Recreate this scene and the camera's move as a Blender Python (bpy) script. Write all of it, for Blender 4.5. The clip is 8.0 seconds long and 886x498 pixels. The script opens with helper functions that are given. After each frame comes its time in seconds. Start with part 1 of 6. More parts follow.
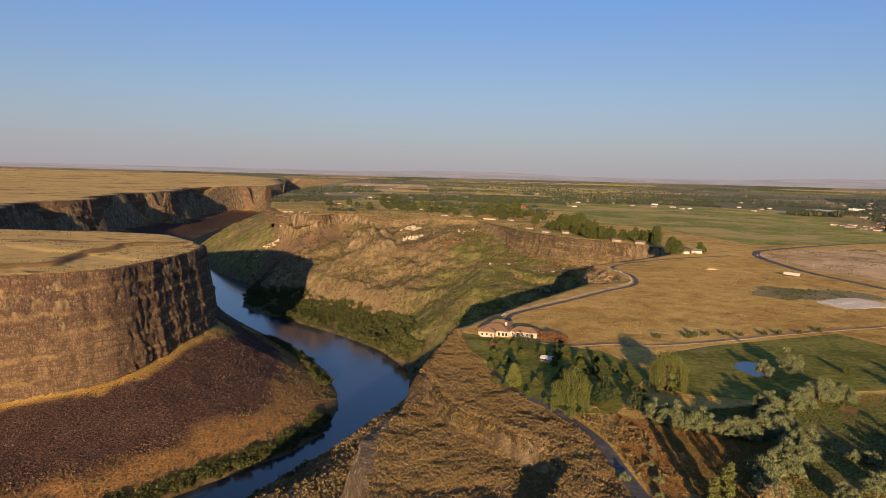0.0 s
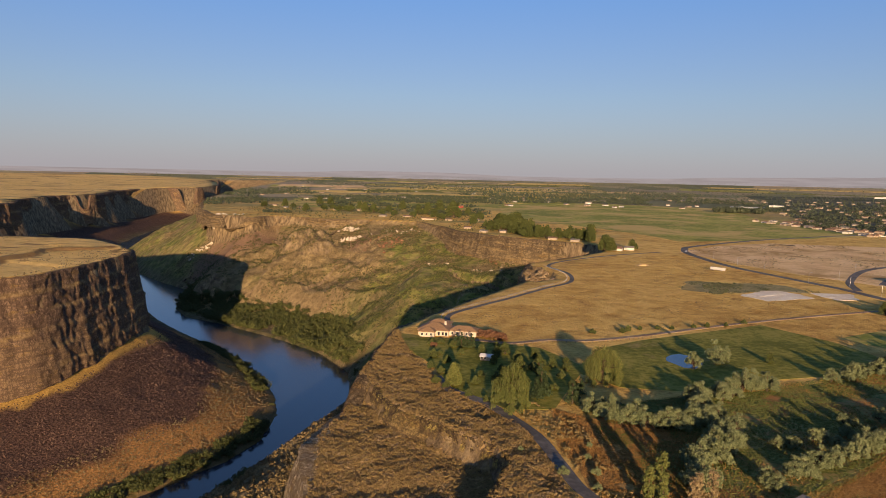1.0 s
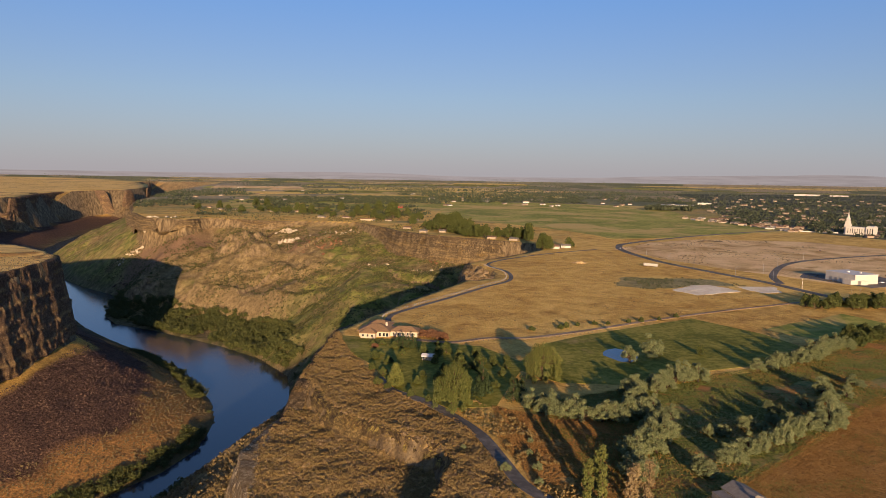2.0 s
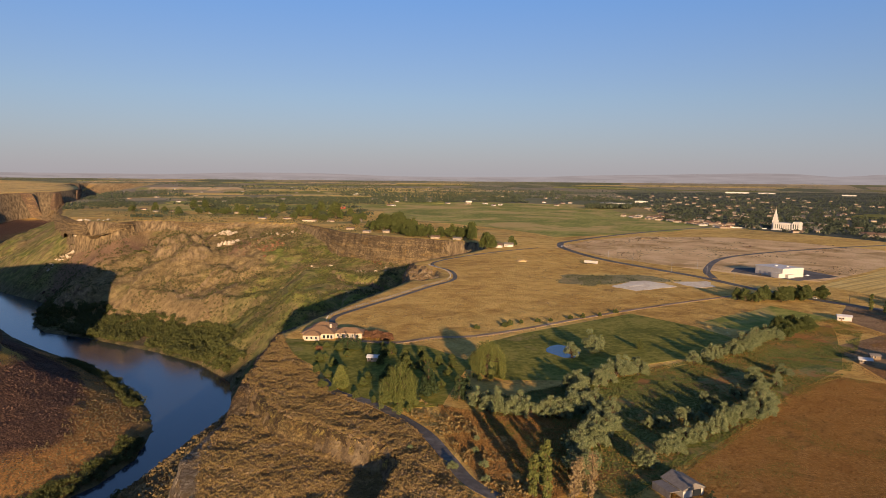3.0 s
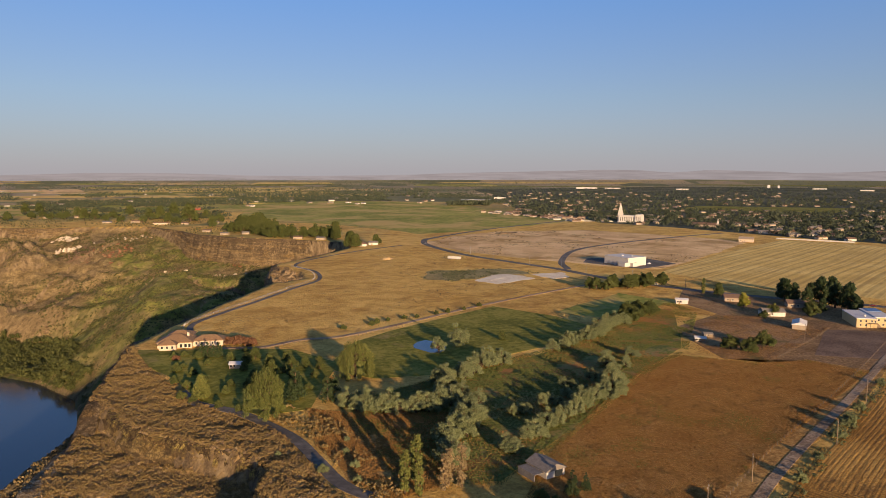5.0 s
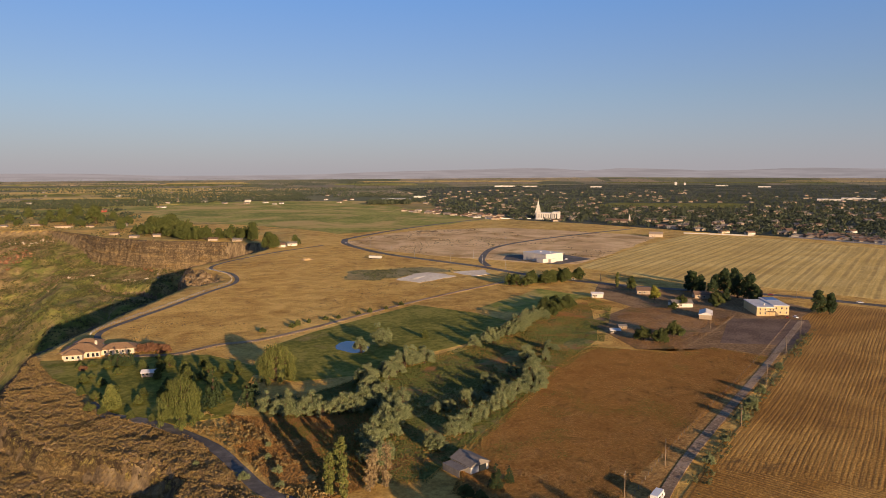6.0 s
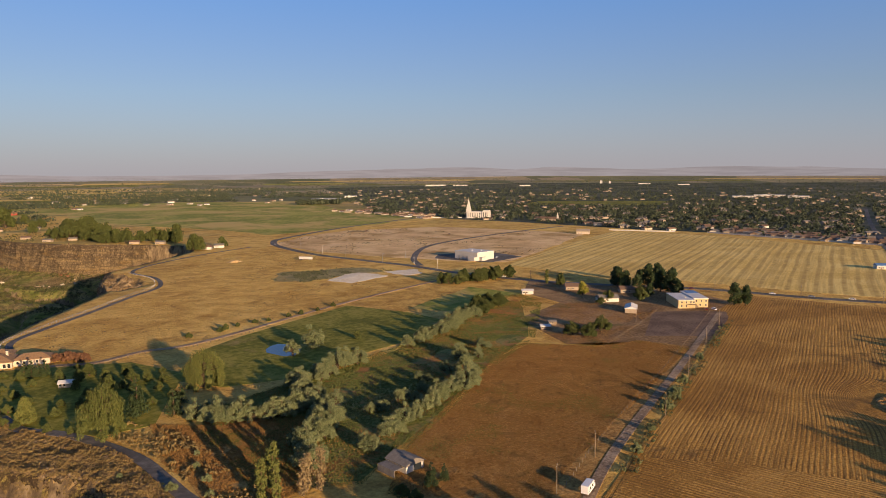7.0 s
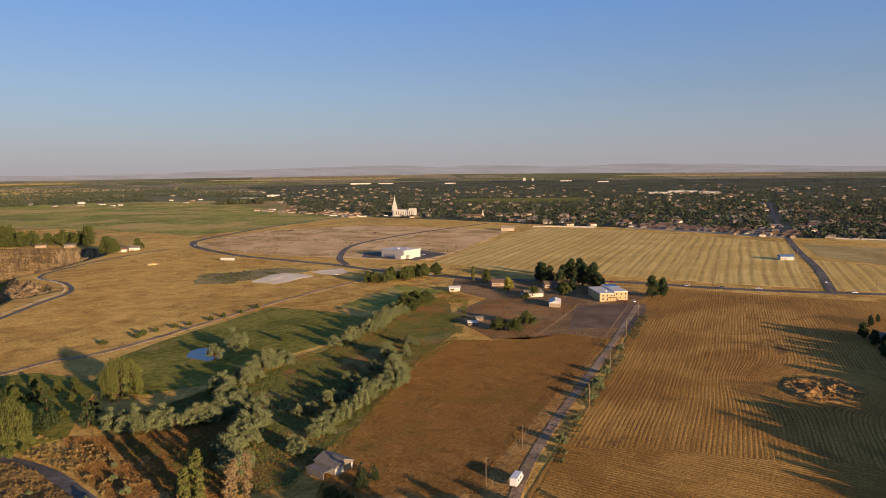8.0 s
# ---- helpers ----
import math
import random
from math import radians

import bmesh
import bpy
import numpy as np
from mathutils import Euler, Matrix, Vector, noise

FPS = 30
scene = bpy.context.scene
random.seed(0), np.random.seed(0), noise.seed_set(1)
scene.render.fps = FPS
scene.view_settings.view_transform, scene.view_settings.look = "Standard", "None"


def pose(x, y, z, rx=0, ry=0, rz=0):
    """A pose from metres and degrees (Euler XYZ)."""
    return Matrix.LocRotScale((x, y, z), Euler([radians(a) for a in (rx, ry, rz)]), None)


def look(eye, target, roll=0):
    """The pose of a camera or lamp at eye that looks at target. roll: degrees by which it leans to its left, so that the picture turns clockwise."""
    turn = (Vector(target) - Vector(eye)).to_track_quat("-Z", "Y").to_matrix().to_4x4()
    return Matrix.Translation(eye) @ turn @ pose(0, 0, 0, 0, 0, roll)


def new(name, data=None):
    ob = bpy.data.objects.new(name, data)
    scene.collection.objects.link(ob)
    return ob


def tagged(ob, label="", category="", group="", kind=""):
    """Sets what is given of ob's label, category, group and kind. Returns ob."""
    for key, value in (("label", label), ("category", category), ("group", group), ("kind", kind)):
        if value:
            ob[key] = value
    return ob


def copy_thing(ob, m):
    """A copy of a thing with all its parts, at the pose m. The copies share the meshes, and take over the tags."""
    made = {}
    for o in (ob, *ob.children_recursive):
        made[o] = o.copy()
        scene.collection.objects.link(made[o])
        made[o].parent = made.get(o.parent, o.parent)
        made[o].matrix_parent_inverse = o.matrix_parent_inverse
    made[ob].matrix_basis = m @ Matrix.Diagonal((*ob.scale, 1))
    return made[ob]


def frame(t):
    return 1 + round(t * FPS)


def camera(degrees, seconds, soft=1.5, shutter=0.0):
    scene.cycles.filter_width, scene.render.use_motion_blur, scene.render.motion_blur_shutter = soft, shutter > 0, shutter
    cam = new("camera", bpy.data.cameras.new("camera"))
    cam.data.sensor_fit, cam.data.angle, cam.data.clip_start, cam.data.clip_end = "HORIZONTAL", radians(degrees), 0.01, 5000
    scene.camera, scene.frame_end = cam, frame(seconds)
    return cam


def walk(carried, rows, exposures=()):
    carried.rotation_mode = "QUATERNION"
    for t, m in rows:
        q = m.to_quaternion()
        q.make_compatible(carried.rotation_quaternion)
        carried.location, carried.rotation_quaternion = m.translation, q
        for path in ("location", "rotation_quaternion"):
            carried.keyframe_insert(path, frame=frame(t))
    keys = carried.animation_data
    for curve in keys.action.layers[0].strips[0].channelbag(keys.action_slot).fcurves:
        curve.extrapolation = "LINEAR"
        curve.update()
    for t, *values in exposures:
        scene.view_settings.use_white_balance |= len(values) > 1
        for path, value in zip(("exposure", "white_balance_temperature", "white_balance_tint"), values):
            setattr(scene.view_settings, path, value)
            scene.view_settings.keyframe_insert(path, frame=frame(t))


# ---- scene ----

CAM_Z = 100.0        # height of the camera over the plateau
RIVER_Z = -150.0     # water level below the plateau

# ---- camera ----
cam = camera(65.76, 8.0, soft=0.6)
walk(cam, [
    (0.0, pose(0, 0, CAM_Z, 83.595, -1.486, 0.167)),
    (0.5, pose(0, 0, CAM_Z, 83.667, -1.438, -2.399)),
    (1.0, pose(0, 0, CAM_Z, 83.738, -1.223, -5.028)),
    (1.5, pose(0, 0, CAM_Z, 83.798, -1.06, -7.652)),
    (3.0, pose(0, 0, CAM_Z, 83.902, -0.624, -14.853)),
    (3.5, pose(0, 0, CAM_Z, 83.906, -0.509, -17.333)),
    (4.0, pose(0, 0, CAM_Z, 83.875, -0.372, -19.852)),
    (4.5, pose(0, 0, CAM_Z, 83.856, -0.227, -22.893)),
    (6.0, pose(0, 0, CAM_Z, 83.732, 0.181, -32.906)),
    (6.5, pose(0, 0, CAM_Z, 83.678, 0.308, -35.83)),
    (7.0, pose(0, 0, CAM_Z, 83.65, 0.403, -38.661)),
    (7.5, pose(0, 0, CAM_Z, 83.553, 0.583, -41.69)),
    (8.0, pose(0, 0, CAM_Z, 83.434, 0.629, -44.858)),
], exposures=[(0.0, 0.963, 6050, 17), (8.0, 0.963, 6050, 17)])

# ---- sky and sun ----
SUN_UP, SUN_HEADING = 9.0, 184.0     # degrees above the horizon; heading clockwise from +Y
sky_world = bpy.data.worlds.new("evening_sky")
scene.world = sky_world
sky_world.use_nodes = True
wn = sky_world.node_tree
sky = wn.nodes.new("ShaderNodeTexSky")
sky.sky_type, sky.sun_disc = "NISHITA", False
sky.sun_elevation, sky.sun_rotation = radians(SUN_UP), radians(SUN_HEADING)
sky.altitude, sky.air_density, sky.dust_density, sky.ozone_density = 1100, 1.0, 1.5, 1.2
air = wn.nodes.new("ShaderNodeMix")      # evening air: a little less red, a little more blue
air.data_type, air.blend_type = "RGBA", "MULTIPLY"
air.inputs[0].default_value, air.inputs[7].default_value = 1.0, (0.90, 0.99, 1.20, 1)
wn.links.new(sky.outputs[0], air.inputs[6])
# dust in the low air, the same all round: pale and greyish mauve at the horizon, blue higher up
up = wn.nodes.new("ShaderNodeTexCoord")
xyz = wn.nodes.new("ShaderNodeSeparateXYZ")
wn.links.new(up.outputs["Generated"], xyz.inputs[0])
dust = wn.nodes.new("ShaderNodeValToRGB")
for _ in range(2):
    dust.color_ramp.elements.new(0.5)
for el, (pos, col) in zip(dust.color_ramp.elements, ((0.0, (0.43, 0.395, 0.385, 0.85)), (0.11, (0.325, 0.40, 0.48, 0.45)), (0.24, (0.18, 0.405, 0.80, 0.42)), (0.8, (0.10, 0.21, 0.44, 0.15)))):
    el.position, el.color = pos, col
wn.links.new(xyz.outputs["Z"], dust.inputs["Fac"])
lift = wn.nodes.new("ShaderNodeMix")
lift.data_type, lift.blend_type, lift.clamp_result = "RGBA", "MULTIPLY", False
lift.inputs[0].default_value, lift.inputs[7].default_value = 1.0, (10, 10, 10, 1)
wn.links.new(dust.outputs["Color"], lift.inputs[6])
low_air = wn.nodes.new("ShaderNodeMix")
low_air.data_type = "RGBA"
wn.links.new(dust.outputs["Alpha"], low_air.inputs[0])
wn.links.new(air.outputs[2], low_air.inputs[6])
wn.links.new(lift.outputs[2], low_air.inputs[7])
wn.links.new(low_air.outputs[2], wn.nodes["Background"].inputs[0])
wn.nodes["Background"].inputs[1].default_value = 0.05
sun_data = bpy.data.lights.new("sun", "SUN")
sun_data.energy, sun_data.angle, sun_data.color = 4.3, radians(0.55), (1.0, 0.67, 0.34)
sun = new("sun", sun_data)
_h, _e = radians(SUN_HEADING), radians(SUN_UP)
sun.matrix_world = look((0, 0, 400), (-math.sin(_h) * math.cos(_e) * 100, -math.cos(_h) * math.cos(_e) * 100, 400 - math.sin(_e) * 100))

# ---- materials ----
def mat(name, rough=0.9, metallic=0.0, spec=0.3):
    m = bpy.data.materials.new(name)
    m.use_nodes = True
    b = m.node_tree.nodes["Principled BSDF"]
    b.inputs["Roughness"].default_value, b.inputs["Metallic"].default_value = rough, metallic
    b.inputs["Specular IOR Level"].default_value = spec
    return m, m.node_tree, b


def link(nt, a, b):
    nt.links.new(a, b)


def coords(nt, scale=(1, 1, 1), turn=0.0):
    tc = nt.nodes.new("ShaderNodeTexCoord")
    mp = nt.nodes.new("ShaderNodeMapping")
    mp.inputs["Scale"].default_value, mp.inputs["Rotation"].default_value = scale, (0, 0, turn)
    link(nt, tc.outputs["Object"], mp.inputs["Vector"])
    return mp.outputs["Vector"]


def noise_tex(nt, vec, scale, detail=5.0, rough=0.6, distort=0.0):
    n = nt.nodes.new("ShaderNodeTexNoise")
    n.inputs["Scale"].default_value, n.inputs["Detail"].default_value = scale, detail
    n.inputs["Roughness"].default_value, n.inputs["Distortion"].default_value = rough, distort
    link(nt, vec, n.inputs["Vector"])
    return n.outputs["Fac"]


def ramp(nt, fac, stops):
    r = nt.nodes.new("ShaderNodeValToRGB")
    while len(r.color_ramp.elements) < len(stops):
        r.color_ramp.elements.new(0.5)
    for e, (pos, col) in zip(r.color_ramp.elements, stops):
        e.position = pos
        e.color = (*col, 1) if not isinstance(col, (int, float)) else (col, col, col, 1)
    link(nt, fac, r.inputs["Fac"])
    return r.outputs["Color"]


def mix(nt, fac, a, b, mode="MIX"):
    n = nt.nodes.new("ShaderNodeMix")
    n.data_type, n.blend_type = "RGBA", mode
    for sock, v in ((n.inputs[0], fac), (n.inputs[6], a), (n.inputs[7], b)):
        if isinstance(v, (int, float)):
            sock.default_value = v
        elif isinstance(v, tuple):
            sock.default_value = (*v, 1)
        else:
            link(nt, v, sock)
    return n.outputs[2]


def math_node(nt, op, a, b=0.0):
    n = nt.nodes.new("ShaderNodeMath")
    n.operation = op
    for sock, v in zip(n.inputs, (a, b)):
        if isinstance(v, (int, float)):
            sock.default_value = v
        else:
            link(nt, v, sock)
    return n.outputs[0]


def attribute(nt, name):
    n = nt.nodes.new("ShaderNodeAttribute")
    n.attribute_name = name
    return n.outputs["Fac"]


def bump(nt, bsdf, height, strength, dist):
    n = nt.nodes.new("ShaderNodeBump")
    n.inputs["Strength"].default_value, n.inputs["Distance"].default_value = strength, dist
    link(nt, height, n.inputs["Height"])
    link(nt, n.outputs[0], bsdf.inputs["Normal"])


def cover(name, dark, mid, light, small=0.8, big=0.03, rough=0.95, relief=0.6, dist=0.45, rows=None, patch=None, round_heap=None):
    """A land cover or plain surface: colour at two scales, with relief. rows: (heading, spacing, colour, amount); patch: (colour, scale, from, to); round_heap: x, y and radius of a heap that the rows bend round."""
    m, nt, b = mat(name, rough, 0.0, 0.15)
    v = coords(nt)
    n1, n2 = noise_tex(nt, v, small, 6, 0.65), noise_tex(nt, v, big, 4, 0.6, 0.5)
    both = math_node(nt, "ADD", math_node(nt, "MULTIPLY", n1, 0.55), math_node(nt, "MULTIPLY", n2, 0.45))
    col = ramp(nt, both, [(0.43, dark), (0.5, mid), (0.57, light)])
    height = n1
    if patch:
        n3 = noise_tex(nt, v, patch[1], 6, 0.7, 0.8)
        col = mix(nt, ramp(nt, n3, [(patch[2], 0.0), (patch[3], 1.0)]), col, patch[0])
    if rows:
        heading, spacing, rcol, amount = rows
        rv = coords(nt, (1, 1, 1), radians(heading))
        bend = nt.nodes.new("ShaderNodeTexNoise")
        bend.inputs["Scale"].default_value, bend.inputs["Detail"].default_value = 0.005, 1.0
        link(nt, v, bend.inputs["Vector"])
        sh = nt.nodes.new("ShaderNodeVectorMath")
        sh.operation = "MULTIPLY_ADD"
        sh.inputs[1].default_value = (8, 8, 0)
        link(nt, bend.outputs["Color"], sh.inputs[0])
        link(nt, rv, sh.inputs[2])
        rv = sh.outputs[0]
        if round_heap:
            hx, hy, hr_ = round_heap
            ca, sa = math.cos(radians(heading)), math.sin(radians(heading))
            off = nt.nodes.new("ShaderNodeVectorMath")
            off.operation = "SUBTRACT"
            off.inputs[1].default_value = (hx * ca - hy * sa + 4, hx * sa + hy * ca + 4, 0)
            link(nt, rv, off.inputs[0])
            dd = nt.nodes.new("ShaderNodeVectorMath")
            dd.operation = "DOT_PRODUCT"
            link(nt, off.outputs[0], dd.inputs[0])
            link(nt, off.outputs[0], dd.inputs[1])
            k = math_node(nt, "SUBTRACT", 1.0, math_node(nt, "POWER", math_node(nt, "DIVIDE", hr_ * hr_, math_node(nt, "MAXIMUM", dd.outputs["Value"], hr_ * hr_)), 2.0))
            sc = nt.nodes.new("ShaderNodeVectorMath")
            sc.operation = "SCALE"
            link(nt, off.outputs[0], sc.inputs[0])
            link(nt, k, sc.inputs["Scale"])
            rv = sc.outputs[0]
        w = nt.nodes.new("ShaderNodeTexWave")
        w.bands_direction, w.inputs["Scale"].default_value = "X", 0.314 / spacing
        w.inputs["Distortion"].default_value, w.inputs["Detail"].default_value = 1.3, 4.0
        w.inputs["Detail Scale"].default_value, w.inputs["Detail Roughness"].default_value = 0.25, 0.65
        link(nt, rv, w.inputs["Vector"])
        fade = ramp(nt, noise_tex(nt, v, 0.05, 5, 0.7), [(0.35, 0.2), (0.62, 1.0)])
        fac = math_node(nt, "MULTIPLY", math_node(nt, "MULTIPLY", ramp(nt, w.outputs["Fac"], [(0.6, 0.0), (0.92, 1.0)]), amount), fade)
        streak = nt.nodes.new("ShaderNodeMapping")
        streak.inputs["Scale"].default_value = (2.6 / spacing, 0.05 / spacing, 1)
        link(nt, rv, streak.inputs["Vector"])
        lines = ramp(nt, noise_tex(nt, streak.outputs["Vector"], 1.0, 3, 0.6), [(0.44, 0.0), (0.62, 1.0)])
        col = mix(nt, math_node(nt, "MULTIPLY", lines, amount * 0.6), col, rcol)
        col = mix(nt, fac, col, rcol)
        height = math_node(nt, "ADD", n1, math_node(nt, "MULTIPLY", w.outputs["Fac"], -0.12))
    link(nt, col, b.inputs["Base Color"])
    bump(nt, b, height, relief, dist)
    return m


def foliage(name, dark, mid, light):
    m, nt, b = mat(name, 0.75, 0.0, 0.2)
    g = nt.nodes.new("ShaderNodeNewGeometry")
    oi = nt.nodes.new("ShaderNodeObjectInfo")
    f = math_node(nt, "ADD", math_node(nt, "MULTIPLY", g.outputs["Random Per Island"], 0.75), math_node(nt, "MULTIPLY", oi.outputs["Random"], 0.25))
    col = ramp(nt, f, [(0.0, dark), (0.5, mid), (1.0, light)])
    link(nt, col, b.inputs["Base Color"])
    return m


def paint(name, colour, rough=0.7, vary=0.12, scale=0.6, metallic=0.0):
    m, nt, b = mat(name, rough, metallic, 0.3)
    n = noise_tex(nt, coords(nt), scale, 5, 0.65)
    low = tuple(c * (1 - vary) for c in colour)
    high = tuple(min(1, c * (1 + vary)) for c in colour)
    link(nt, ramp(nt, n, [(0.35, low), (0.65, high)]), b.inputs["Base Color"])
    return m


M_DIRT = cover("tan_dirt", (0.56, 0.37, 0.17), (0.74, 0.51, 0.245), (0.82, 0.61, 0.32), 0.5, 0.02, relief=1.0, dist=1.3, patch=((0.46, 0.29, 0.11), 0.014, 0.52, 0.62))
M_LAWN = cover("lawn", (0.12, 0.125, 0.016), (0.185, 0.182, 0.025), (0.28, 0.248, 0.048), 0.25, 0.03, patch=((0.32, 0.24, 0.09), 0.02, 0.58, 0.68))
M_CROP = cover("green_crop", (0.19, 0.21, 0.035), (0.29, 0.295, 0.052), (0.43, 0.375, 0.085), 0.1, 0.008, patch=((0.56, 0.40, 0.13), 0.006, 0.47, 0.58))
M_WEEDS = cover("green_weeds", (0.09, 0.11, 0.028), (0.18, 0.19, 0.05), (0.28, 0.22, 0.08), 0.5, 0.04, patch=((0.33, 0.17, 0.06), 0.03, 0.5, 0.6))
M_RUST = cover("rust_grass", (0.24, 0.13, 0.037), (0.38, 0.215, 0.063), (0.52, 0.315, 0.10), 0.7, 0.05, relief=1.0, dist=0.8, patch=((0.16, 0.105, 0.035), 0.05, 0.52, 0.66))
M_STUBBLE = cover("brown_stubble", (0.36, 0.185, 0.037), (0.50, 0.27, 0.058), (0.62, 0.36, 0.088), 0.9, 0.015, relief=0.9, rows=(68.3, 1.7, (0.16, 0.08, 0.02), 0.85), patch=((0.20, 0.115, 0.035), 0.022, 0.58, 0.68), round_heap=(332, 92, 23))
M_HEADLAND = cover("headland_stubble", (0.36, 0.185, 0.037), (0.50, 0.27, 0.058), (0.62, 0.36, 0.088), 0.9, 0.03, relief=0.9, rows=(166.0, 1.7, (0.14, 0.07, 0.018), 0.75))
M_HEAP = cover("straw_and_earth", (0.20, 0.10, 0.03), (0.33, 0.18, 0.06), (0.46, 0.28, 0.10), 0.9, 0.12, relief=1.0, dist=0.8)
M_GOLD = cover("gold_stubble", (0.68, 0.46, 0.12), (0.80, 0.57, 0.165), (0.86, 0.65, 0.22), 0.4, 0.015, rows=(68.3, 11.0, (0.42, 0.27, 0.085), 0.8))
M_PALE = cover("pale_weeds", (0.20, 0.18, 0.075), (0.30, 0.255, 0.11), (0.42, 0.34, 0.16), 0.35, 0.03)
M_WHITE = cover("white_gravel", (0.70, 0.58, 0.42), (0.80, 0.70, 0.53), (0.86, 0.78, 0.63), 0.5, 0.05, relief=1.0, dist=1.2)
M_ASPHALT = cover("asphalt", (0.10, 0.09, 0.08), (0.14, 0.127, 0.113), (0.185, 0.168, 0.148), 0.3, 0.03, rough=0.85, relief=0.2, dist=0.03)
M_GRAVEL = cover("gravel_lane", (0.22, 0.15, 0.092), (0.32, 0.23, 0.148), (0.43, 0.32, 0.21), 0.8, 0.05, relief=0.9, dist=0.5)
M_EARTH = cover("trodden_earth", (0.17, 0.10, 0.043), (0.265, 0.162, 0.073), (0.37, 0.24, 0.115), 0.6, 0.035, relief=0.9, dist=0.8, patch=((0.12, 0.11, 0.04), 0.03, 0.55, 0.68))
M_YARD = cover("brown_gravel", (0.13, 0.085, 0.058), (0.185, 0.125, 0.085), (0.25, 0.17, 0.115), 0.8, 0.05, relief=0.7, dist=0.4)

# ---- plan of the land ----
FAR0, FAR1 = 1700.0, 4700.0


def squash(x, y, z):
    """Beyond FAR0 the land is drawn in towards the camera's post, evenly in all three axes, so that the horizon lies inside the lens's reach."""
    r = np.hypot(x, y)
    k = np.where(r > FAR0, (FAR0 + (FAR1 - FAR0) * (1 - np.exp(-(np.maximum(r, FAR0) - FAR0) / (FAR1 - FAR0)))) / np.maximum(r, 1.0), 1.0)
    return x * k, y * k, CAM_Z + (z - CAM_Z) * k


# rims: x, y, height of the cliff under the rim
RIM_N = [(-800, -3600, 80), (-820, -1200, 90), (-760, 200, 100), (-560, 500, 105), (-389, 595, 108), (-352, 619, 105), (-318, 655, 100), (-299, 743, 92),
         (-294, 798, 88), (-300, 846, 90), (-328, 901, 95), (-394, 981, 90), (-489, 1009, 90), (-644, 1000, 90), (-770, 1035, 90), (-880, 1110, 80), (-930, 1220, 70),
         (-890, 1335, 70), (-935, 1440, 80), (-1020, 1660, 90), (-985, 1790, 95), (-975, 1925, 95), (-1055, 2120, 100), (-1078, 2442, 100), (-1030, 2560, 100), (-1123, 3091, 110), (-1100, 3500, 110), (-956, 3700, 110), (-1000, 4300, 110), (-1500, 6500, 90)]
RIM_S = [(-900, 6500, 60), (-780, 4300, 60), (-690, 3300, 50), (-595, 2400, 40), (-448, 1766, 30), (-366, 1552, 32), (-277, 1487, 28), (-240, 1555, 18), (-183, 1526, 16), (-103, 1463, 16)]
RIM_S += [(-31, 1473, 8), (76, 1427, 8), (123, 1294, 26), (137, 1222, 40), (198, 1111, 40), (272, 1040, 42), (316, 987, 45), (300, 900, 40), (240, 830, 42), (172, 770, 44), (150, 715, 46), (140, 641, 48),
         (107, 589, 48), (77, 545, 46), (50, 500, 42), (27, 464, 35), (9, 431, 28), (-3, 372, 28), (-16, 306, 34), (-30, 269, 42), (-25, 235, 45), (-20, 200, 45), (-30, 90, 45), (-40, -200, 45), (-20, -1200, 60), (0, -3600, 80)]
RIVER = [(-380, -3600, 50), (-390, -1000, 48), (-370, 60, 45), (-265, 360, 38), (-158, 492, 35), (-104, 560, 34), (-78, 617, 34), (-66, 695, 40), (-75, 759, 43), (-90, 830, 53), (-127, 905, 54), (-177, 973, 50),
         (-229, 1033, 44), (-285, 1095, 38), (-347, 1160, 24), (-388, 1235, 25), (-417, 1340, 32), (-437, 1425, 40), (-520, 1545, 28), (-610, 1680, 26), (-650, 1790, 28), (-790, 2100, 30), (-860, 2600, 32), (-890, 3200, 34), (-860, 3900, 40), (-1200, 6500, 50)]
# a lower bench in front of the camera's own promontory: its scarp runs along this line
BENCH = [(-40, 350), (-5, 335), (3, 300), (12, 279), (28, 262), (42, 246), (47, 232), (40, 212), (30, 190), (10, 120), (-60, 60), (-140, 180), (-70, 300)]


def seg_dist(x, y, line, closed=False):
    """Distance from each point to a polyline, with the third value interpolated at the nearest place, and the arc there."""
    best = np.full(x.shape, 1e12)
    val = np.zeros(x.shape)
    pts = list(line) + ([line[0]] if closed else [])
    for a, b in zip(pts[:-1], pts[1:]):
        ax, ay, bx, by = a[0], a[1], b[0], b[1]
        dx, dy = bx - ax, by - ay
        t = np.clip(((x - ax) * dx + (y - ay) * dy) / (dx * dx + dy * dy), 0, 1)
        d = (x - ax - t * dx) ** 2 + (y - ay - t * dy) ** 2
        near = d < best
        best = np.where(near, d, best)
        if len(a) > 2:
            val = np.where(near, a[2] + t * (b[2] - a[2]), val)
    return np.sqrt(best), val


def inside(x, y, poly):
    res = np.zeros(x.shape, bool)
    n = len(poly)
    for i in range(n):
        x1, y1, x2, y2 = poly[i][0], poly[i][1], poly[(i + 1) % n][0], poly[(i + 1) % n][1]
        if y1 == y2:
            continue
        res ^= ((y1 > y) != (y2 > y)) & (x < (x2 - x1) * (y - y1) / (y2 - y1) + x1)
    return res


def lattice(ix, iy, seed):
    h = (ix * 374761393 + iy * 668265263 + seed * 974711) & 0xFFFFFFFF
    h = ((h ^ (h >> 13)) * 1274126177) & 0xFFFFFFFF
    return ((h ^ (h >> 16)) & 0xFFFF) / 32767.5 - 1.0


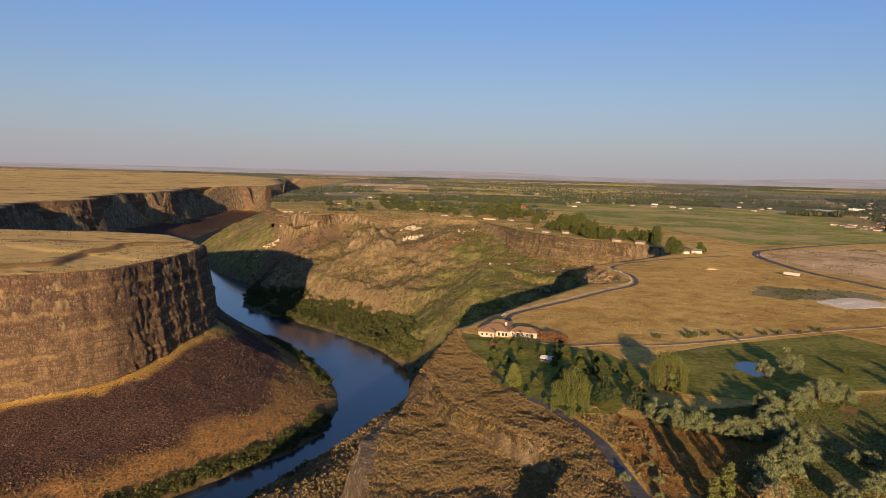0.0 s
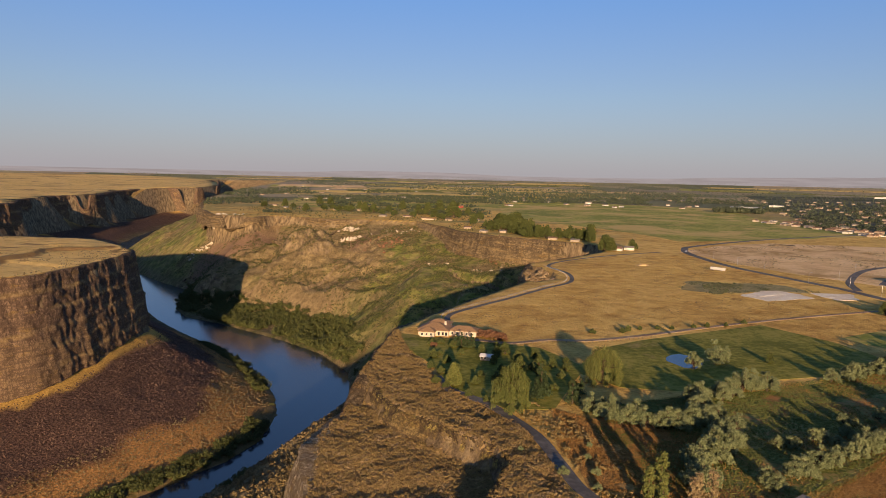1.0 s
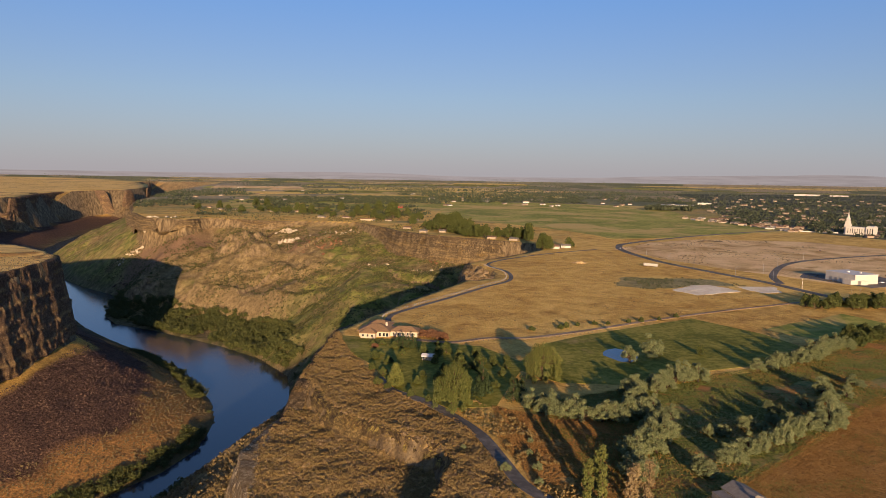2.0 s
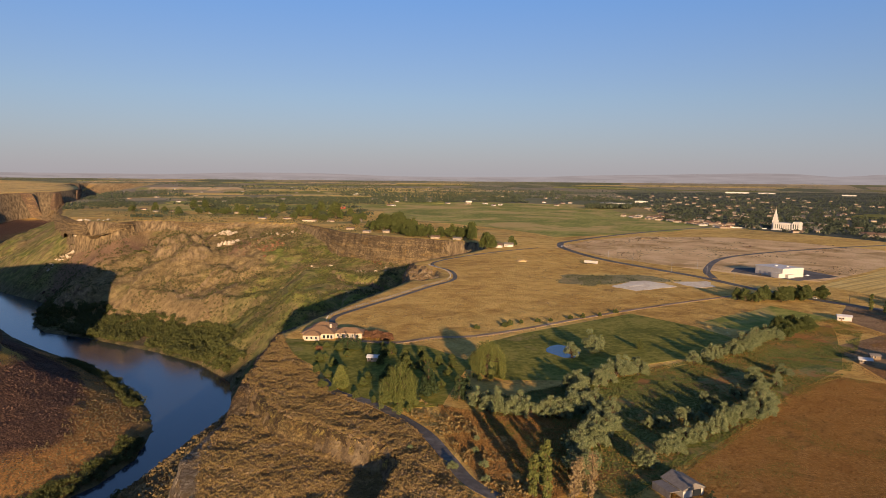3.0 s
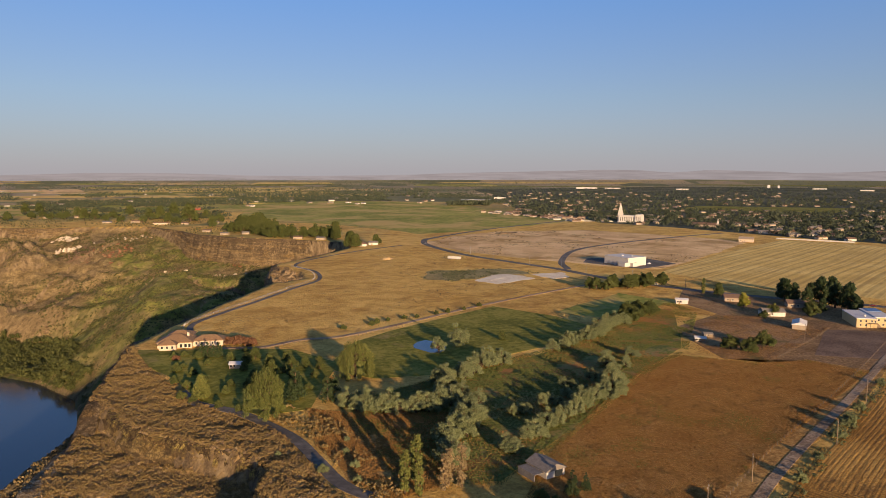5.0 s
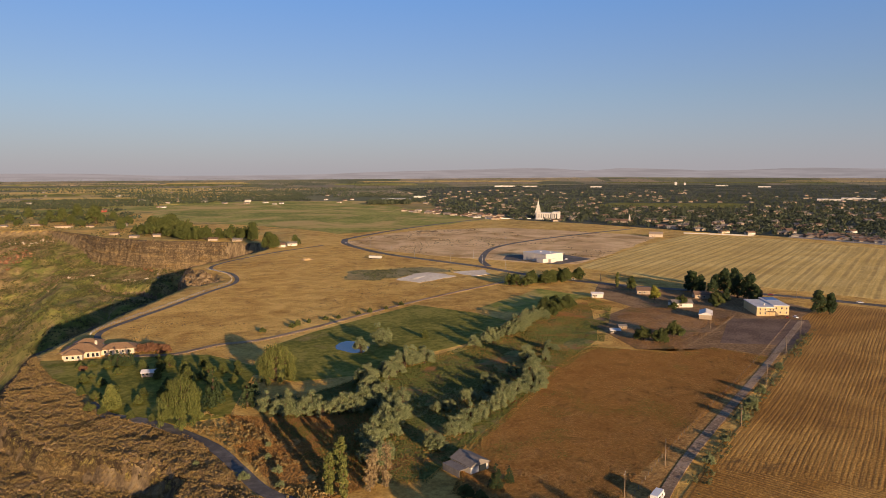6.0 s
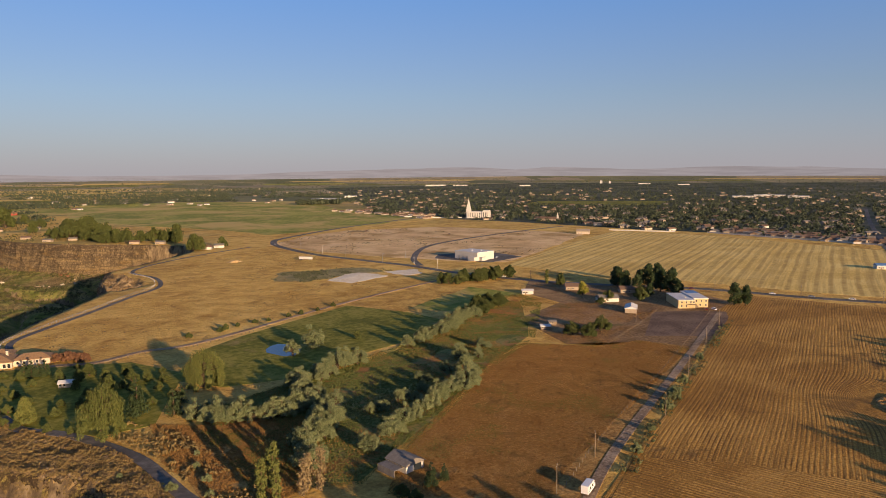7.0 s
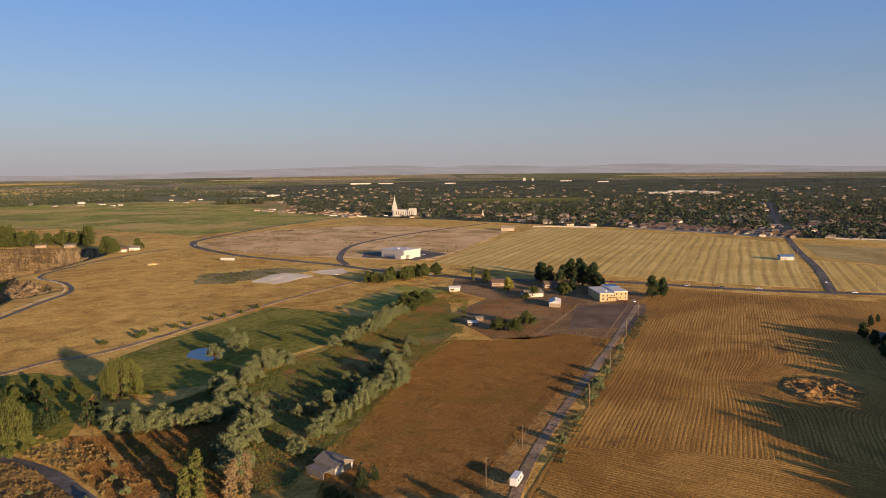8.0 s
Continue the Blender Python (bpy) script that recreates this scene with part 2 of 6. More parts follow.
def fnoise(x, y, size, seed=0, octaves=4):
    """Value noise from -1 to 1."""
    out, amp, tot = np.zeros(np.shape(x)), 1.0, 0.0
    for o in range(octaves):
        u, v = np.asarray(x) / size + 91.7 * o, np.asarray(y) / size + 37.3 * o
        ix, iy = np.floor(u).astype(np.int64), np.floor(v).astype(np.int64)
        fu, fv = u - ix, v - iy
        fu, fv = fu * fu * (3 - 2 * fu), fv * fv * (3 - 2 * fv)
        a, b = lattice(ix, iy, seed + o), lattice(ix + 1, iy, seed + o)
        c, d = lattice(ix, iy + 1, seed + o), lattice(ix + 1, iy + 1, seed + o)
        out = out + amp * ((a + (b - a) * fu) * (1 - fv) + (c + (d - c) * fu) * fv)
        tot, amp, size = tot + amp, amp * 0.5, size * 0.5
    return out / tot


def smooth(a, b, v):
    t = np.clip((v - a) / (b - a), 0, 1)
    return t * t * (3 - 2 * t)


POLY_N = [(p[0], p[1]) for p in RIM_N] + [(-3000, 9000), (-90000, 9000), (-90000, -90000), (-800, -90000)]
POLY_S = [(p[0], p[1]) for p in RIM_S] + [(0, -90000), (90000, -90000), (90000, 90000), (-2400, 90000), (-2400, 8500)]


PROMONTORY = [(-45, 200), (-45, 280), (-28, 310), (-12, 372), (2, 434), (12, 430), (17, 385), (25, 345), (27, 322), (35, 303), (47, 286), (55, 268), (59, 249), (60, 226), (61, 205), (67, 180), (40, 120), (-60, 120)]
BEND_CRAG = [(120, 640), (150, 634), (172, 652), (180, 690), (174, 735), (160, 752), (130, 740)]
POLY_E = [(p[0], p[1]) for p in RIVER] + [(-1200, 90000), (90000, 90000), (90000, -90000), (-380, -90000)]
# a low scarp across the top of the northern mesa; the land on its river side lies lower
MESA_LEDGE = [(-620, 600), (-500, 640), (-429, 658), (-404, 671), (-390, 682), (-399, 722), (-404, 768), (-391, 806), (-398, 842), (-384, 859), (-355, 866), (-338, 890)]
MESA_LOW = MESA_LEDGE + [(-280, 900), (-250, 760), (-280, 600), (-600, 420)]
# rock knobs standing out of the southern slope: x, y, height, radius
KNOBS = [(-244, 1240, 30, 22), (-335, 1300, 20, 46), (-205, 1222, 17, 30), (-160, 1190, 12, 24), (-120, 1330, 16, 45), (-30, 1240, 12, 40), (60, 1080, 10, 30), (-150, 1385, 26, 48)]


# a spur that runs out from the far slope towards the villa's promontory: x, y, crest
SPUR = [(12, 650, -78), (40, 712, -70), (78, 772, -66), (150, 850, -60), (120, 960, -54), (62, 900, -62), (90, 1080, -46), (175, 1000, -46)]


def wobble(x, y):
    """How far the rims stray from their drawn lines."""
    return 6.0 * smooth(-180, -290, x) * fnoise(x, y, 70, 10, 3) + 2.6 * fnoise(x, y, 24, 11, 3) + 0.6 * fnoise(x, y, 6, 12, 2)


def land(x, y):
    """Height of the land and what covers it, in the plan's own metres."""
    x, y = np.asarray(x, float), np.asarray(y, float)
    rough_ = fnoise(x, y, 60, 3, 4)
    dn, cn = seg_dist(x, y, RIM_N)
    ds, cs = seg_dist(x, y, RIM_S)
    dr, wr = seg_dist(x, y, RIVER)
    far_end = y > 6500
    in_n = inside(x, y, POLY_N) & ~(far_end & (x > -1500))
    in_s = (inside(x, y, POLY_S) | far_end) & ~in_n
    wob = wobble(x, y)
    south = inside(x, y, POLY_E)
    d, c = np.where(south, ds, dn), np.where(south, cs, cn)
    d_riv = np.maximum(dr - wr, 0)
    d_out = np.maximum(d + wob, 0)
    u = d_riv / (d_riv + d_out + 1e-6)
    power = np.where(south, 0.85, 1.12)
    # spurs and gullies on the long slopes
    gully = (fnoise(x, y, 95, 21, 5) * 20 + 4.5 * fnoise(x, y, 17, 22, 3)) * np.clip(u * (1 - u) * 4, 0, 1) * smooth(10, 90, d_out)
    slope = RIVER_Z + 1.5 + (-RIVER_Z - c) * u ** power + gully * np.where(south, 1, 0.25)
    for kx, ky, kh, kr in KNOBS:
        kd = np.hypot(x - kx, (y - ky) * 1.3) + 0.35 * kr * fnoise(x, y, 20, 23, 3)
        slope = slope + kh * smooth(kr * 1.25, kr * 0.3, kd) * south * (0.8 + 0.5 * fnoise(x, y, 12, 24, 3))
    flat = smooth(1310, 1230, y) * smooth(850, 910, y) * smooth(50, 0, x)
    slope = np.where(south, slope + (np.minimum(slope, RIVER_Z + 2.5 + 6 * smooth(40, 95, d_riv) + 1.1 * np.maximum(d_riv - 95, 0)) - slope) * flat, slope)
    sd, sz = seg_dist(x, y, SPUR)
    slope = np.maximum(slope, sz + 9 * fnoise(x, y, 46, 25, 5) - 0.7 * np.maximum(sd - 22, 0) - 400 * ~south)
    slope = np.where(south, np.minimum(slope, RIVER_Z + 2 + 0.95 * d_riv), slope)
    cliff_w = 7 + 0.09 * c
    face = smooth(0, 1, 1 - d_out / cliff_w) * 0.5 + np.clip(1 - d_out / cliff_w, 0, 1) * 0.5
    bench_in = inside(x, y, BENCH)
    db, _ = seg_dist(x, y, BENCH, True)
    drop = bench_in * (9.0 * smooth(0, 4.5, db + 2.0 * fnoise(x, y, 9, 31, 2)) + 4.0 * smooth(10, 60, db))
    z_out = slope + np.maximum(-drop - slope, 0) * face
    bed = RIVER_Z - 4 * smooth(0, 12, wr - dr)
    z_out = np.where(dr < wr, bed, np.maximum(z_out, RIVER_Z + 0.3))
    top = in_n | in_s
    step_noise = fnoise(x, y * 1.8, 210, 6, 4)
    # plateau: nearly level; low swells on the far north side
    z_top = np.where(in_n & ~far_end, (1.5 * fnoise(x, y, 120, 5, 4) + 1.5 * smooth(-0.03, 0.03, step_noise)) * smooth(0, 40, dn), 0.0)
    dl, _ = seg_dist(x, y, MESA_LEDGE)
    z_top = z_top - 3.2 * (inside(x, y, MESA_LOW) & in_n) * smooth(-1, 6, dl + 3 * fnoise(x, y, 14, 33, 3)) * smooth(0, 25, dn)
    z_top = np.where(bench_in & in_s, -drop, z_top)
    crag = ((inside(x, y, PROMONTORY) | inside(x, y, BEND_CRAG)) & in_s).astype(float)
    z_top = z_top + (inside(x, y, BEND_CRAG) & in_s) * (5.0 * fnoise(x, y, 13, 43, 3) - 3.5)
    z_top = z_top + crag * (1.6 * fnoise(x, y, 7, 41, 3) - 0.2)
    z = np.where(top, z_top, z_out)
    return z, dict(top=top, in_n=in_n, south=south, u=u, d_out=d_out, d_rim=d, c=c, d_riv=d_riv, bench=bench_in, crag=crag, face=face, mesa=dl, dr=dr, wr=wr, step=step_noise)


def steps(*spans):
    out = [spans[0][0]]
    for a, b, h in spans:
        n = max(1, round((b - a) / h))
        out += [a + (b - a) * (i + 1) / n for i in range(n)]
    return out


def spread(start, first, grow, end):
    out, s = [], first
    while start < end:
        start += s
        out.append(start)
        s *= grow
    return out


def grid_mesh(name, xs, ys):
    X, Y = np.meshgrid(np.array(xs, float), np.array(ys, float))
    Z, info = land(X, Y)
    nx, ny = len(xs), len(ys)
    px, py, pz = squash(X, Y, Z)
    me = bpy.data.meshes.new(name)
    idx = np.arange(nx * ny).reshape(ny, nx)
    quads = np.stack([idx[:-1, :-1], idx[:-1, 1:], idx[1:, 1:], idx[1:, :-1]], -1).reshape(-1, 4)
    me.vertices.add(nx * ny)
    me.vertices.foreach_set("co", np.stack([px, py, pz], -1).astype(np.float32).ravel())
    me.loops.add(quads.size)
    me.loops.foreach_set("vertex_index", quads.astype(np.int32).ravel())
    me.polygons.add(len(quads))
    me.polygons.foreach_set("loop_start", np.arange(0, quads.size, 4, dtype=np.int32))
    me.update(calc_edges=True)
    me.polygons.foreach_set("use_smooth", np.ones(len(quads), bool))
    def put(key, arr):
        at = me.attributes.new(key, "FLOAT", "POINT")
        at.data.foreach_set("value", np.asarray(arr, np.float32).ravel())
    i = info
    out = ~i["top"]
    put("north", (i["in_n"]).astype(float))
    # beyond y 980 the dark talus colour stands in for shadow on the canyon floor
    put("talus", out * (~i["south"]) * np.maximum(smooth(980, 1060, Y), smooth(0.27, 0.36, i["u"] + 0.12 * fnoise(X, Y, 60, 51, 4))))
    lush = 0.42 * smooth(-70, 20, X) * smooth(1440, 1330, Y) + 0.5 * smooth(-350, -430, X) - 0.25 * smooth(-60, -120, X) * smooth(-400, -330, X)
    green = smooth(0.0, 0.38, fnoise(X, Y, 90, 61, 4) + lush + 0.15 * smooth(0.5, 0.0, i["u"]))
    scree = np.exp(-((X + 320) / 105) ** 2 - ((Y - 1490) / 95) ** 2) + np.exp(-((X + 45) / 28) ** 2 - ((Y - 1350) / 45) ** 2)
    put("scree_s", out * i["south"] * smooth(0.25, 0.6, scree + 0.3 * fnoise(X, Y, 50, 63, 4)))
    put("green", out * i["south"] * smooth(600, 800, Y) * green)
    put("slope_s", (out & i["south"]).astype(float))
    put("plain", (i["top"] & ~i["in_n"]).astype(float))
    put("ledge", i["in_n"] * np.maximum(smooth(0.05, 0.02, np.abs(i["step"] - 0.02)) * smooth(-0.15, 0.15, fnoise(X, Y, 60, 53, 3)), smooth(10, 4, i["mesa"] + 5 * fnoise(X, Y, 12, 55, 3))))
    put("olive", (i["top"] & ~i["in_n"]) * smooth(950, 1250, Y) * smooth(-0.25, 0.35, fnoise(X, Y * 2.5, 260, 54, 4)))
    put("goldstrip", out * (~i["south"]) * smooth(36, 26, i["d_out"] + 14 * fnoise(X, Y, 30, 52, 4)))
    put("crag", np.clip(i["crag"] + i["bench"], 0, 1))
    put("shore", out * smooth(26, 4, i["d_riv"]))
    put("farland", (i["top"] & ~i["in_n"]) * smooth(2050, 2700, np.hypot(X, Y) + 200 * fnoise(X, Y, 300, 62, 2)) + 0.0)
    return me


XS = sorted(set(-v for v in spread(700, 8, 1.1, 12000))) + steps((-700, -420, 7), (-420, 140, 3.2), (140, 340, 4), (340, 700, 12)) + spread(700, 14, 1.1, 12000)
YS = sorted(set(-v for v in spread(-120, 12, 1.2, 15000))) + steps((120, 170, 10), (170, 480, 2.4), (480, 1060, 3.6), (1060, 1640, 5), (1640, 2200, 14)) + spread(2200, 20, 1.07, 12000)


def terrain_material():
    m, nt, b = mat("land", 0.95, 0.0, 0.12)
    v = coords(nt)
    geo = nt.nodes.new("ShaderNodeNewGeometry")
    sep = nt.nodes.new("ShaderNodeSeparateXYZ")
    link(nt, geo.outputs["True Normal"], sep.inputs[0])
    n_s, n_m, n_b = noise_tex(nt, v, 0.55, 8, 0.7), noise_tex(nt, v, 0.06, 6, 0.65, 0.6), noise_tex(nt, v, 0.008, 4, 0.6, 0.5)
    # plateau grass
    g_mix = math_node(nt, "ADD", math_node(nt, "MULTIPLY", n_s, 0.35), math_node(nt, "ADD", math_node(nt, "MULTIPLY", n_m, 0.4), math_node(nt, "MULTIPLY", n_b, 0.25)))
    grass = ramp(nt, g_mix, [(0.40, (0.36, 0.205, 0.05)), (0.48, (0.60, 0.375, 0.096)), (0.56, (0.77, 0.53, 0.155))])
    grass = mix(nt, ramp(nt, noise_tex(nt, v, 0.035, 8, 0.72, 1.2), [(0.57, 0.0), (0.67, 0.75)]), grass, (0.24, 0.135, 0.045))
    north_g = ramp(nt, g_mix, [(0.38, (0.43, 0.27, 0.085)), (0.47, (0.65, 0.44, 0.142)), (0.58, (0.77, 0.55, 0.20))])
    brush = ramp(nt, noise_tex(nt, coords(nt, (0.5, 1.6, 1)), 0.012, 6, 0.65, 1.0), [(0.57, 0.0), (0.63, 0.8)])
    north_g = mix(nt, brush, north_g, (0.16, 0.09, 0.05))
    col = mix(nt, attribute(nt, "north"), grass, north_g)
    col = mix(nt, math_node(nt, "MULTIPLY", attribute(nt, "ledge"), 0.8), col, (0.13, 0.075, 0.04))
    col = mix(nt, attribute(nt, "olive"), col, ramp(nt, n_m, [(0.4, (0.22, 0.20, 0.065)), (0.6, (0.38, 0.31, 0.115))]))
    # far farmland
    vor = nt.nodes.new("ShaderNodeTexVoronoi")
    vor.distance, vor.inputs["Scale"].default_value = "CHEBYCHEV", 0.0035
    link(nt, coords(nt, (1, 0.8, 1), 0.7), vor.inputs["Vector"])
    sepc = nt.nodes.new("ShaderNodeSeparateColor")
    link(nt, vor.outputs["Color"], sepc.inputs[0])
    farm = ramp(nt, sepc.outputs[0], [(0.0, (0.15, 0.16, 0.085)), (0.35, (0.24, 0.235, 0.12)), (0.55, (0.42, 0.34, 0.20)), (0.8, (0.33, 0.27, 0.18)), (1.0, (0.20, 0.20, 0.11))])
    farm = mix(nt, math_node(nt, "MULTIPLY", ramp(nt, n_m, [(0.4, 0.0), (0.6, 1.0)]), 0.3), farm, (0.12, 0.11, 0.06))
    col = mix(nt, attribute(nt, "farland"), col, farm)
    # slopes
    scrub = ramp(nt, n_m, [(0.36, (0.15, 0.108, 0.047)), (0.5, (0.265, 0.195, 0.085)), (0.62, (0.39, 0.29, 0.13))])
    scrub = mix(nt, ramp(nt, n_s, [(0.42, 0.75), (0.55, 0.0)]), scrub, (0.07, 0.055, 0.03))
    greens = ramp(nt, n_m, [(0.37, (0.085, 0.105, 0.022)), (0.5, (0.17, 0.185, 0.042)), (0.63, (0.30, 0.265, 0.08))])
    col = mix(nt, attribute(nt, "slope_s"), col, scrub)
    col = mix(nt, math_node(nt, "MULTIPLY", attribute(nt, "green"), ramp(nt, noise_tex(nt, coords(nt, (1, 1, 0.4)), 0.03, 6, 0.7, 0.6), [(0.40, 0.15), (0.56, 1.0)])), col, greens)
    col = mix(nt, attribute(nt, "scree_s"), col, ramp(nt, n_s, [(0.42, (0.15, 0.09, 0.055)), (0.52, (0.235, 0.15, 0.088)), (0.64, (0.32, 0.21, 0.125))]))
    # red floodplain below the northern talus and the talus itself, dark upstream as painted shadow
    flood = mix(nt, ramp(nt, n_s, [(0.45, 0.9), (0.56, 0.0)]), (0.46, 0.235, 0.075), (0.26, 0.15, 0.05))
    out_n = math_node(nt, "SUBTRACT", 1.0, math_node(nt, "ADD", math_node(nt, "ADD", attribute(nt, "north"), attribute(nt, "slope_s")), attribute(nt, "plain")))
    col = mix(nt, math_node(nt, "MAXIMUM", out_n, 0.0), col, flood)
    scree = ramp(nt, n_s, [(0.42, (0.04, 0.024, 0.019)), (0.52, (0.10, 0.06, 0.043)), (0.64, (0.17, 0.105, 0.068))])
    col = mix(nt, attribute(nt, "talus"), col, scree)
    gold = ramp(nt, n_s, [(0.4, (0.30, 0.18, 0.045)), (0.55, (0.56, 0.355, 0.085))])
    col = mix(nt, attribute(nt, "goldstrip"), col, gold)
    craggy = ramp(nt, n_s, [(0.4, (0.17, 0.112, 0.05)), (0.52, (0.31, 0.21, 0.09)), (0.64, (0.43, 0.305, 0.13))])
    col = mix(nt, attribute(nt, "crag"), col, craggy)
    shore = ramp(nt, n_m, [(0.4, (0.05, 0.06, 0.02)), (0.6, (0.17, 0.14, 0.075))])
    col = mix(nt, math_node(nt, "MULTIPLY", attribute(nt, "shore"), 0.8), col, shore)
    # bare rock where it is steep
    rock = ramp(nt, noise_tex(nt, coords(nt, (1, 1, 0.35)), 0.16, 8, 0.7), [(0.36, (0.075, 0.055, 0.034)), (0.5, (0.19, 0.14, 0.08)), (0.62, (0.31, 0.235, 0.13))])
    steep = ramp(nt, sep.outputs["Z"], [(0.55, 1.0), (0.78, 0.0)])
    col = mix(nt, steep, col, rock)
    link(nt, col, b.inputs["Base Color"])
    bump(nt, b, math_node(nt, "ADD", n_s, math_node(nt, "MULTIPLY", n_m, 1.5)), 0.9, 1.7)
    return m


ground_mesh = grid_mesh("ground", XS, YS)
M_LAND = terrain_material()
ground_mesh.materials.append(M_LAND)
ground = tagged(new("ground", ground_mesh), "dry canyon land with tan grass plateaus, talus and scrub slopes", "ground", kind="structure")


def height_at(x, y):
    return float(land(np.array([x]), np.array([y]))[0][0])


# ---- thing and part helpers ----
def part(name, bm, material, parent=None, label="", smooth_faces=False):
    me = bpy.data.meshes.new(name)
    if smooth_faces:
        for fc in bm.faces:
            fc.smooth = True
    bm.to_mesh(me)
    bm.free()
    for mm in (material if isinstance(material, (list, tuple)) else [material]):
        me.materials.append(mm)
    ob = new(name, me)
    if parent is not None:
        ob.parent = parent
    if label:
        ob["label"] = label
    return ob


def from_arrays(name, verts, faces, material, smooth_faces=False):
    me = bpy.data.meshes.new(name)
    me.from_pydata(verts, [], faces)
    me.materials.append(material)
    if smooth_faces:
        me.polygons.foreach_set("use_smooth", np.ones(len(me.polygons), bool))
    me.update()
    return new(name, me)


def bezier_line(pts, step):
    """A smooth line through the points (Catmull-Rom), about one point every step metres."""
    out = []
    ps = [Vector(p) for p in pts]
    ps = [ps[0] * 2 - ps[1]] + ps + [ps[-1] * 2 - ps[-2]]
    for i in range(1, len(ps) - 2):
        n = max(1, int((ps[i + 1] - ps[i]).length / step))
        for j in range(n):
            t = j / n
            out.append(0.5 * (2 * ps[i] + (ps[i + 1] - ps[i - 1]) * t + (2 * ps[i - 1] - 5 * ps[i] + 4 * ps[i + 1] - ps[i + 2]) * t * t
                              + (3 * ps[i] - ps[i - 1] - 3 * ps[i + 1] + ps[i + 2]) * t ** 3))
    out.append(ps[-2])
    return out


def ribbon(name, pts, width, z, material, thick=0.25, step=6.0, label="", category="", follow=False):
    line = bezier_line([(p[0], p[1], 0) for p in pts], step)
    z *= 0.5 if z > 0 else 1.0
    verts, faces = [], []
    for i, p in enumerate(line):
        d = (line[min(i + 1, len(line) - 1)] - line[max(i - 1, 0)]).normalized()
        n = Vector((-d.y, d.x, 0)) * width / 2
        for q, zz in ((p + n, z), (p + n * 0.98, z + 0.02), (p - n * 0.98, z + 0.02), (p - n, z)):
            base = height_at(q.x, q.y) if follow else 0.0
            s = squash(q.x, q.y, base + zz)
            verts.append([float(v) for v in s])
        b0 = squash((p + n).x, (p + n).y, (height_at(p.x, p.y) if follow else 0.0) + z - thick)
        b1 = squash((p - n).x, (p - n).y, (height_at(p.x, p.y) if follow else 0.0) + z - thick)
        verts.append([float(v) for v in b0])
        verts.append([float(v) for v in b1])
    for i in range(len(line) - 1):
        a, b = i * 6, i * 6 + 6
        for u, w in ((0, 1), (1, 2), (2, 3)):
            faces.append((a + u, a + w, b + w, b + u))
        faces.append((a + 4, a, b, b + 4))
        faces.append((a + 3, a + 5, b + 5, b + 3))
    ob = from_arrays(name, verts, faces, material)
    if label:
        tagged(ob, label, category or "road", kind="structure")
    return ob


def sheet(name, pts, z, material, label, category="field", jag=3.0, cut=30.0):
    """A field: a thin slab of cover over the level plateau, with an uneven edge."""
    line = []
    n = len(pts)
    for i in range(n):
        a, b = Vector((*pts[i][:2], 0)), Vector((*pts[(i + 1) % n][:2], 0))
        k = max(1, int((b - a).length / cut))
        for j in range(k):
            q = a.lerp(b, j / k)
            line.append((q.x + jag * float(fnoise(q.x, q.y, 30, 71, 3)), q.y + jag * float(fnoise(q.x, q.y, 30, 72, 3))))
    bm = bmesh.new()
    top = [bm.verts.new((p[0], p[1], z * 0.4)) for p in line]
    fc = bm.faces.new(top)
    bmesh.ops.triangulate(bm, faces=[fc])
    bm.normal_update()
    for f in bm.faces:
        if f.normal.z < 0:
            f.normal_flip()
    if max(math.hypot(*p) for p in line) > FAR0:
        for _ in range(4):
            long_edges = [e for e in bm.edges if e.calc_length() > 70]
            if long_edges:
                bmesh.ops.subdivide_edges(bm, edges=long_edges, cuts=1)
                bmesh.ops.triangulate(bm, faces=bm.faces[:])
    rim_edges = [e for e in bm.edges if e.is_boundary]
    got = bmesh.ops.extrude_edge_only(bm, edges=rim_edges)
    for v in got["geom"]:
        if isinstance(v, bmesh.types.BMVert):
            v.co.z -= 0.5
    for v in bm.verts:
        v.co = [float(c) for c in squash(v.co.x, v.co.y, v.co.z)]
    return tagged(part(name, bm, material), label, category, kind="structure")


# ---- water ----
def water_material():
    m, nt, b = mat("river_water", 0.12, 0.0, 0.5)
    b.inputs["Base Color"].default_value = (0.03, 0.038, 0.05, 1)
    n = noise_tex(nt, coords(nt), 0.35, 5, 0.6)
    bump(nt, b, n, 0.12, 0.25)
    return m


M_WATER = water_material()
river = ribbon("river", [(p[0], p[1]) for p in RIVER], 130, RIVER_Z, M_WATER, 0.5, 14)
tagged(river, "calm dark blue river in the canyon floor", "river", kind="structure")

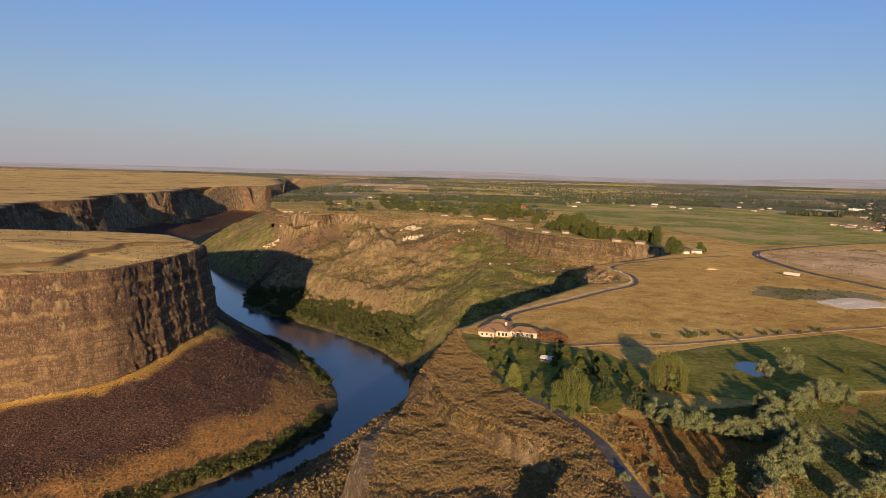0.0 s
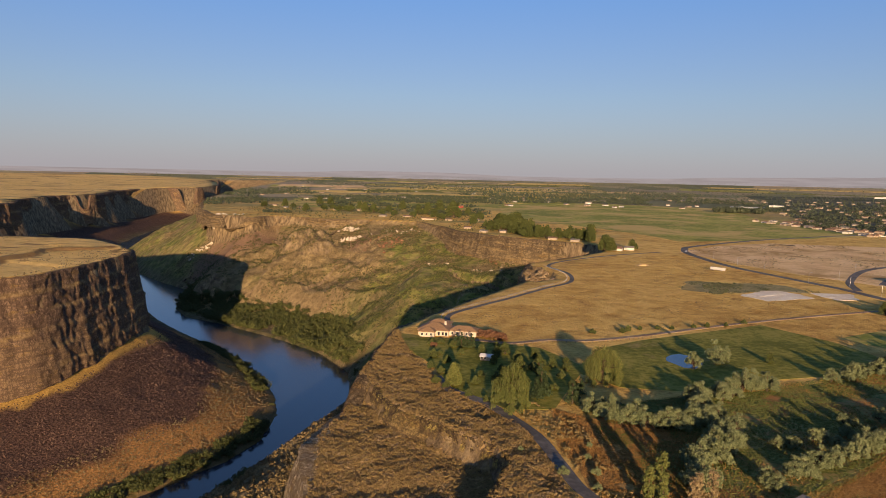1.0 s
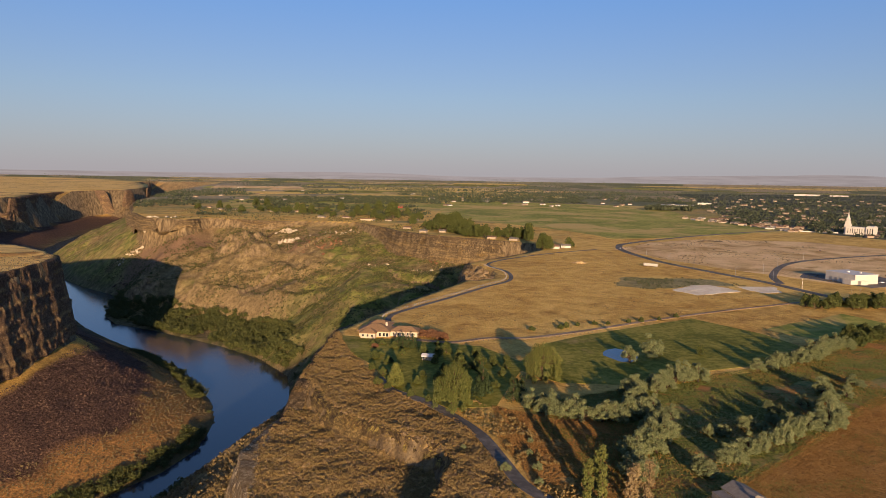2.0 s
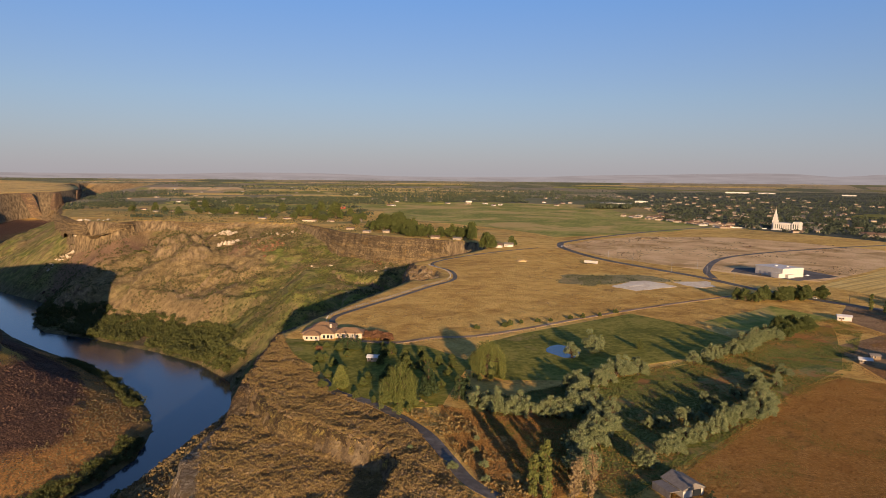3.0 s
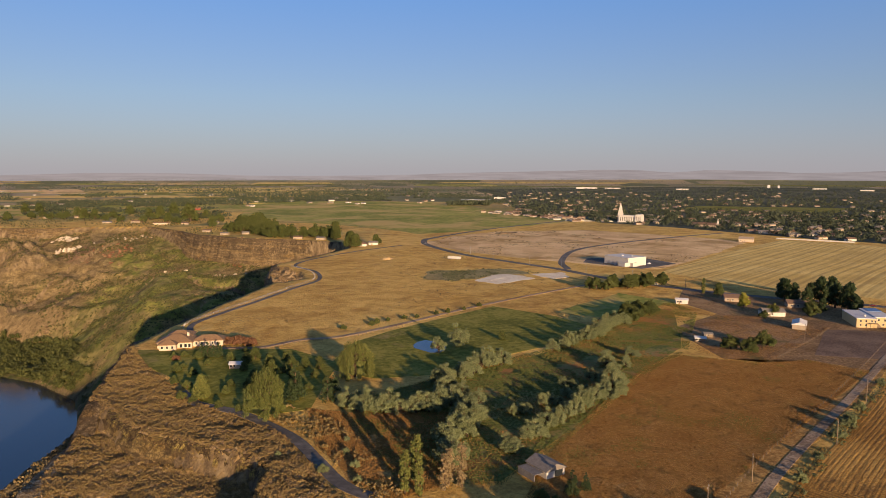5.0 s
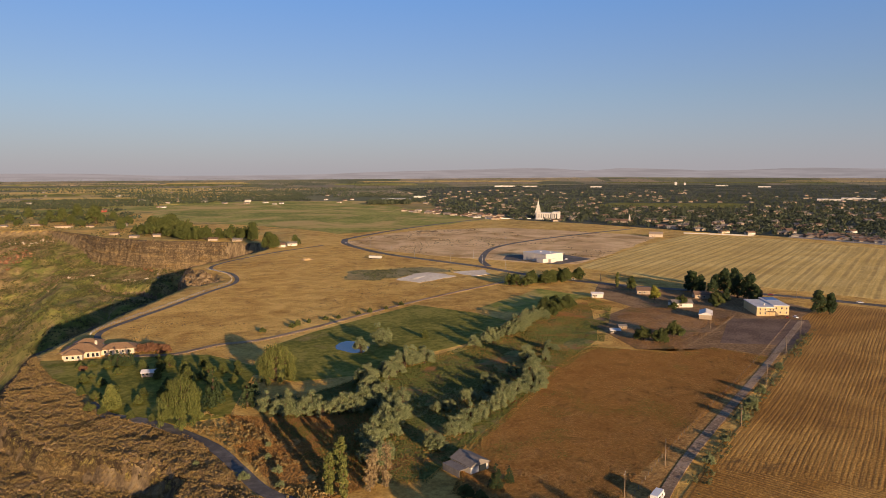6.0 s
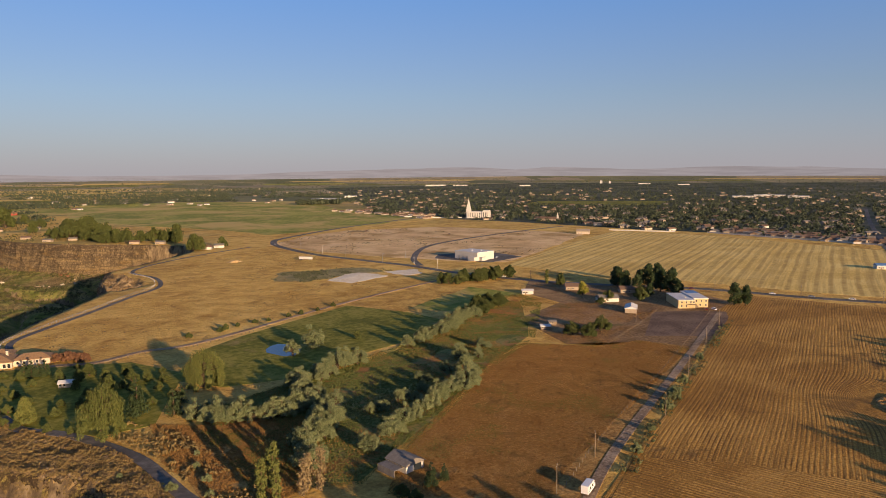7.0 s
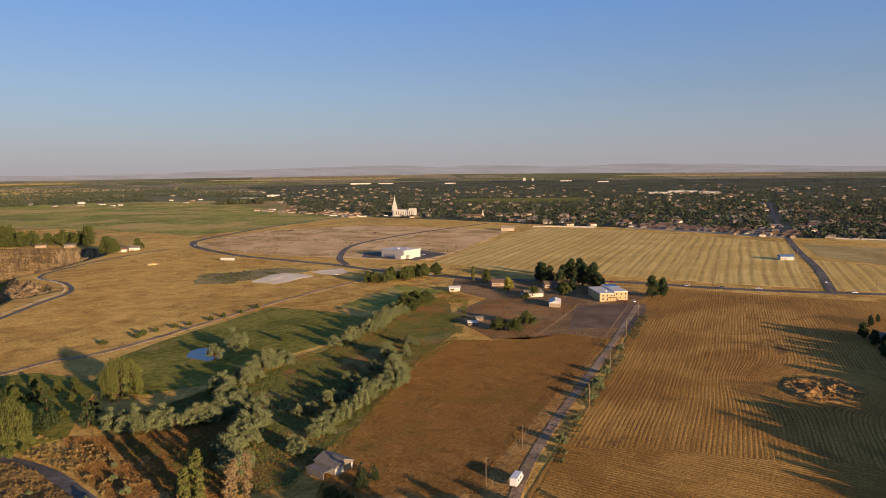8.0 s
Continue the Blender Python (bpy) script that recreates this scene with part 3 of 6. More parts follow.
# ---- basalt cliffs under the rims ----
def basalt(name, dark, mid, light, low):
    m, nt, b = mat(name, 0.95, 0.0, 0.12)
    v = coords(nt)
    n1 = noise_tex(nt, coords(nt, (1, 1, 0.55)), 0.5, 8, 0.75)
    n2 = noise_tex(nt, coords(nt, (1, 1, 2.2)), 0.03, 5, 0.6, 0.6)
    tier = math_node(nt, "ADD", attribute(nt, "tier"), math_node(nt, "MULTIPLY", math_node(nt, "SUBTRACT", n2, 0.5), 0.9))
    col = ramp(nt, n1, [(0.41, dark), (0.5, mid), (0.60, light)])
    vor = nt.nodes.new("ShaderNodeTexVoronoi")
    vor.feature, vor.inputs["Scale"].default_value = "DISTANCE_TO_EDGE", 0.22
    warp = nt.nodes.new("ShaderNodeVectorMath")
    warp.operation = "MULTIPLY_ADD"
    wnz = nt.nodes.new("ShaderNodeTexNoise")
    wnz.inputs["Scale"].default_value, wnz.inputs["Detail"].default_value = 0.12, 5.0
    link(nt, v, wnz.inputs["Vector"])
    warp.inputs[1].default_value = (9, 9, 9)
    link(nt, wnz.outputs["Color"], warp.inputs[0])
    link(nt, coords(nt, (1, 1, 0.3)), warp.inputs[2])
    link(nt, warp.outputs[0], vor.inputs["Vector"])
    crack = ramp(nt, vor.outputs["Distance"], [(0.02, 1.0), (0.10, 0.0)])
    strata = ramp(nt, noise_tex(nt, coords(nt, (0.10, 0.10, 1.0)), 0.5, 6, 0.65, 0.4), [(0.44, 1.0), (0.50, 0.0)])
    col2 = ramp(nt, n1, [(0.36, mid), (0.5, low), (0.66, tuple(c * 1.35 for c in low))])
    col = mix(nt, ramp(nt, tier, [(0.42, 0.0), (0.66, 1.0)]), col, col2)
    grassy = ramp(nt, noise_tex(nt, coords(nt, (1, 1, 4)), 0.05, 6, 0.65), [(0.56, 0.0), (0.62, 0.7)])
    col = mix(nt, grassy, col, (0.26, 0.17, 0.06))
    fine = nt.nodes.new("ShaderNodeTexVoronoi")
    fine.feature, fine.inputs["Scale"].default_value = "DISTANCE_TO_EDGE", 0.55
    link(nt, warp.outputs[0], fine.inputs["Vector"])
    crack = math_node(nt, "MAXIMUM", crack, ramp(nt, fine.outputs["Distance"], [(0.03, 0.8), (0.13, 0.0)]))
    col = mix(nt, math_node(nt, "MULTIPLY", crack, 0.6), col, tuple(c * 0.4 for c in dark))
    col = mix(nt, math_node(nt, "MULTIPLY", strata, 0.65), col, dark)
    col = mix(nt, math_node(nt, "MULTIPLY", attribute(nt, "shelf"), 0.55), col, ramp(nt, n1, [(0.4, (0.24, 0.155, 0.06)), (0.6, (0.46, 0.34, 0.155))]))
    link(nt, col, b.inputs["Base Color"])
    bump(nt, b, math_node(nt, "ADD", n1, noise_tex(nt, v, 1.2, 6, 0.7)), 1.0, 1.5)
    return m


M_BASALT = basalt("dark_basalt", (0.10, 0.067, 0.047), (0.185, 0.124, 0.083), (0.29, 0.20, 0.128), (0.25, 0.173, 0.10))
M_BASALT_S = basalt("tan_basalt", (0.085, 0.062, 0.038), (0.19, 0.142, 0.08), (0.31, 0.235, 0.135), (0.25, 0.185, 0.098))


def cliff(rim, material, step, row, label, depth=1.0, seed=0, extra=0.0, rag=0.1, stray=True, tiers=3.4, shelf=0.16):
    """A rock face of columns and ledges hung from a stretch of rim; the outer side is on the line's right."""
    line = bezier_line([(p[0], p[1], p[2]) for p in rim], step)
    # resample evenly along the plan
    P = np.array([(p.x, p.y, p.z) for p in line])
    s = np.concatenate([[0], np.cumsum(np.hypot(np.diff(P[:, 0]), np.diff(P[:, 1])))])
    n = max(4, int(s[-1] / step))
    sa = np.linspace(0, s[-1], n)
    x, y, c = np.interp(sa, s, P[:, 0]), np.interp(sa, s, P[:, 1]), np.interp(sa, s, P[:, 2])
    k = max(1, int(18 / step))
    tx, ty = np.gradient(np.convolve(np.pad(x, k, "edge"), np.ones(2 * k + 1) / (2 * k + 1), "valid")), np.gradient(np.convolve(np.pad(y, k, "edge"), np.ones(2 * k + 1) / (2 * k + 1), "valid"))
    ln = np.hypot(tx, ty) + 1e-9
    nx, ny = ty / ln, -tx / ln
    wob = wobble(x, y) if stray else 0 * x
    rows = max(6, int(c.max() / row))
    q = np.linspace(-0.03, 1.08, rows)[:, None]
    c = c * (0.95 + rag * fnoise(x, y, 55, seed + 3, 3))
    S, C = np.broadcast_to(sa, (rows, n)), np.broadcast_to(c, (rows, n))
    w = np.where(C < 20, 3.5, 7 + 0.09 * C)
    Q = q + 0.03 * fnoise(S, C * q, 40, seed + 5, 2)
    # tiers of lava: each leaves a ledge
    stack = np.clip(Q, 0, 1) * tiers + 0.30 * fnoise(S, S * 0, 90, seed + 2, 3) + 0.10 * fnoise(S, S * 0, 12, seed + 4, 2)
    tier_id = np.floor(stack)
    part_up = stack - tier_id
    prof = np.clip(Q, -0.05, 1.2) * (0.96 - shelf) + shelf * (tier_id + smooth(0.78, 1.0, part_up)) / tiers
    size = 5.0
    colm = fnoise(S + 300 * tier_id + 3 * fnoise(S, C * Q, 14, seed, 2), C * Q * 0.55, size, seed + 7, 3)
    butt = fnoise(S + 61.0 * tier_id, C * Q * 0.8, 26, seed + 9, 4)
    small = fnoise(S, C * Q * 1.0, 3.4, seed + 13, 2)
    disp = depth * (1.7 * np.abs(colm) ** 0.7 * np.sign(colm) + 2.0 * butt + 1.5 * small)
    disp = disp * smooth(-0.03, 0.06, Q) + 0.4
    off = -wob[None, :] + w * prof + disp + 1.2 + extra
    X, Y = x[None, :] + nx[None, :] * off, y[None, :] + ny[None, :] * off
    kt = max(1, int(9 / step))
    ztop = np.convolve(np.pad(land(x - nx * 8, y - ny * 8)[0], kt, "edge"), np.ones(2 * kt + 1) / (2 * kt + 1), "valid")[None, :]
    Z = 0.25 + ztop * np.clip(1 - Q, 0, 1) - C * np.clip(Q, 0, 2) - 0.3 * small * (Q > 0.02)
    X[0], Y[0] = x - nx * (6 + wob), y - ny * (6 + wob)
    Z[0] = ztop[0] - 0.6
    px, py, pz = squash(X, Y, Z)
    idx = np.arange(rows * n).reshape(rows, n)
    quads = np.stack([idx[:-1, :-1], idx[1:, :-1], idx[1:, 1:], idx[:-1, 1:]], -1).reshape(-1, 4)
    me = bpy.data.meshes.new("cliff")
    me.vertices.add(rows * n)
    me.vertices.foreach_set("co", np.stack([px, py, pz], -1).astype(np.float32).ravel())
    me.loops.add(quads.size)
    me.loops.foreach_set("vertex_index", quads.astype(np.int32).ravel())
    me.polygons.add(len(quads))
    me.polygons.foreach_set("loop_start", np.arange(0, quads.size, 4, dtype=np.int32))
    me.update(calc_edges=True)
    at = me.attributes.new("tier", "FLOAT", "POINT")
    at.data.foreach_set("value", np.broadcast_to(Q, (rows, n)).astype(np.float32).ravel())
    at = me.attributes.new("shelf", "FLOAT", "POINT")
    at.data.foreach_set("value", (smooth(0.74, 0.88, part_up) * smooth(-0.35, 0.25, fnoise(S, tier_id * 77.0, 26, seed + 6, 3)) * (Q > 0.08)).astype(np.float32).ravel())
    me.materials.append(material)
    return tagged(new("cliff", me), label, "cliff", kind="structure")


cliff(RIM_N[2:16], M_BASALT, 1.7, 2.2, "tall dark columnar basalt cliff of the northern mesa", 0.62, 100, tiers=5.3, shelf=0.42)
cliff(RIM_N[15:30], M_BASALT, 5, 5, "distant shaded basalt canyon wall", 1.6, 200)
cliff(RIM_S[1:6], M_BASALT_S, 6, 4, "distant tan basalt rim of the southern plateau", 1.2, 300)
cliff(RIM_S[4:13], M_BASALT_S, 2.2, 1.8, "broken tan basalt rim above a green slope", 0.9, 400, 0.0, 0.55)
cliff(RIM_S[11:26], M_BASALT_S, 1.9, 2.2, "sheer tan basalt cliff round the side canyon", 0.8, 500)
M_CREAM = basalt("cream_rock", (0.17, 0.125, 0.075), (0.38, 0.30, 0.19), (0.64, 0.55, 0.40), (0.42, 0.33, 0.20))
M_LICHEN = basalt("lichen_rock", (0.07, 0.05, 0.032), (0.20, 0.145, 0.066), (0.46, 0.375, 0.10), (0.26, 0.19, 0.08))
cliff(RIM_S[24:29], M_BASALT_S, 1.3, 1.6, "rough tan rock edge of the near promontory", 0.25, 600)
cliff(RIM_S[28:34], M_CREAM, 1.0, 1.4, "pale cream rock face under the near promontory", 0.22, 650)
cliff([(-222, 1452, 44), (-196, 1420, 50), (-150, 1408, 52), (-112, 1412, 50), (-92, 1440, 42)], M_BASALT_S, 2.0, 2.2, "rugged brown basalt buttress on the canyon slope", 0.9, 800, 0.0, 0.25, False)
cliff([(p[0], p[1], 10) for p in BENCH[1:9]], M_LICHEN, 0.8, 0.8, "low rock ledge with yellow lichen", 0.75, 700, -0.6, 0.8, False)

M_TANFIELD = cover("dry_field", (0.34, 0.25, 0.09), (0.46, 0.34, 0.125), (0.56, 0.43, 0.17), 0.4, 0.02)
# ---- fields and roads on the southern plateau ----
sheet("field", [(422, 2392), (793, 2553), (1156, 2283), (978, 1672), (920, 1346), (919, 1215), (595, 1077), (477, 1062), (457, 1218), (385, 1405), (280, 1603)], 0.3, M_CROP, "wide green crop field with drying tan patches", jag=14)
sheet("field", [(409, 903), (509, 993), (620, 1045), (787, 1006), (838, 878), (865, 768), (856, 711), (532, 549), (494, 593), (459, 674), (425, 757)], 0.25, M_DIRT, "graded pale dirt lot beside the bending highway", "dirt lot", jag=8)
sheet("field", [(515, 532), (703, 624), (944, 721), (984, 580), (954, 316), (609, 178), (587, 236), (572, 291), (559, 347), (519, 431)], 0.3, M_GOLD, "golden stubble field with straight mown rows", jag=2)
sheet("field", [(951, 298), (960, 207), (796, 170), (825, 240)], 0.3, M_TANFIELD, "dry yellowish field beside the crossroad", jag=3)
sheet("field", [(796, 237), (783, 167), (700, 90), (640, 90), (610, 168)], 0.3, M_GOLD, "golden stubble field beside the crossroad", jag=2)
sheet("field", [(531, 278), (548, 211), (570, 140), (620, 40), (480, -60), (150, 0), (105, 95), (158, 124), (263, 165), (383, 217), (440, 250)], 0.3, M_STUBBLE, "brown stubble field with curving mown rows", jag=2)
sheet("field", [(198, 138), (222, 113), (229, 97), (240, 77), (258, 55), (230, 20), (150, 4), (105, 93), (158, 121)], 0.42, M_HEADLAND, "brown stubble of the headland mown crosswise", jag=3)
sheet("field", [(113, 171), (139, 194), (199, 233), (254, 267), (284, 275), (309, 244), (342, 239), (349, 210), (362, 211), (303, 187), (247, 165), (198, 146), (161, 129), (146, 122)], 0.26, M_RUST, "rust brown rough grass field", jag=6)
sheet("field", [(76, 277), (87, 265), (93, 228), (91, 207), (69, 205), (69, 241)], 0.22, M_RUST, "rust brown dry grass beside the lane", jag=5)
sheet("field", [(87, 280), (142, 294), (231, 319), (321, 379), (381, 380), (298, 288), (238, 260), (166, 215), (111, 186), (82, 204)], 0.18, M_WEEDS, "green and brown weeds under the olive trees", "weeds", jag=6)
sheet("lawn", [(100, 339), (133, 389), (192, 419), (262, 445), (283, 397), (288, 358), (239, 330), (185, 317), (146, 302), (115, 311)], 0.3, M_LAWN, "green golf lawn with worn tan patches", "lawn", jag=4)
sheet("lawn", [(293, 410), (389, 452), (399, 398), (317, 368)], 0.24, M_CROP, "yellowing green meadow beside the golf lawn", "meadow", jag=6)
sheet("lawn", [(11, 421), (44, 407), (92, 386), (108, 347), (74, 280), (54, 281), (34, 313), (27, 354), (16, 380)], 0.27, M_LAWN, "shady green garden lawn below the villa", "lawn", jag=3)
sheet("field", [(274, 604), (290, 628), (312, 640), (354, 636), (390, 618), (396, 577), (361, 590), (314, 574), (289, 566)], 0.2, M_PALE, "pale grey-green weeds on cleared ground", "weeds", jag=14, cut=8)
sheet("gravel_pile", [(312, 560), (328, 574), (345, 588), (364, 592), (376, 570), (372, 552), (352, 549), (336, 540), (318, 540)], 0.35, M_WHITE, "spread of white crushed gravel", "gravel", jag=9, cut=4)
sheet("gravel_pile", [(392, 577), (417, 573), (407, 548), (382, 544)], 0.5, M_WHITE, "spread of white crushed gravel", "gravel", jag=9, cut=3)
sheet("yard", [(300, 262), (340, 236), (349, 207), (388, 215), (452, 246), (486, 240), (505, 290), (505, 330), (478, 400), (452, 440), (405, 400), (395, 350), (330, 330)], 0.22, M_EARTH, "trodden brown earth round the farm buildings", "yard", jag=1.5)
sheet("yard", [(331, 325), (390, 335), (412, 294), (333, 249), (312, 272)], 0.30, M_EARTH, "bare brown earth farmyard", "yard", jag=3)
sheet("yard", [(352, 244), (418, 283), (440, 268), (458, 250), (440, 238), (385, 216)], 0.34, M_YARD, "brown gravel yard before the yellow building", "yard", jag=1)
pond = sheet("pond", [(157, 357), (160, 364), (165, 369), (171, 371), (175, 366), (177, 358), (175, 350), (171, 344), (166, 340), (161, 343), (159, 350)], 0.42, M_WATER, "small blue pond in the golf lawn", "pond", jag=1, cut=3)

sheet("field", [(-302, 1972), (-314, 2607), (31, 2735), (435, 2470), (350, 1986), (147, 1889), (-137, 1928)], 0.28, M_CROP, "yellow-green pasture behind the rim houses", jag=20)

ribbon("highway", [(934, 1240), (788, 1178), (613, 1085), (466, 982), (432, 940), (412, 880), (404, 766), (418, 673), (432, 600), (436, 530), (452, 455), (480, 393), (532, 313), (562, 226), (614, 130), (700, 0)], 9.5, 0.45, M_ASPHALT, label="two-lane dark asphalt highway with a wide bend")
ribbon("road", [(440, 590), (475, 650), (562, 739), (677, 790), (838, 830), (960, 850)], 7.5, 0.42, M_ASPHALT, label="dark asphalt side road into the dirt lot")
ribbon("road", [(590, 160), (690, 198), (751, 223), (956, 313), (1419, 498), (1961, 702)], 7.5, 0.48, M_ASPHALT, label="straight asphalt crossroad towards the town")
ribbon("lane", [(72, 190), (65, 205), (63, 226), (61, 249), (54, 272), (45, 292), (32, 310), (28, 330)], 5, 0.45, M_ASPHALT, step=3, label="narrow asphalt lane along the rim", category="lane")
ribbon("lane", [(58, 405), (78, 397), (103, 405), (127, 403), (172, 418), (232, 444), (307, 472), (385, 496), (425, 507)], 4, 0.42, M_GRAVEL, step=5, label="gravel lane along the golf lawn", category="lane")
ribbon("lane", [(451, 251), (364, 215), (303, 190), (247, 168), (198, 148), (161, 130), (120, 105)], 3.8, 0.42, M_GRAVEL, step=5, label="straight gravel farm lane between the fields", category="lane")
ribbon("footpath", [(45, 440), (49, 478), (75, 512), (106, 547), (146, 595), (180, 634), (193, 690), (186, 745), (215, 790), (290, 850), (380, 900)], 4, 0.4, M_ASPHALT, step=5, label="paved rim path with a fence", category="path")

# ---- trees ----
rng = random.Random(5)
M_BARK = cover("bark", (0.05, 0.035, 0.022), (0.09, 0.065, 0.04), (0.14, 0.10, 0.065), 2.0, 0.3)
M_OLIVE = foliage("olive_leaves", (0.088, 0.108, 0.046), (0.15, 0.175, 0.078), (0.22, 0.245, 0.118))
M_WILLOW = foliage("willow_leaves", (0.055, 0.07, 0.017), (0.10, 0.115, 0.028), (0.16, 0.16, 0.042))
M_GREEN = foliage("broad_leaves", (0.035, 0.046, 0.012), (0.065, 0.080, 0.020), (0.105, 0.115, 0.032))
M_PINE = foliage("pine_needles", (0.018, 0.032, 0.012), (0.035, 0.055, 0.02), (0.06, 0.08, 0.03))
M_RED = foliage("reddish_leaves", (0.07, 0.035, 0.02), (0.13, 0.065, 0.035), (0.19, 0.10, 0.05))


M_DEADLEAF = foliage("dry_twigs", (0.16, 0.115, 0.06), (0.24, 0.18, 0.09), (0.32, 0.25, 0.13))
M_YELLOWLEAF = foliage("yellow_leaves", (0.15, 0.15, 0.02), (0.24, 0.23, 0.03), (0.33, 0.30, 0.05))


def leaf_cloud(clumps, per, leaf, seed, droop=0.0):
    """Many small leaf blades round the clumps (x, y, z, radius), as vertices and faces."""
    r = random.Random(seed)
    verts, faces = [], []
    for cx, cy, cz, cr in clumps:
        for _ in range(per):
            d = Vector((r.gauss(0, 1), r.gauss(0, 1), r.gauss(0, 1)))
            d.normalize()
            p = Vector((cx, cy, cz)) + Vector((d.x, d.y, d.z * 0.85)) * cr * (r.random() ** 0.35)
            n = (d + Vector((r.gauss(0, 0.5), r.gauss(0, 0.5), r.gauss(0, 0.5) + 0.25))).normalized()
            t = n.cross(Vector((r.gauss(0, 1), r.gauss(0, 1), 0.2))).normalized()
            if droop:
                t = (t * (1 - droop) + Vector((0, 0, -1)) * droop).normalized()
            b = n.cross(t).normalized()
            s = leaf * r.uniform(0.6, 1.3)
            k = len(verts)
            long_, wide = (1.35, 0.38) if droop else (1.0, 0.55)
            verts += [p - t * s * long_, p + b * s * wide + n * s * 0.12, p + t * s * long_, p - b * s * wide + n * s * 0.12]
            faces.append((k, k + 1, k + 2, k + 3))
    return verts, faces


def stem(bm, a, b, ra, rb, sides=6):
    a, b = Vector(a), Vector(b)
    ax = (b - a).normalized()
    s = ax.cross(Vector((0.31, 0.95, 0.1))).normalized()
    t = ax.cross(s)
    rings = []
    for p, r in ((a, ra), (b, rb)):
        rings.append([bm.verts.new(p + (s * math.cos(i * math.tau / sides) + t * math.sin(i * math.tau / sides)) * r) for i in range(sides)])
    for i in range(sides):
        bm.faces.new((rings[0][i], rings[0][(i + 1) % sides], rings[1][(i + 1) % sides], rings[1][i]))
    bm.faces.new(rings[1])


def tree(name, kind, h, w, leaves, seed, label, per=55, leaf=0.55):
    """A tree at the origin: tapered trunk with limbs, crown of leaf blades."""
    r = random.Random(seed)
    root = new(name)
    bm = bmesh.new()
    clumps = []
    if kind == "round":
        stem(bm, (0, 0, -0.5), (0, 0, h * 0.35), w * 0.06, w * 0.04)
        for k0 in range(26):
            a, rad = r.uniform(0, math.tau), w * 0.5 * math.sqrt(r.uniform(0.05, 1)) * 0.75
            z = h * (0.14 + 0.76 * (k0 + r.random()) / 26)
            rad *= 1.0 - 0.7 * max(0, (z / h - 0.45) / 0.45)
            p = (math.cos(a) * rad, math.sin(a) * rad, z)
            stem(bm, (0, 0, z * 0.7), p, w * 0.025, w * 0.008, 4)
            clumps.append((*p, w * r.uniform(0.15, 0.22)))
    elif kind == "bush":
        for _ in range(5):
            a = r.uniform(0, math.tau)
            stem(bm, (0, 0, -0.4), (math.cos(a) * w * 0.18, math.sin(a) * w * 0.18, h * 0.55), w * 0.035, w * 0.015, 5)
        for _ in range(46):
            a, q = r.uniform(0, math.tau), math.sqrt(r.uniform(0.0, 1))
            top_z = h * (0.92 - 0.5 * q * q) * r.uniform(0.75, 1.08)
            p = (math.cos(a) * w * 0.46 * q, math.sin(a) * w * 0.46 * q, top_z * r.choice((1, 1, 0.72, 0.45)))
            stem(bm, (p[0] * 0.35, p[1] * 0.35, h * 0.2), p, w * 0.015, w * 0.005, 4)
            clumps.append((*p, w * r.uniform(0.09, 0.17)))
    elif kind == "willow":
        stem(bm, (0, 0, -0.5), (0, 0, h * 0.45), w * 0.07, w * 0.045)
        for k0 in range(40):
            a, q = (k0 + r.random()) * 2.4, math.sqrt((k0 + 0.5) / 40)
            rad = w * 0.45 * q * r.uniform(0.86, 1.12)
            top_z = h * (0.93 - 0.38 * q * q) * r.uniform(0.84, 1.06)
            p = (math.cos(a) * rad, math.sin(a) * rad, top_z)
            stem(bm, (0, 0, h * 0.4), p, w * 0.02, w * 0.006, 4)
            clumps.append((*p, w * 0.13))
            if q > 0.45:
                for k in range(1, 1 + r.choice((1, 2, 3, 3, 4, 4, 5))):
                    clumps.append((p[0] * (1 + 0.04 * k), p[1] * (1 + 0.04 * k), max(h * 0.10, top_z - h * 0.15 * k * r.uniform(0.85, 1.1)), w * 0.085))
    elif kind == "cone":
        stem(bm, (0, 0, -0.5), (0, 0, h * 0.95), w * 0.05, w * 0.008)
        for k in range(9):
            z = h * (0.1 + 0.88 * k / 9)
            rad = w * 0.5 * (1 - k / 9.3)
            m = max(2, int(7 - k * 0.6))
            for j in range(m):
                a = r.uniform(0, math.tau)
                p = (math.cos(a) * rad * 0.7, math.sin(a) * rad * 0.7, z - rad * 0.1)
                stem(bm, (0, 0, z), p, 0.08, 0.03, 4)
                clumps.append((*p, rad * 0.42 + 0.25))
    elif kind == "tear":
        stem(bm, (0, 0, -0.5), (0, 0, h * 0.9), w * 0.04, w * 0.008)
        for k in range(90):
            q = (k + 0.5) / 90
            z, a = h * (0.10 + 0.86 * q), k * 2.4
            rad = w * 0.42 * (1 - q) ** 0.75 * min(1.0, 0.55 + q * 4) * r.uniform(0.85, 1.05)
            p = (math.cos(a) * rad, math.sin(a) * rad, z)
            stem(bm, (0, 0, z - h * 0.03), p, 0.05, 0.02, 4)
            clumps.append((*p, w * 0.11))
    elif kind == "column":
        stem(bm, (0, 0, -0.5), (0, 0, h * 0.9), w * 0.09, w * 0.02)
        for k in range(16):
            z = h * (0.08 + 0.88 * k / 16)
            rad = w * 0.25 * math.sin(math.pi * (0.12 + 0.86 * k / 16)) ** 0.6
            for j in range(2):
                a = r.uniform(0, math.tau)
                p = (math.cos(a) * rad, math.sin(a) * rad, z)
                stem(bm, (0, 0, z - h * 0.05), p, 0.07, 0.03, 4)
                clumps.append((*p, w * 0.22))
    verts, faces = leaf_cloud(clumps, per, leaf, seed, 0.75 if kind == "willow" else 0.0)
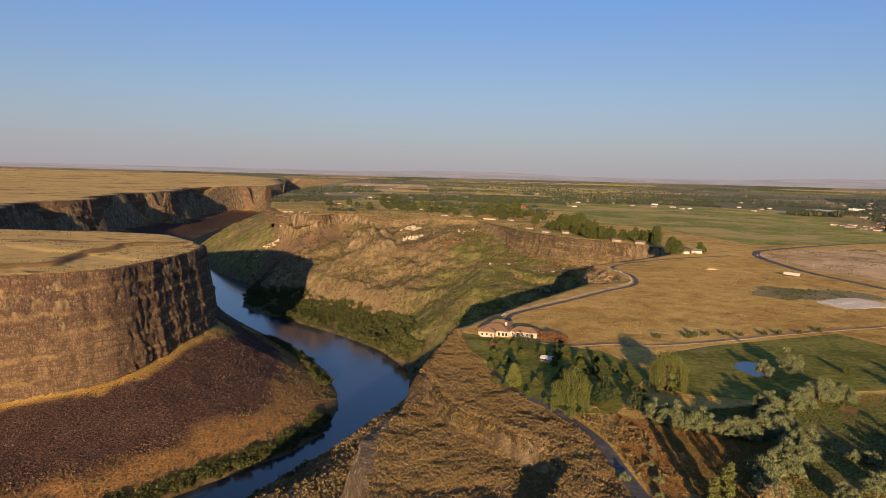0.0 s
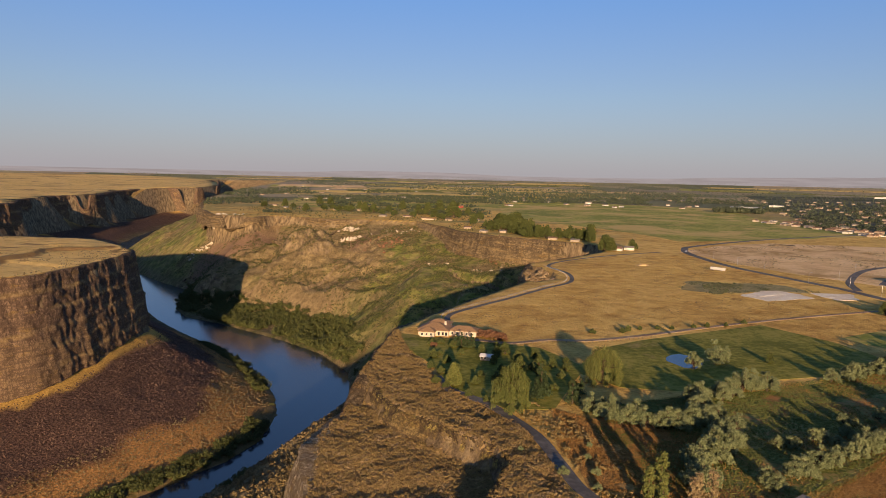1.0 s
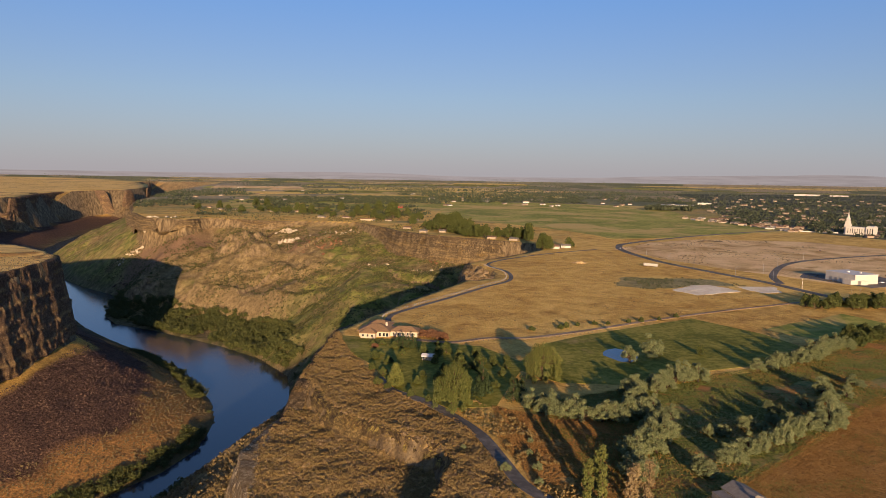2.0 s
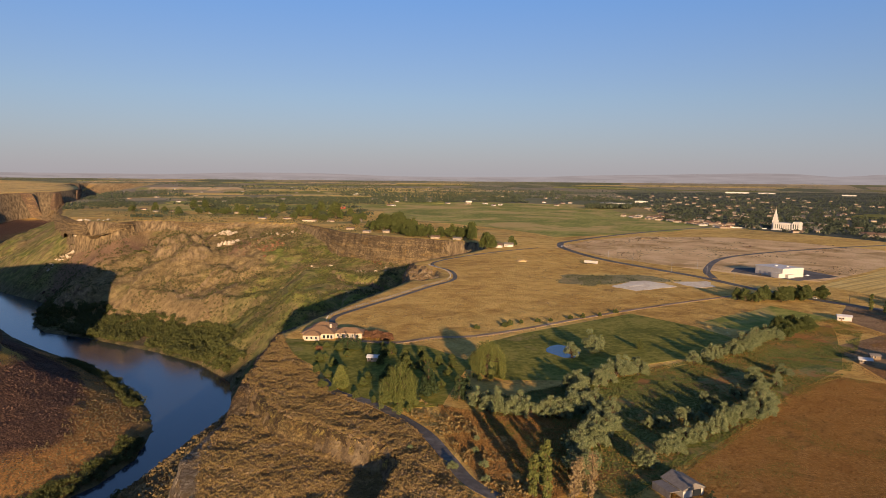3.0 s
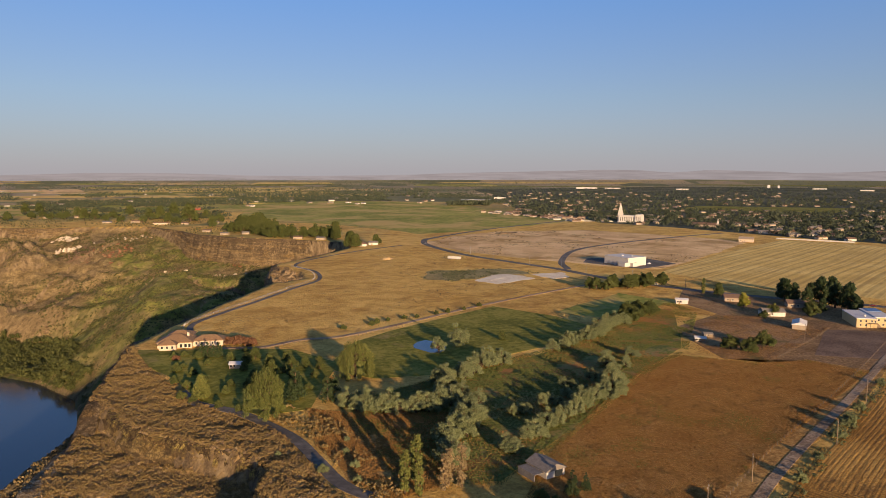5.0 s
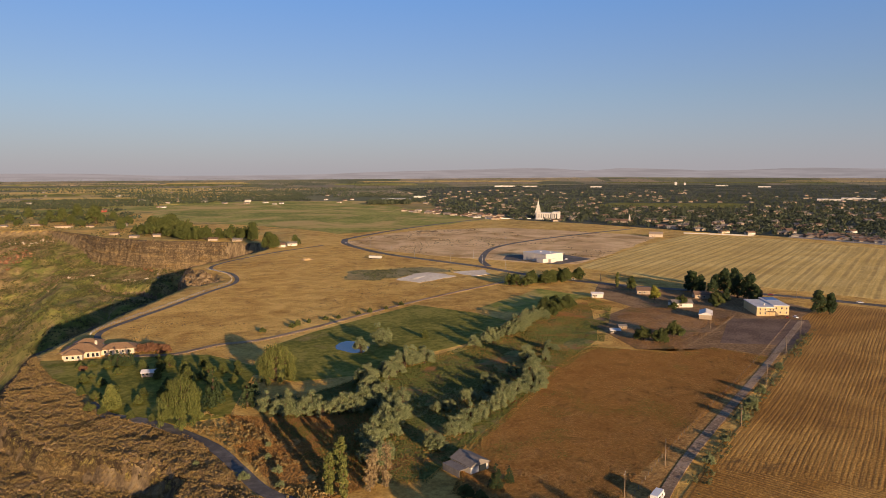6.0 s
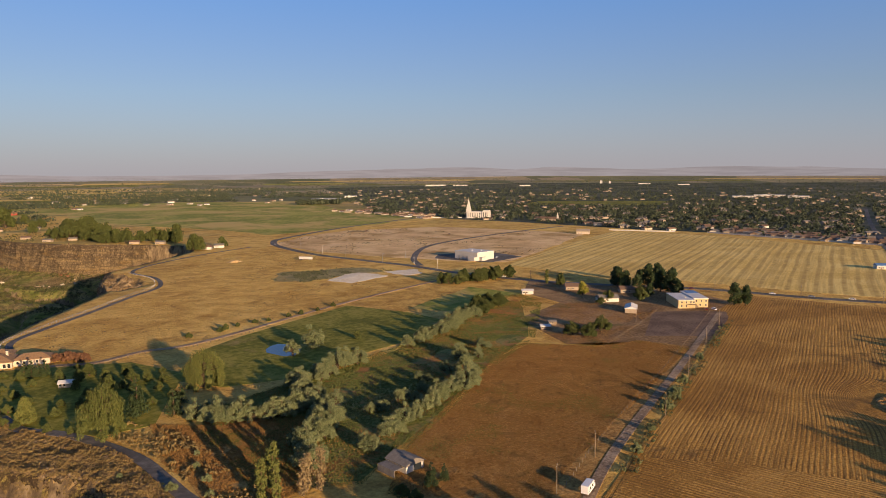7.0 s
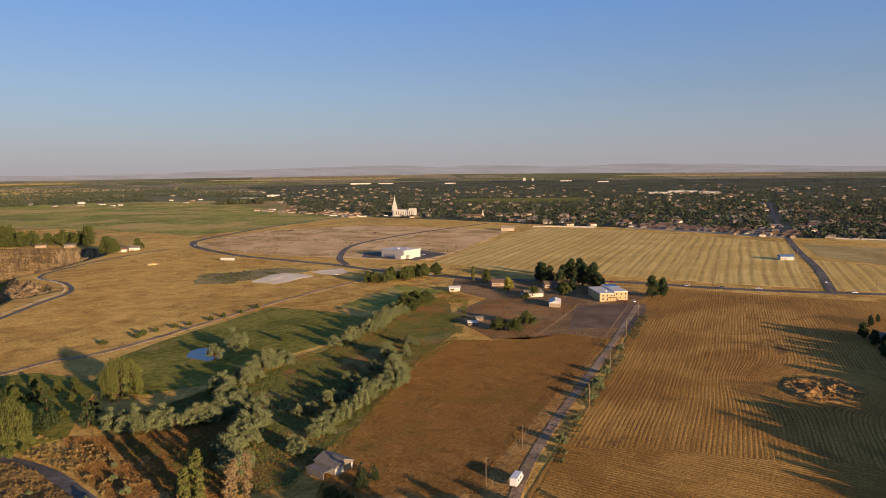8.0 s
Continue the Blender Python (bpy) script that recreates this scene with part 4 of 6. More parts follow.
    part("trunk", bm, M_BARK, root, "grey-brown trunk and limbs")
    me = bpy.data.meshes.new("crown")
    me.from_pydata(verts, [], faces)
    me.materials.append(leaves)
    crown = new("crown", me)
    crown.parent = root
    tagged(root, label, "tree")
    return root


T_WILLOW = tree("willow_tree", "willow", 19, 20, M_WILLOW, 1, "broad yellow-green weeping willow on the lawn", 85, 0.4)
T_WILLOW2 = tree("willow_tree", "willow", 20, 19, M_WILLOW, 2, "broad yellow-green weeping willow on the lawn", 85, 0.4)
T_OLIVE = tree("olive_tree", "bush", 11, 11, M_OLIVE, 3, "silvery grey-green olive tree in the weeds", 66, 0.38)
T_OLIVE2 = tree("olive_tree", "bush", 9, 10, M_OLIVE, 4, "silvery grey-green olive tree in the weeds", 66, 0.38)
T_OLIVE3 = tree("olive_tree", "bush", 6.5, 8, M_OLIVE, 14, "low silvery olive bush in the weeds", 70, 0.34)
T_GREEN = tree("broadleaf_tree", "round", 11, 10, M_GREEN, 6, "dark green broadleaf tree", 90, 0.55)
T_GREEN2 = tree("broadleaf_tree", "bush", 10, 12, M_GREEN, 16, "spreading green broadleaf tree", 60, 0.6)
T_BUSH = tree("garden_bush", "bush", 4, 5, M_GREEN, 26, "dark green garden bush", 50, 0.35)
T_REDBUSH = tree("plum_bush", "bush", 6, 8, M_RED, 27, "reddish-brown plum bush beside the villa", 60, 0.4)
T_PINE = tree("pine_tree", "round", 18, 12, M_PINE, 7, "tall dark green pine tree near the farmhouse", 80, 0.7)
T_SPRUCE = tree("spruce_tree", "cone", 17, 11, M_PINE, 8, "dark green conical spruce on the lawn", 48, 0.55)
T_POPLAR = tree("poplar_tree", "column", 17, 5, M_WILLOW, 9, "slender green columnar poplar", 60, 0.45)
T_TEAR = tree("clipped_tree", "tear", 10, 8, M_WILLOW, 10, "small pale green teardrop-shaped tree on the lawn", 70, 0.35)
T_DEAD = tree("dead_poplar", "column", 15, 5, M_DEADLEAF, 12, "dry tan columnar poplar", 26, 0.4)
T_YELLOW = tree("broadleaf_tree", "round", 11, 9, M_YELLOWLEAF, 13, "bright yellow-green broadleaf tree in the farmyard", 90, 0.5)
used = set()


def plant(t, x, y, s=1.0, label=""):
    z = height_at(x, y)
    X, Y, Z = squash(x, y, z)
    k = float(np.hypot(X, Y) / max(1, math.hypot(x, y)))
    u = s * k * rng.uniform(0.92, 1.08)
    m = Matrix.LocRotScale((float(X), float(Y), float(Z)), Euler((0, 0, rng.uniform(0, 6.28))), (u, u, u * rng.uniform(0.9, 1.1)))
    if t.name not in used:
        used.add(t.name)
        ob = t
    else:
        ob = copy_thing(t, pose(0, 0, 0))
    ob.matrix_basis = m
    if label:
        ob["label"] = label
    return ob


plant(T_WILLOW, 108, 318, 0.88)
plant(T_WILLOW2, 56, 281, 0.85)
plant(T_SPRUCE, 73, 297)
plant(T_SPRUCE, 85, 288, 0.72)
plant(T_SPRUCE, 92, 300, 0.55)
plant(T_TEAR, 35, 315, 1.2)
# garden of the villa
for x, y, s in ((56, 368, 1.0), (64, 366, 1.0), (70, 372, 1.1), (74, 356, 1.0), (73, 345, 0.9), (60, 352, 0.7), (84, 362, 0.8), (90, 345, 0.8)):
    plant(T_GREEN, x, y, s * 0.62)
for x, y, s in ((27, 318, 0.75), (31, 312, 0.6), (50, 330, 0.6), (66, 330, 0.7)):
    plant(T_GREEN2, x, y, s * 0.6)
for x, y, s in ((30, 392, 0.9), (36, 397, 0.8), (42, 388, 1.0), (29, 366, 1.0), (33, 372, 0.7), (47, 401, 0.7), (62, 307, 0.8), (66, 303, 0.6), (77, 318, 1.0), (82, 308, 0.7), (40, 300, 0.8), (47, 292, 0.6), (52, 385, 0.6), (68, 391, 0.7)):
    plant(T_BUSH, x, y, s)
for x, y, s in ((44, 389, 0.5), (47, 388, 0.6), (50, 387, 0.45), (53, 386, 0.5)):
    plant(T_SPRUCE, x, y, s, "small dark cypress before the villa")
for x, y, s in ((63, 413, 1.0), (68, 409, 1.1), (73, 404, 0.9), (31, 389, 0.5)):
    plant(T_REDBUSH, x, y, s)
for x, y, s in ((40, 343, 0.55), (62, 336, 0.75), (80, 331, 0.8), (90, 326, 0.7), (96, 338, 0.8), (84, 348, 0.9), (100, 354, 0.6), (70, 322, 0.6)):
    plant(T_GREEN2, x, y, s * 0.55, "green broadleaf tree in the villa's garden")
for x, y, s in ((46, 318, 0.9), (57, 322, 1.0), (38, 330, 0.8), (36, 356, 0.9), (45, 372, 0.8), (78, 340, 1.0), (66, 312, 0.9), (92, 312, 0.8), (31, 335, 0.9), (26, 345, 0.8)):
    plant(T_BUSH, x, y, s)
# by the pond
plant(T_OLIVE, 183, 350, 1.1)
plant(T_OLIVE2, 167, 344, 0.85)
plant(T_GREEN, 214, 352, 0.5)


def along(pts, n, width, kinds, smin=0.8, smax=1.2):
    line = bezier_line([(p[0], p[1], 0) for p in pts], 1.0)
    for i in range(n):
        p = line[int((i + rng.random()) / n * (len(line) - 1))]
        plant(rng.choice(kinds), p.x + rng.uniform(-1, 1) * width, p.y + rng.uniform(-1, 1) * width, rng.uniform(smin, smax))


OL = [T_OLIVE, T_OLIVE2]
along([(88, 276), (101, 266), (113, 260), (125, 257), (137, 265)], 20, 4, OL, 0.72, 0.95)
along([(138, 253), (128, 238), (114, 222), (104, 200)], 17, 5, OL, 0.65, 0.95)
along([(134, 268), (142, 288), (153, 291), (174, 302), (193, 306)], 14, 3.5, OL, 0.8, 1.05)
along([(227, 318), (253, 327), (291, 346), (312, 356)], 14, 3, OL, 0.8, 1.05)
along([(124, 202), (148, 214), (168, 221), (194, 234), (221, 246)], 18, 4, OL, 0.6, 0.95)
along([(151, 234), (177, 245), (211, 264), (237, 276), (262, 285)], 22, 6, [T_OLIVE3, T_OLIVE2], 0.5, 0.9)
along([(321, 362), (345, 376), (362, 372)], 9, 8, [T_GREEN2], 0.7, 0.95)
along([(132, 423), (153, 424), (177, 434), (200, 436), (256, 451)], 10, 2, [T_BUSH], 0.5, 1.0)
for x, y, s in ((81, 191, 0.85), (87, 196, 1.0), (84, 187, 0.7)):
    plant(T_POPLAR, x, y, s)
for x, y, s in ((96, 190, 0.9), (99, 187, 0.95), (93, 187, 0.9)):
    plant(T_DEAD, x, y, s)
for x, y, s in ((62, 217, 0.5), (73, 216, 0.45), (74, 229, 0.35), (52, 239, 0.3), (70, 205, 0.4), (78, 240, 0.3)):
    plant(T_OLIVE3, x, y, s)
for x, y, s in ((128, 167, 0.5), (134, 168, 0.35)):
    plant(T_SPRUCE, x, y, s, "dark green spruce beside the shed")
for x, y, s in ((116, 167, 0.45), (118, 162, 0.4), (138, 84, 1.2), (130, 92, 1.1), (147, 82, 1.0), (122, 98, 1.1), (160, 70, 0.8), (112, 100, 1.2)):
    plant(T_GREEN2, x, y, s)
for x, y, s in ((200, 141, 0.6), (222, 150, 0.5), (248, 160, 0.75), (262, 166, 0.85), (270, 170, 0.6), (285, 176, 0.7), (330, 194, 0.55)):
    plant(T_OLIVE3, x, y, s, "grey-green olive bush beside the farm lane")
# farmstead along the highway
for x, y, s in ((486, 365, 1.15), (479, 352, 0.95), (502, 346, 1.1), (522, 350, 1.0), (488, 314, 1.25), (494, 328, 1.1), (484, 258, 1.1), (478, 340, 0.9), (492, 372, 1.0), (510, 360, 0.9), (486, 306, 0.9), (470, 322, 0.7), (489, 252, 0.9)):
    plant(T_PINE, x, y, s)
for x, y, s in ((449, 315, 0.9), (321, 274, 1.0), (323, 264, 0.9), (341, 268, 1.0), (427, 330, 0.8), (413, 326, 0.6), (470, 330, 0.8)):
    plant(T_GREEN2, x, y, s)
plant(T_YELLOW, 433, 360, 1.0)
plant(T_GREEN, 458, 406, 1.0)
plant(T_POPLAR, 453, 418, 0.9)
along([(384, 478), (406, 470), (440, 474), (455, 478)], 14, 8, [T_GREEN, T_GREEN2], 0.9, 1.25)
# pines out of view, added so that their shade falls left of the shed
for x, y, s in ((94, 72, 1.15), (101, 64, 1.2), (109, 66, 1.15), (116, 72, 1.05), (98, 80, 1.0), (106, 76, 1.1)):
    plant(T_PINE, x, y, s, "dark pine tree out of view below the shed")
# beside the stubble field
along([(222, -10), (250, 2), (276, 14), (300, 26)], 26, 5, [T_GREEN2], 1.05, 1.45)
along([(310, 30), (350, 44), (400, 68), (450, 90)], 26, 5, [T_GREEN2], 0.8, 1.1)
for x, y, s in ((449, 91, 0.39), (459, 89, 0.31), (439, 92, 0.29), (455, 92, 0.28), (444, 89, 0.28), (404, 72, 0.41), (414, 73, 0.32), (394, 70, 0.3), (410, 75, 0.37), (399, 70, 0.36), (367, 50, 0.46), (377, 49, 0.37), (357, 51, 0.34), (372, 47, 0.36), (362, 48, 0.33), (305, 33, 0.43), (315, 33, 0.34), (295, 35, 0.32), (310, 32, 0.39), (300, 27, 0.38), (290, 28, 0.41), (300, 29, 0.32), (280, 25, 0.3), (295, 31, 0.35), (285, 33, 0.37), (265, 9, 0.49), (275, 10, 0.38), (255, 6, 0.36), (270, 13, 0.41), (260, 9, 0.4), (247, 6, 0.46), (257, 9, 0.37), (237, 6, 0.34), (253, 9, 0.33), (242, 6, 0.41), (234, 0, 0.46), (244, -1, 0.37), (224, 1, 0.34), (239, 2, 0.42), (229, 4, 0.41), (492, 112, 0.26), (502, 110, 0.2), (482, 110, 0.19), (498, 113, 0.21), (487, 110, 0.21), (447, 105, 0.43), (434, 96, 0.43), (411, 86, 0.43)):
    plant(T_PINE, x, y, s * 1.3, "dark pine tree beside the stubble field")
# the rim houses' trees
for x, y, s in ((-320, 1916, 1.1), (-269, 1942, 1.2), (-187, 1724, 1.1), (-181, 2040, 1.4), (-147, 1986, 1.5), (-109, 1757, 1.0), (-91, 1756, 1.0), (-78, 1755, 1.1), (-42, 1713, 1.5), (-20, 1711, 1.4), (16, 1749, 1.1), (56, 1878, 1.4),
                (89, 1665, 1.3), (111, 1664, 1.5), (150, 1782, 1.7), (164, 1553, 2.3), (209, 1656, 1.2), (184, 1373, 1.2), (-205, 1880, 0.8), (-130, 1850, 1.0), (-60, 1850, 1.2), (0, 1650, 0.9), (30, 1600, 1.0), (70, 1560, 0.9), (120, 1570, 1.2), (-240, 1890, 0.9), (-150, 1800, 1.0), (130, 1500, 1.0), (215, 1500, 1.1)):
    plant(T_GREEN if s > 1.15 else T_GREEN2, x, y, s * 1.6, "dark green tree beside a house on the rim")
along([(262, 1400), (245, 1300), (237, 1228), (248, 1180)], 26, 24, [T_GREEN, T_GREEN2], 1.6, 2.5)
along([(203, 1260), (240, 1150), (260, 1100), (294, 1085), (322, 1040)], 30, 15, [T_GREEN, T_GREEN2], 1.3, 2.1)
for x, y, s in ((303, 905, 2.0), (312, 908, 1.8), (306, 912, 1.6), (331, 1062, 2.2), (349, 926, 1.2), (356, 932, 0.9)):
    plant(T_GREEN, x, y, s, "dark green tree at the bend of the rim")

# ---- brush, boulders and woods that nobody could count ----
gen = np.random.default_rng(17)


def mesh_arrays(name, verts, per_face, material):
    n = len(verts) // per_face
    me = bpy.data.meshes.new(name)
    me.vertices.add(len(verts))
    me.vertices.foreach_set("co", verts.astype(np.float32).ravel())
    me.loops.add(len(verts))
    me.loops.foreach_set("vertex_index", np.arange(len(verts), dtype=np.int32))
    me.polygons.add(n)
    me.polygons.foreach_set("loop_start", np.arange(0, len(verts), per_face, dtype=np.int32))
    me.update(calc_edges=True)
    me.materials.append(material)
    return new(name, me)


def blades(name, pts, size, k, leaf, material, label, category, tall=0.75, lift=0.45):
    """k leaf blades round every point of pts (N, 3) in a ball of that size: one object for them all."""
    n = len(pts)
    size = np.broadcast_to(np.asarray(size, float), (n,))[:, None, None]
    d = gen.normal(size=(n, k, 3))
    d /= np.linalg.norm(d, axis=2, keepdims=True)
    rad = gen.random((n, k, 1)) ** 0.4
    c = pts[:, None, :] + d * rad * size * np.array([1, 1, tall]) * 0.5 + np.array([0, 0, 1]) * size * lift
    nr = d + gen.normal(size=d.shape) * 0.5 + np.array([0, 0, 0.3])
    nr /= np.linalg.norm(nr, axis=2, keepdims=True)
    t = np.cross(nr, gen.normal(size=d.shape))
    t /= np.linalg.norm(t, axis=2, keepdims=True) + 1e-9
    b = np.cross(nr, t)
    s = leaf * size * gen.uniform(0.6, 1.3, (n, k, 1))
    q = np.stack([c - t * s, c + b * s * 0.7, c + t * s, c - b * s * 0.7], 2).reshape(-1, 3)
    x, y, z = squash(q[:, 0], q[:, 1], q[:, 2])
    return tagged(mesh_arrays(name, np.stack([x, y, z], 1), 4, material), label, category, kind="stuff")


def boulders(name, pts, size, material, label):
    """Angular stones of six corners each."""
    n = len(pts)
    base = np.array([(1, 0, 0), (0, 1, 0), (-1, 0, 0), (0, -1, 0), (0, 0, 1), (0, 0, -1)], float)
    tri = np.array([(0, 1, 4), (1, 2, 4), (2, 3, 4), (3, 0, 4), (1, 0, 5), (2, 1, 5), (3, 2, 5), (0, 3, 5)])
    v = base[None] * gen.uniform(0.55, 1.1, (n, 6, 3)) + gen.normal(size=(n, 6, 3)) * 0.18
    a = gen.uniform(0, 6.28, n)
    ca, sa = np.cos(a)[:, None], np.sin(a)[:, None]
    v = np.stack([v[..., 0] * ca - v[..., 1] * sa, v[..., 0] * sa + v[..., 1] * ca, v[..., 2] * 0.75], 2)
    v = v * np.broadcast_to(np.asarray(size, float), (n,))[:, None, None] * 0.5 + pts[:, None, :]
    q = v[:, tri, :].reshape(-1, 3)
    x, y, z = squash(q[:, 0], q[:, 1], q[:, 2])
    return tagged(mesh_arrays(name, np.stack([x, y, z], 1), 3, material), label, "boulders", kind="stuff")


def scatter(n, x0, x1, y0, y1, keep, clump=25.0, thr=-0.2, seed=0):
    """n tries in a rectangle of the plan; keep(info, x, y, z) thins them."""
    x, y = gen.uniform(x0, x1, n), gen.uniform(y0, y1, n)
    z, info = land(x, y)
    ok = keep(info, x, y, z) & (fnoise(x, y, clump, 80 + seed, 3) > thr)
    return np.stack([x[ok], y[ok], z[ok]], 1)


M_SAGE = foliage("sage", (0.165, 0.115, 0.042), (0.215, 0.152, 0.056), (0.275, 0.20, 0.077))
M_DRYBRUSH = foliage("dry_brush", (0.09, 0.066, 0.03), (0.15, 0.112, 0.05), (0.23, 0.17, 0.075))
M_SLOPEBRUSH = foliage("slope_brush", (0.05, 0.053, 0.018), (0.08, 0.083, 0.026), (0.125, 0.115, 0.038))
M_STONE = cover("basalt_stone", (0.045, 0.028, 0.022), (0.10, 0.06, 0.044), (0.16, 0.10, 0.066), 0.8, 0.05)
M_STONE_TAN = cover("tan_stone", (0.10, 0.07, 0.04), (0.19, 0.135, 0.075), (0.29, 0.215, 0.12), 0.8, 0.05)
M_WOODS = foliage("river_woods", (0.035, 0.043, 0.013), (0.068, 0.078, 0.022), (0.115, 0.118, 0.034))

# the near promontory: sage and stones
pts = scatter(60000, -75, 75, 165, 440, lambda i, x, y, z: (i["crag"] > 0.5) | i["bench"], 12, -0.6, 1)
blades("sagebrush", pts, gen.uniform(0.45, 1.35, len(pts)), 13, 0.19, M_SAGE, "dry golden-brown sagebrush on the rocky promontory", "brush")
pts = scatter(16000, -75, 75, 160, 440, lambda i, x, y, z: (i["crag"] > 0.5) | i["bench"], 9, -0.05, 2)
boulders("boulders", pts, gen.uniform(0.5, 2.2, len(pts)), M_STONE_TAN, "brown lava stones on the rocky promontory")
pts = scatter(2600, 110, 190, 625, 760, lambda i, x, y, z: (i["crag"] > 0.5), 12, -0.3, 15)
boulders("boulders", pts, gen.uniform(1.5, 5.5, len(pts)), M_STONE_TAN, "tan broken rocks at the bend of the rim path")
# its slope down to the river
pts = scatter(16000, -160, 20, 180, 700, lambda i, x, y, z: ~i["top"] & i["south"] & (i["d_riv"] > 2) & (i["face"] < 0.1), 20, -0.5, 3)
blades("sagebrush", pts, gen.uniform(1.0, 2.6, len(pts)), 9, 0.30, M_DRYBRUSH, "brown brush on the steep river bank", "brush")
# talus under the northern cliff
pts = scatter(46000, -520, -90, 380, 960, lambda i, x, y, z: ~i["top"] & ~i["south"] & (i["u"] > 0.30) & (i["d_out"] > 26) & (i["face"] < 0.3), 40, -0.6, 4)
boulders("boulders", pts, gen.uniform(0.7, 2.2, len(pts)) ** 1.2, M_STONE, "dark reddish basalt boulders of the talus")
# red flat between talus and river
pts = scatter(26000, -480, -90, 380, 960, lambda i, x, y, z: ~i["top"] & ~i["south"] & (i["u"] < 0.36) & (i["d_riv"] > 6), 30, -0.3, 5)
blades("sagebrush", pts, gen.uniform(1.0, 2.4, len(pts)), 10, 0.24, M_DRYBRUSH, "dry brown sagebrush on the red river flat", "brush")
# far southern slope
pts = scatter(42000, -520, 330, 640, 1580, lambda i, x, y, z: ~i["top"] & i["south"] & (i["d_riv"] > 5) & (i["face"] < 0.2), 45, -0.1, 6)
blades("brush", pts, gen.uniform(1.2, 4.2, len(pts)), 9, 0.26, M_SLOPEBRUSH, "scattered green brush on the canyon slope", "brush")
pts = scatter(9000, -520, 330, 640, 1580, lambda i, x, y, z: ~i["top"] & i["south"] & (i["d_riv"] > 5) & (i["u"] > 0.25), 60, 0.0, 7)
boulders("boulders", pts, gen.uniform(1.2, 5.0, len(pts)), M_STONE_TAN, "tan boulders and outcrops on the canyon slope")
# woods along the water
def crowns(name, pts, size, k, leaf, material, label):
    """Rounded tree crowns standing close together: each a lumpy dome of small leaf blades."""
    n = len(pts)
    lump = pts[:, None, :] + gen.normal(size=(n, 5, 3)) * np.array([0.24, 0.24, 0.10]) * size[:, None, None] + np.array([0, 0, 0.30]) * size[:, None, None]
    grow = np.repeat(size * 0.62, 5) * gen.uniform(0.75, 1.15, n * 5)
    return blades(name, lump.reshape(-1, 3), grow, k, leaf, material, label, "woods", 0.9, 0.0)


pts = scatter(16000, -440, 60, 840, 1310, lambda i, x, y, z: ~i["top"] & i["south"] & (i["d_riv"] > 2.0) & (i["d_riv"] < 104) & (z < -124), 34, -0.34, 8)
pts = pts[:900]
crowns("river_woods", pts, gen.uniform(8, 16, len(pts)), 42, 0.13, M_WOODS, "dense green woods on the river shore")
pts = scatter(7000, -330, -80, 430, 960, lambda i, x, y, z: ~i["top"] & ~i["south"] & (i["d_riv"] > 0.3) & (i["d_riv"] < 18), 40, -0.3, 9)
pts = pts[:460]
crowns("river_woods", pts, gen.uniform(5, 10, len(pts)), 40, 0.13, M_WOODS, "green willows and bushes along the river bank")
pts = scatter(5000, -160, 0, 180, 560, lambda i, x, y, z: ~i["top"] & i["south"] & (i["d_riv"] < 90) & (i["d_riv"] > 3), 40, 0.25, 10)
pts = pts[:260]
crowns("river_woods", pts, gen.uniform(3.5, 7.0, len(pts)), 30, 0.15, M_WOODS, "green bushes at the foot of the bank")
# tufts of brush on the northern plateau
pts = scatter(16000, -1200, -290, 480, 1020, lambda i, x, y, z: i["in_n"] & ((fnoise(x, y, 60, 91, 3) > 0.05) | (i["mesa"] < 7)), 8, -0.1, 11)
blades("brush", pts, gen.uniform(0.8, 1.8, len(pts)), 7, 0.32, M_DRYBRUSH, "low dry brush on the tan plateau", "brush")


def tufts(name, pts, width, height, k, material, label, category="grass"):
    """k upright blades at every point, leaning a little: standing dry grass."""
    n = len(pts)
    c = pts[:, None, :] + gen.normal(size=(n, k, 3)) * np.array([0.6, 0.6, 0.0]) * width
    a = gen.uniform(0, np.pi, (n, k))
    t = np.stack([np.cos(a), np.sin(a), 0 * a], 2) * width * gen.uniform(0.3, 0.8, (n, k, 1))
    up = np.stack([gen.normal(0, 0.3, (n, k)), gen.normal(0, 0.3, (n, k)), np.ones((n, k))], 2) * height * gen.uniform(0.5, 1.2, (n, k, 1))
    q = np.stack([c - t * 0.6, c + t * 0.6, c + t + up, c - t * 0.9 + up * 0.9], 2).reshape(-1, 3)
    return tagged(mesh_arrays(name, q, 4, material), label, category, kind="stuff")


def in_fields(n, x0, x1, y0, y1, poly, clump, thr, seed):
    x, y = gen.uniform(x0, x1, n), gen.uniform(y0, y1, n)
    ok = inside(x, y, poly) & (fnoise(x, y, clump, 130 + seed, 3) > thr)
    return np.stack([x[ok], y[ok], 0 * x[ok] + 0.08], 1)


M_TUFT_TAN = foliage("tan_grass", (0.20, 0.125, 0.036), (0.23, 0.148, 0.045), (0.26, 0.172, 0.054))
M_TUFT_RUST = foliage("rust_grass_blades", (0.185, 0.098, 0.027), (0.23, 0.124, 0.034), (0.28, 0.158, 0.045))
M_TUFT_GREEN = foliage("green_weed_blades", (0.085, 0.10, 0.02), (0.11, 0.122, 0.027), (0.14, 0.145, 0.036))
RIM_FIELD = [(62, 420), (60, 470), (85, 512), (116, 547), (156, 595), (190, 634), (204, 690), (200, 745), (300, 835), (395, 870), (398, 766), (410, 673), (290, 640), (290, 560), (380, 520), (415, 508), (307, 476), (172, 424), (127, 410)]
tufts("dry_grass", in_fields(70000, 60, 420, 400, 880, RIM_FIELD, 30, -0.35, 1), 0.3, 0.14, 2, M_TUFT_TAN, "standing dry golden grass of the rim field")
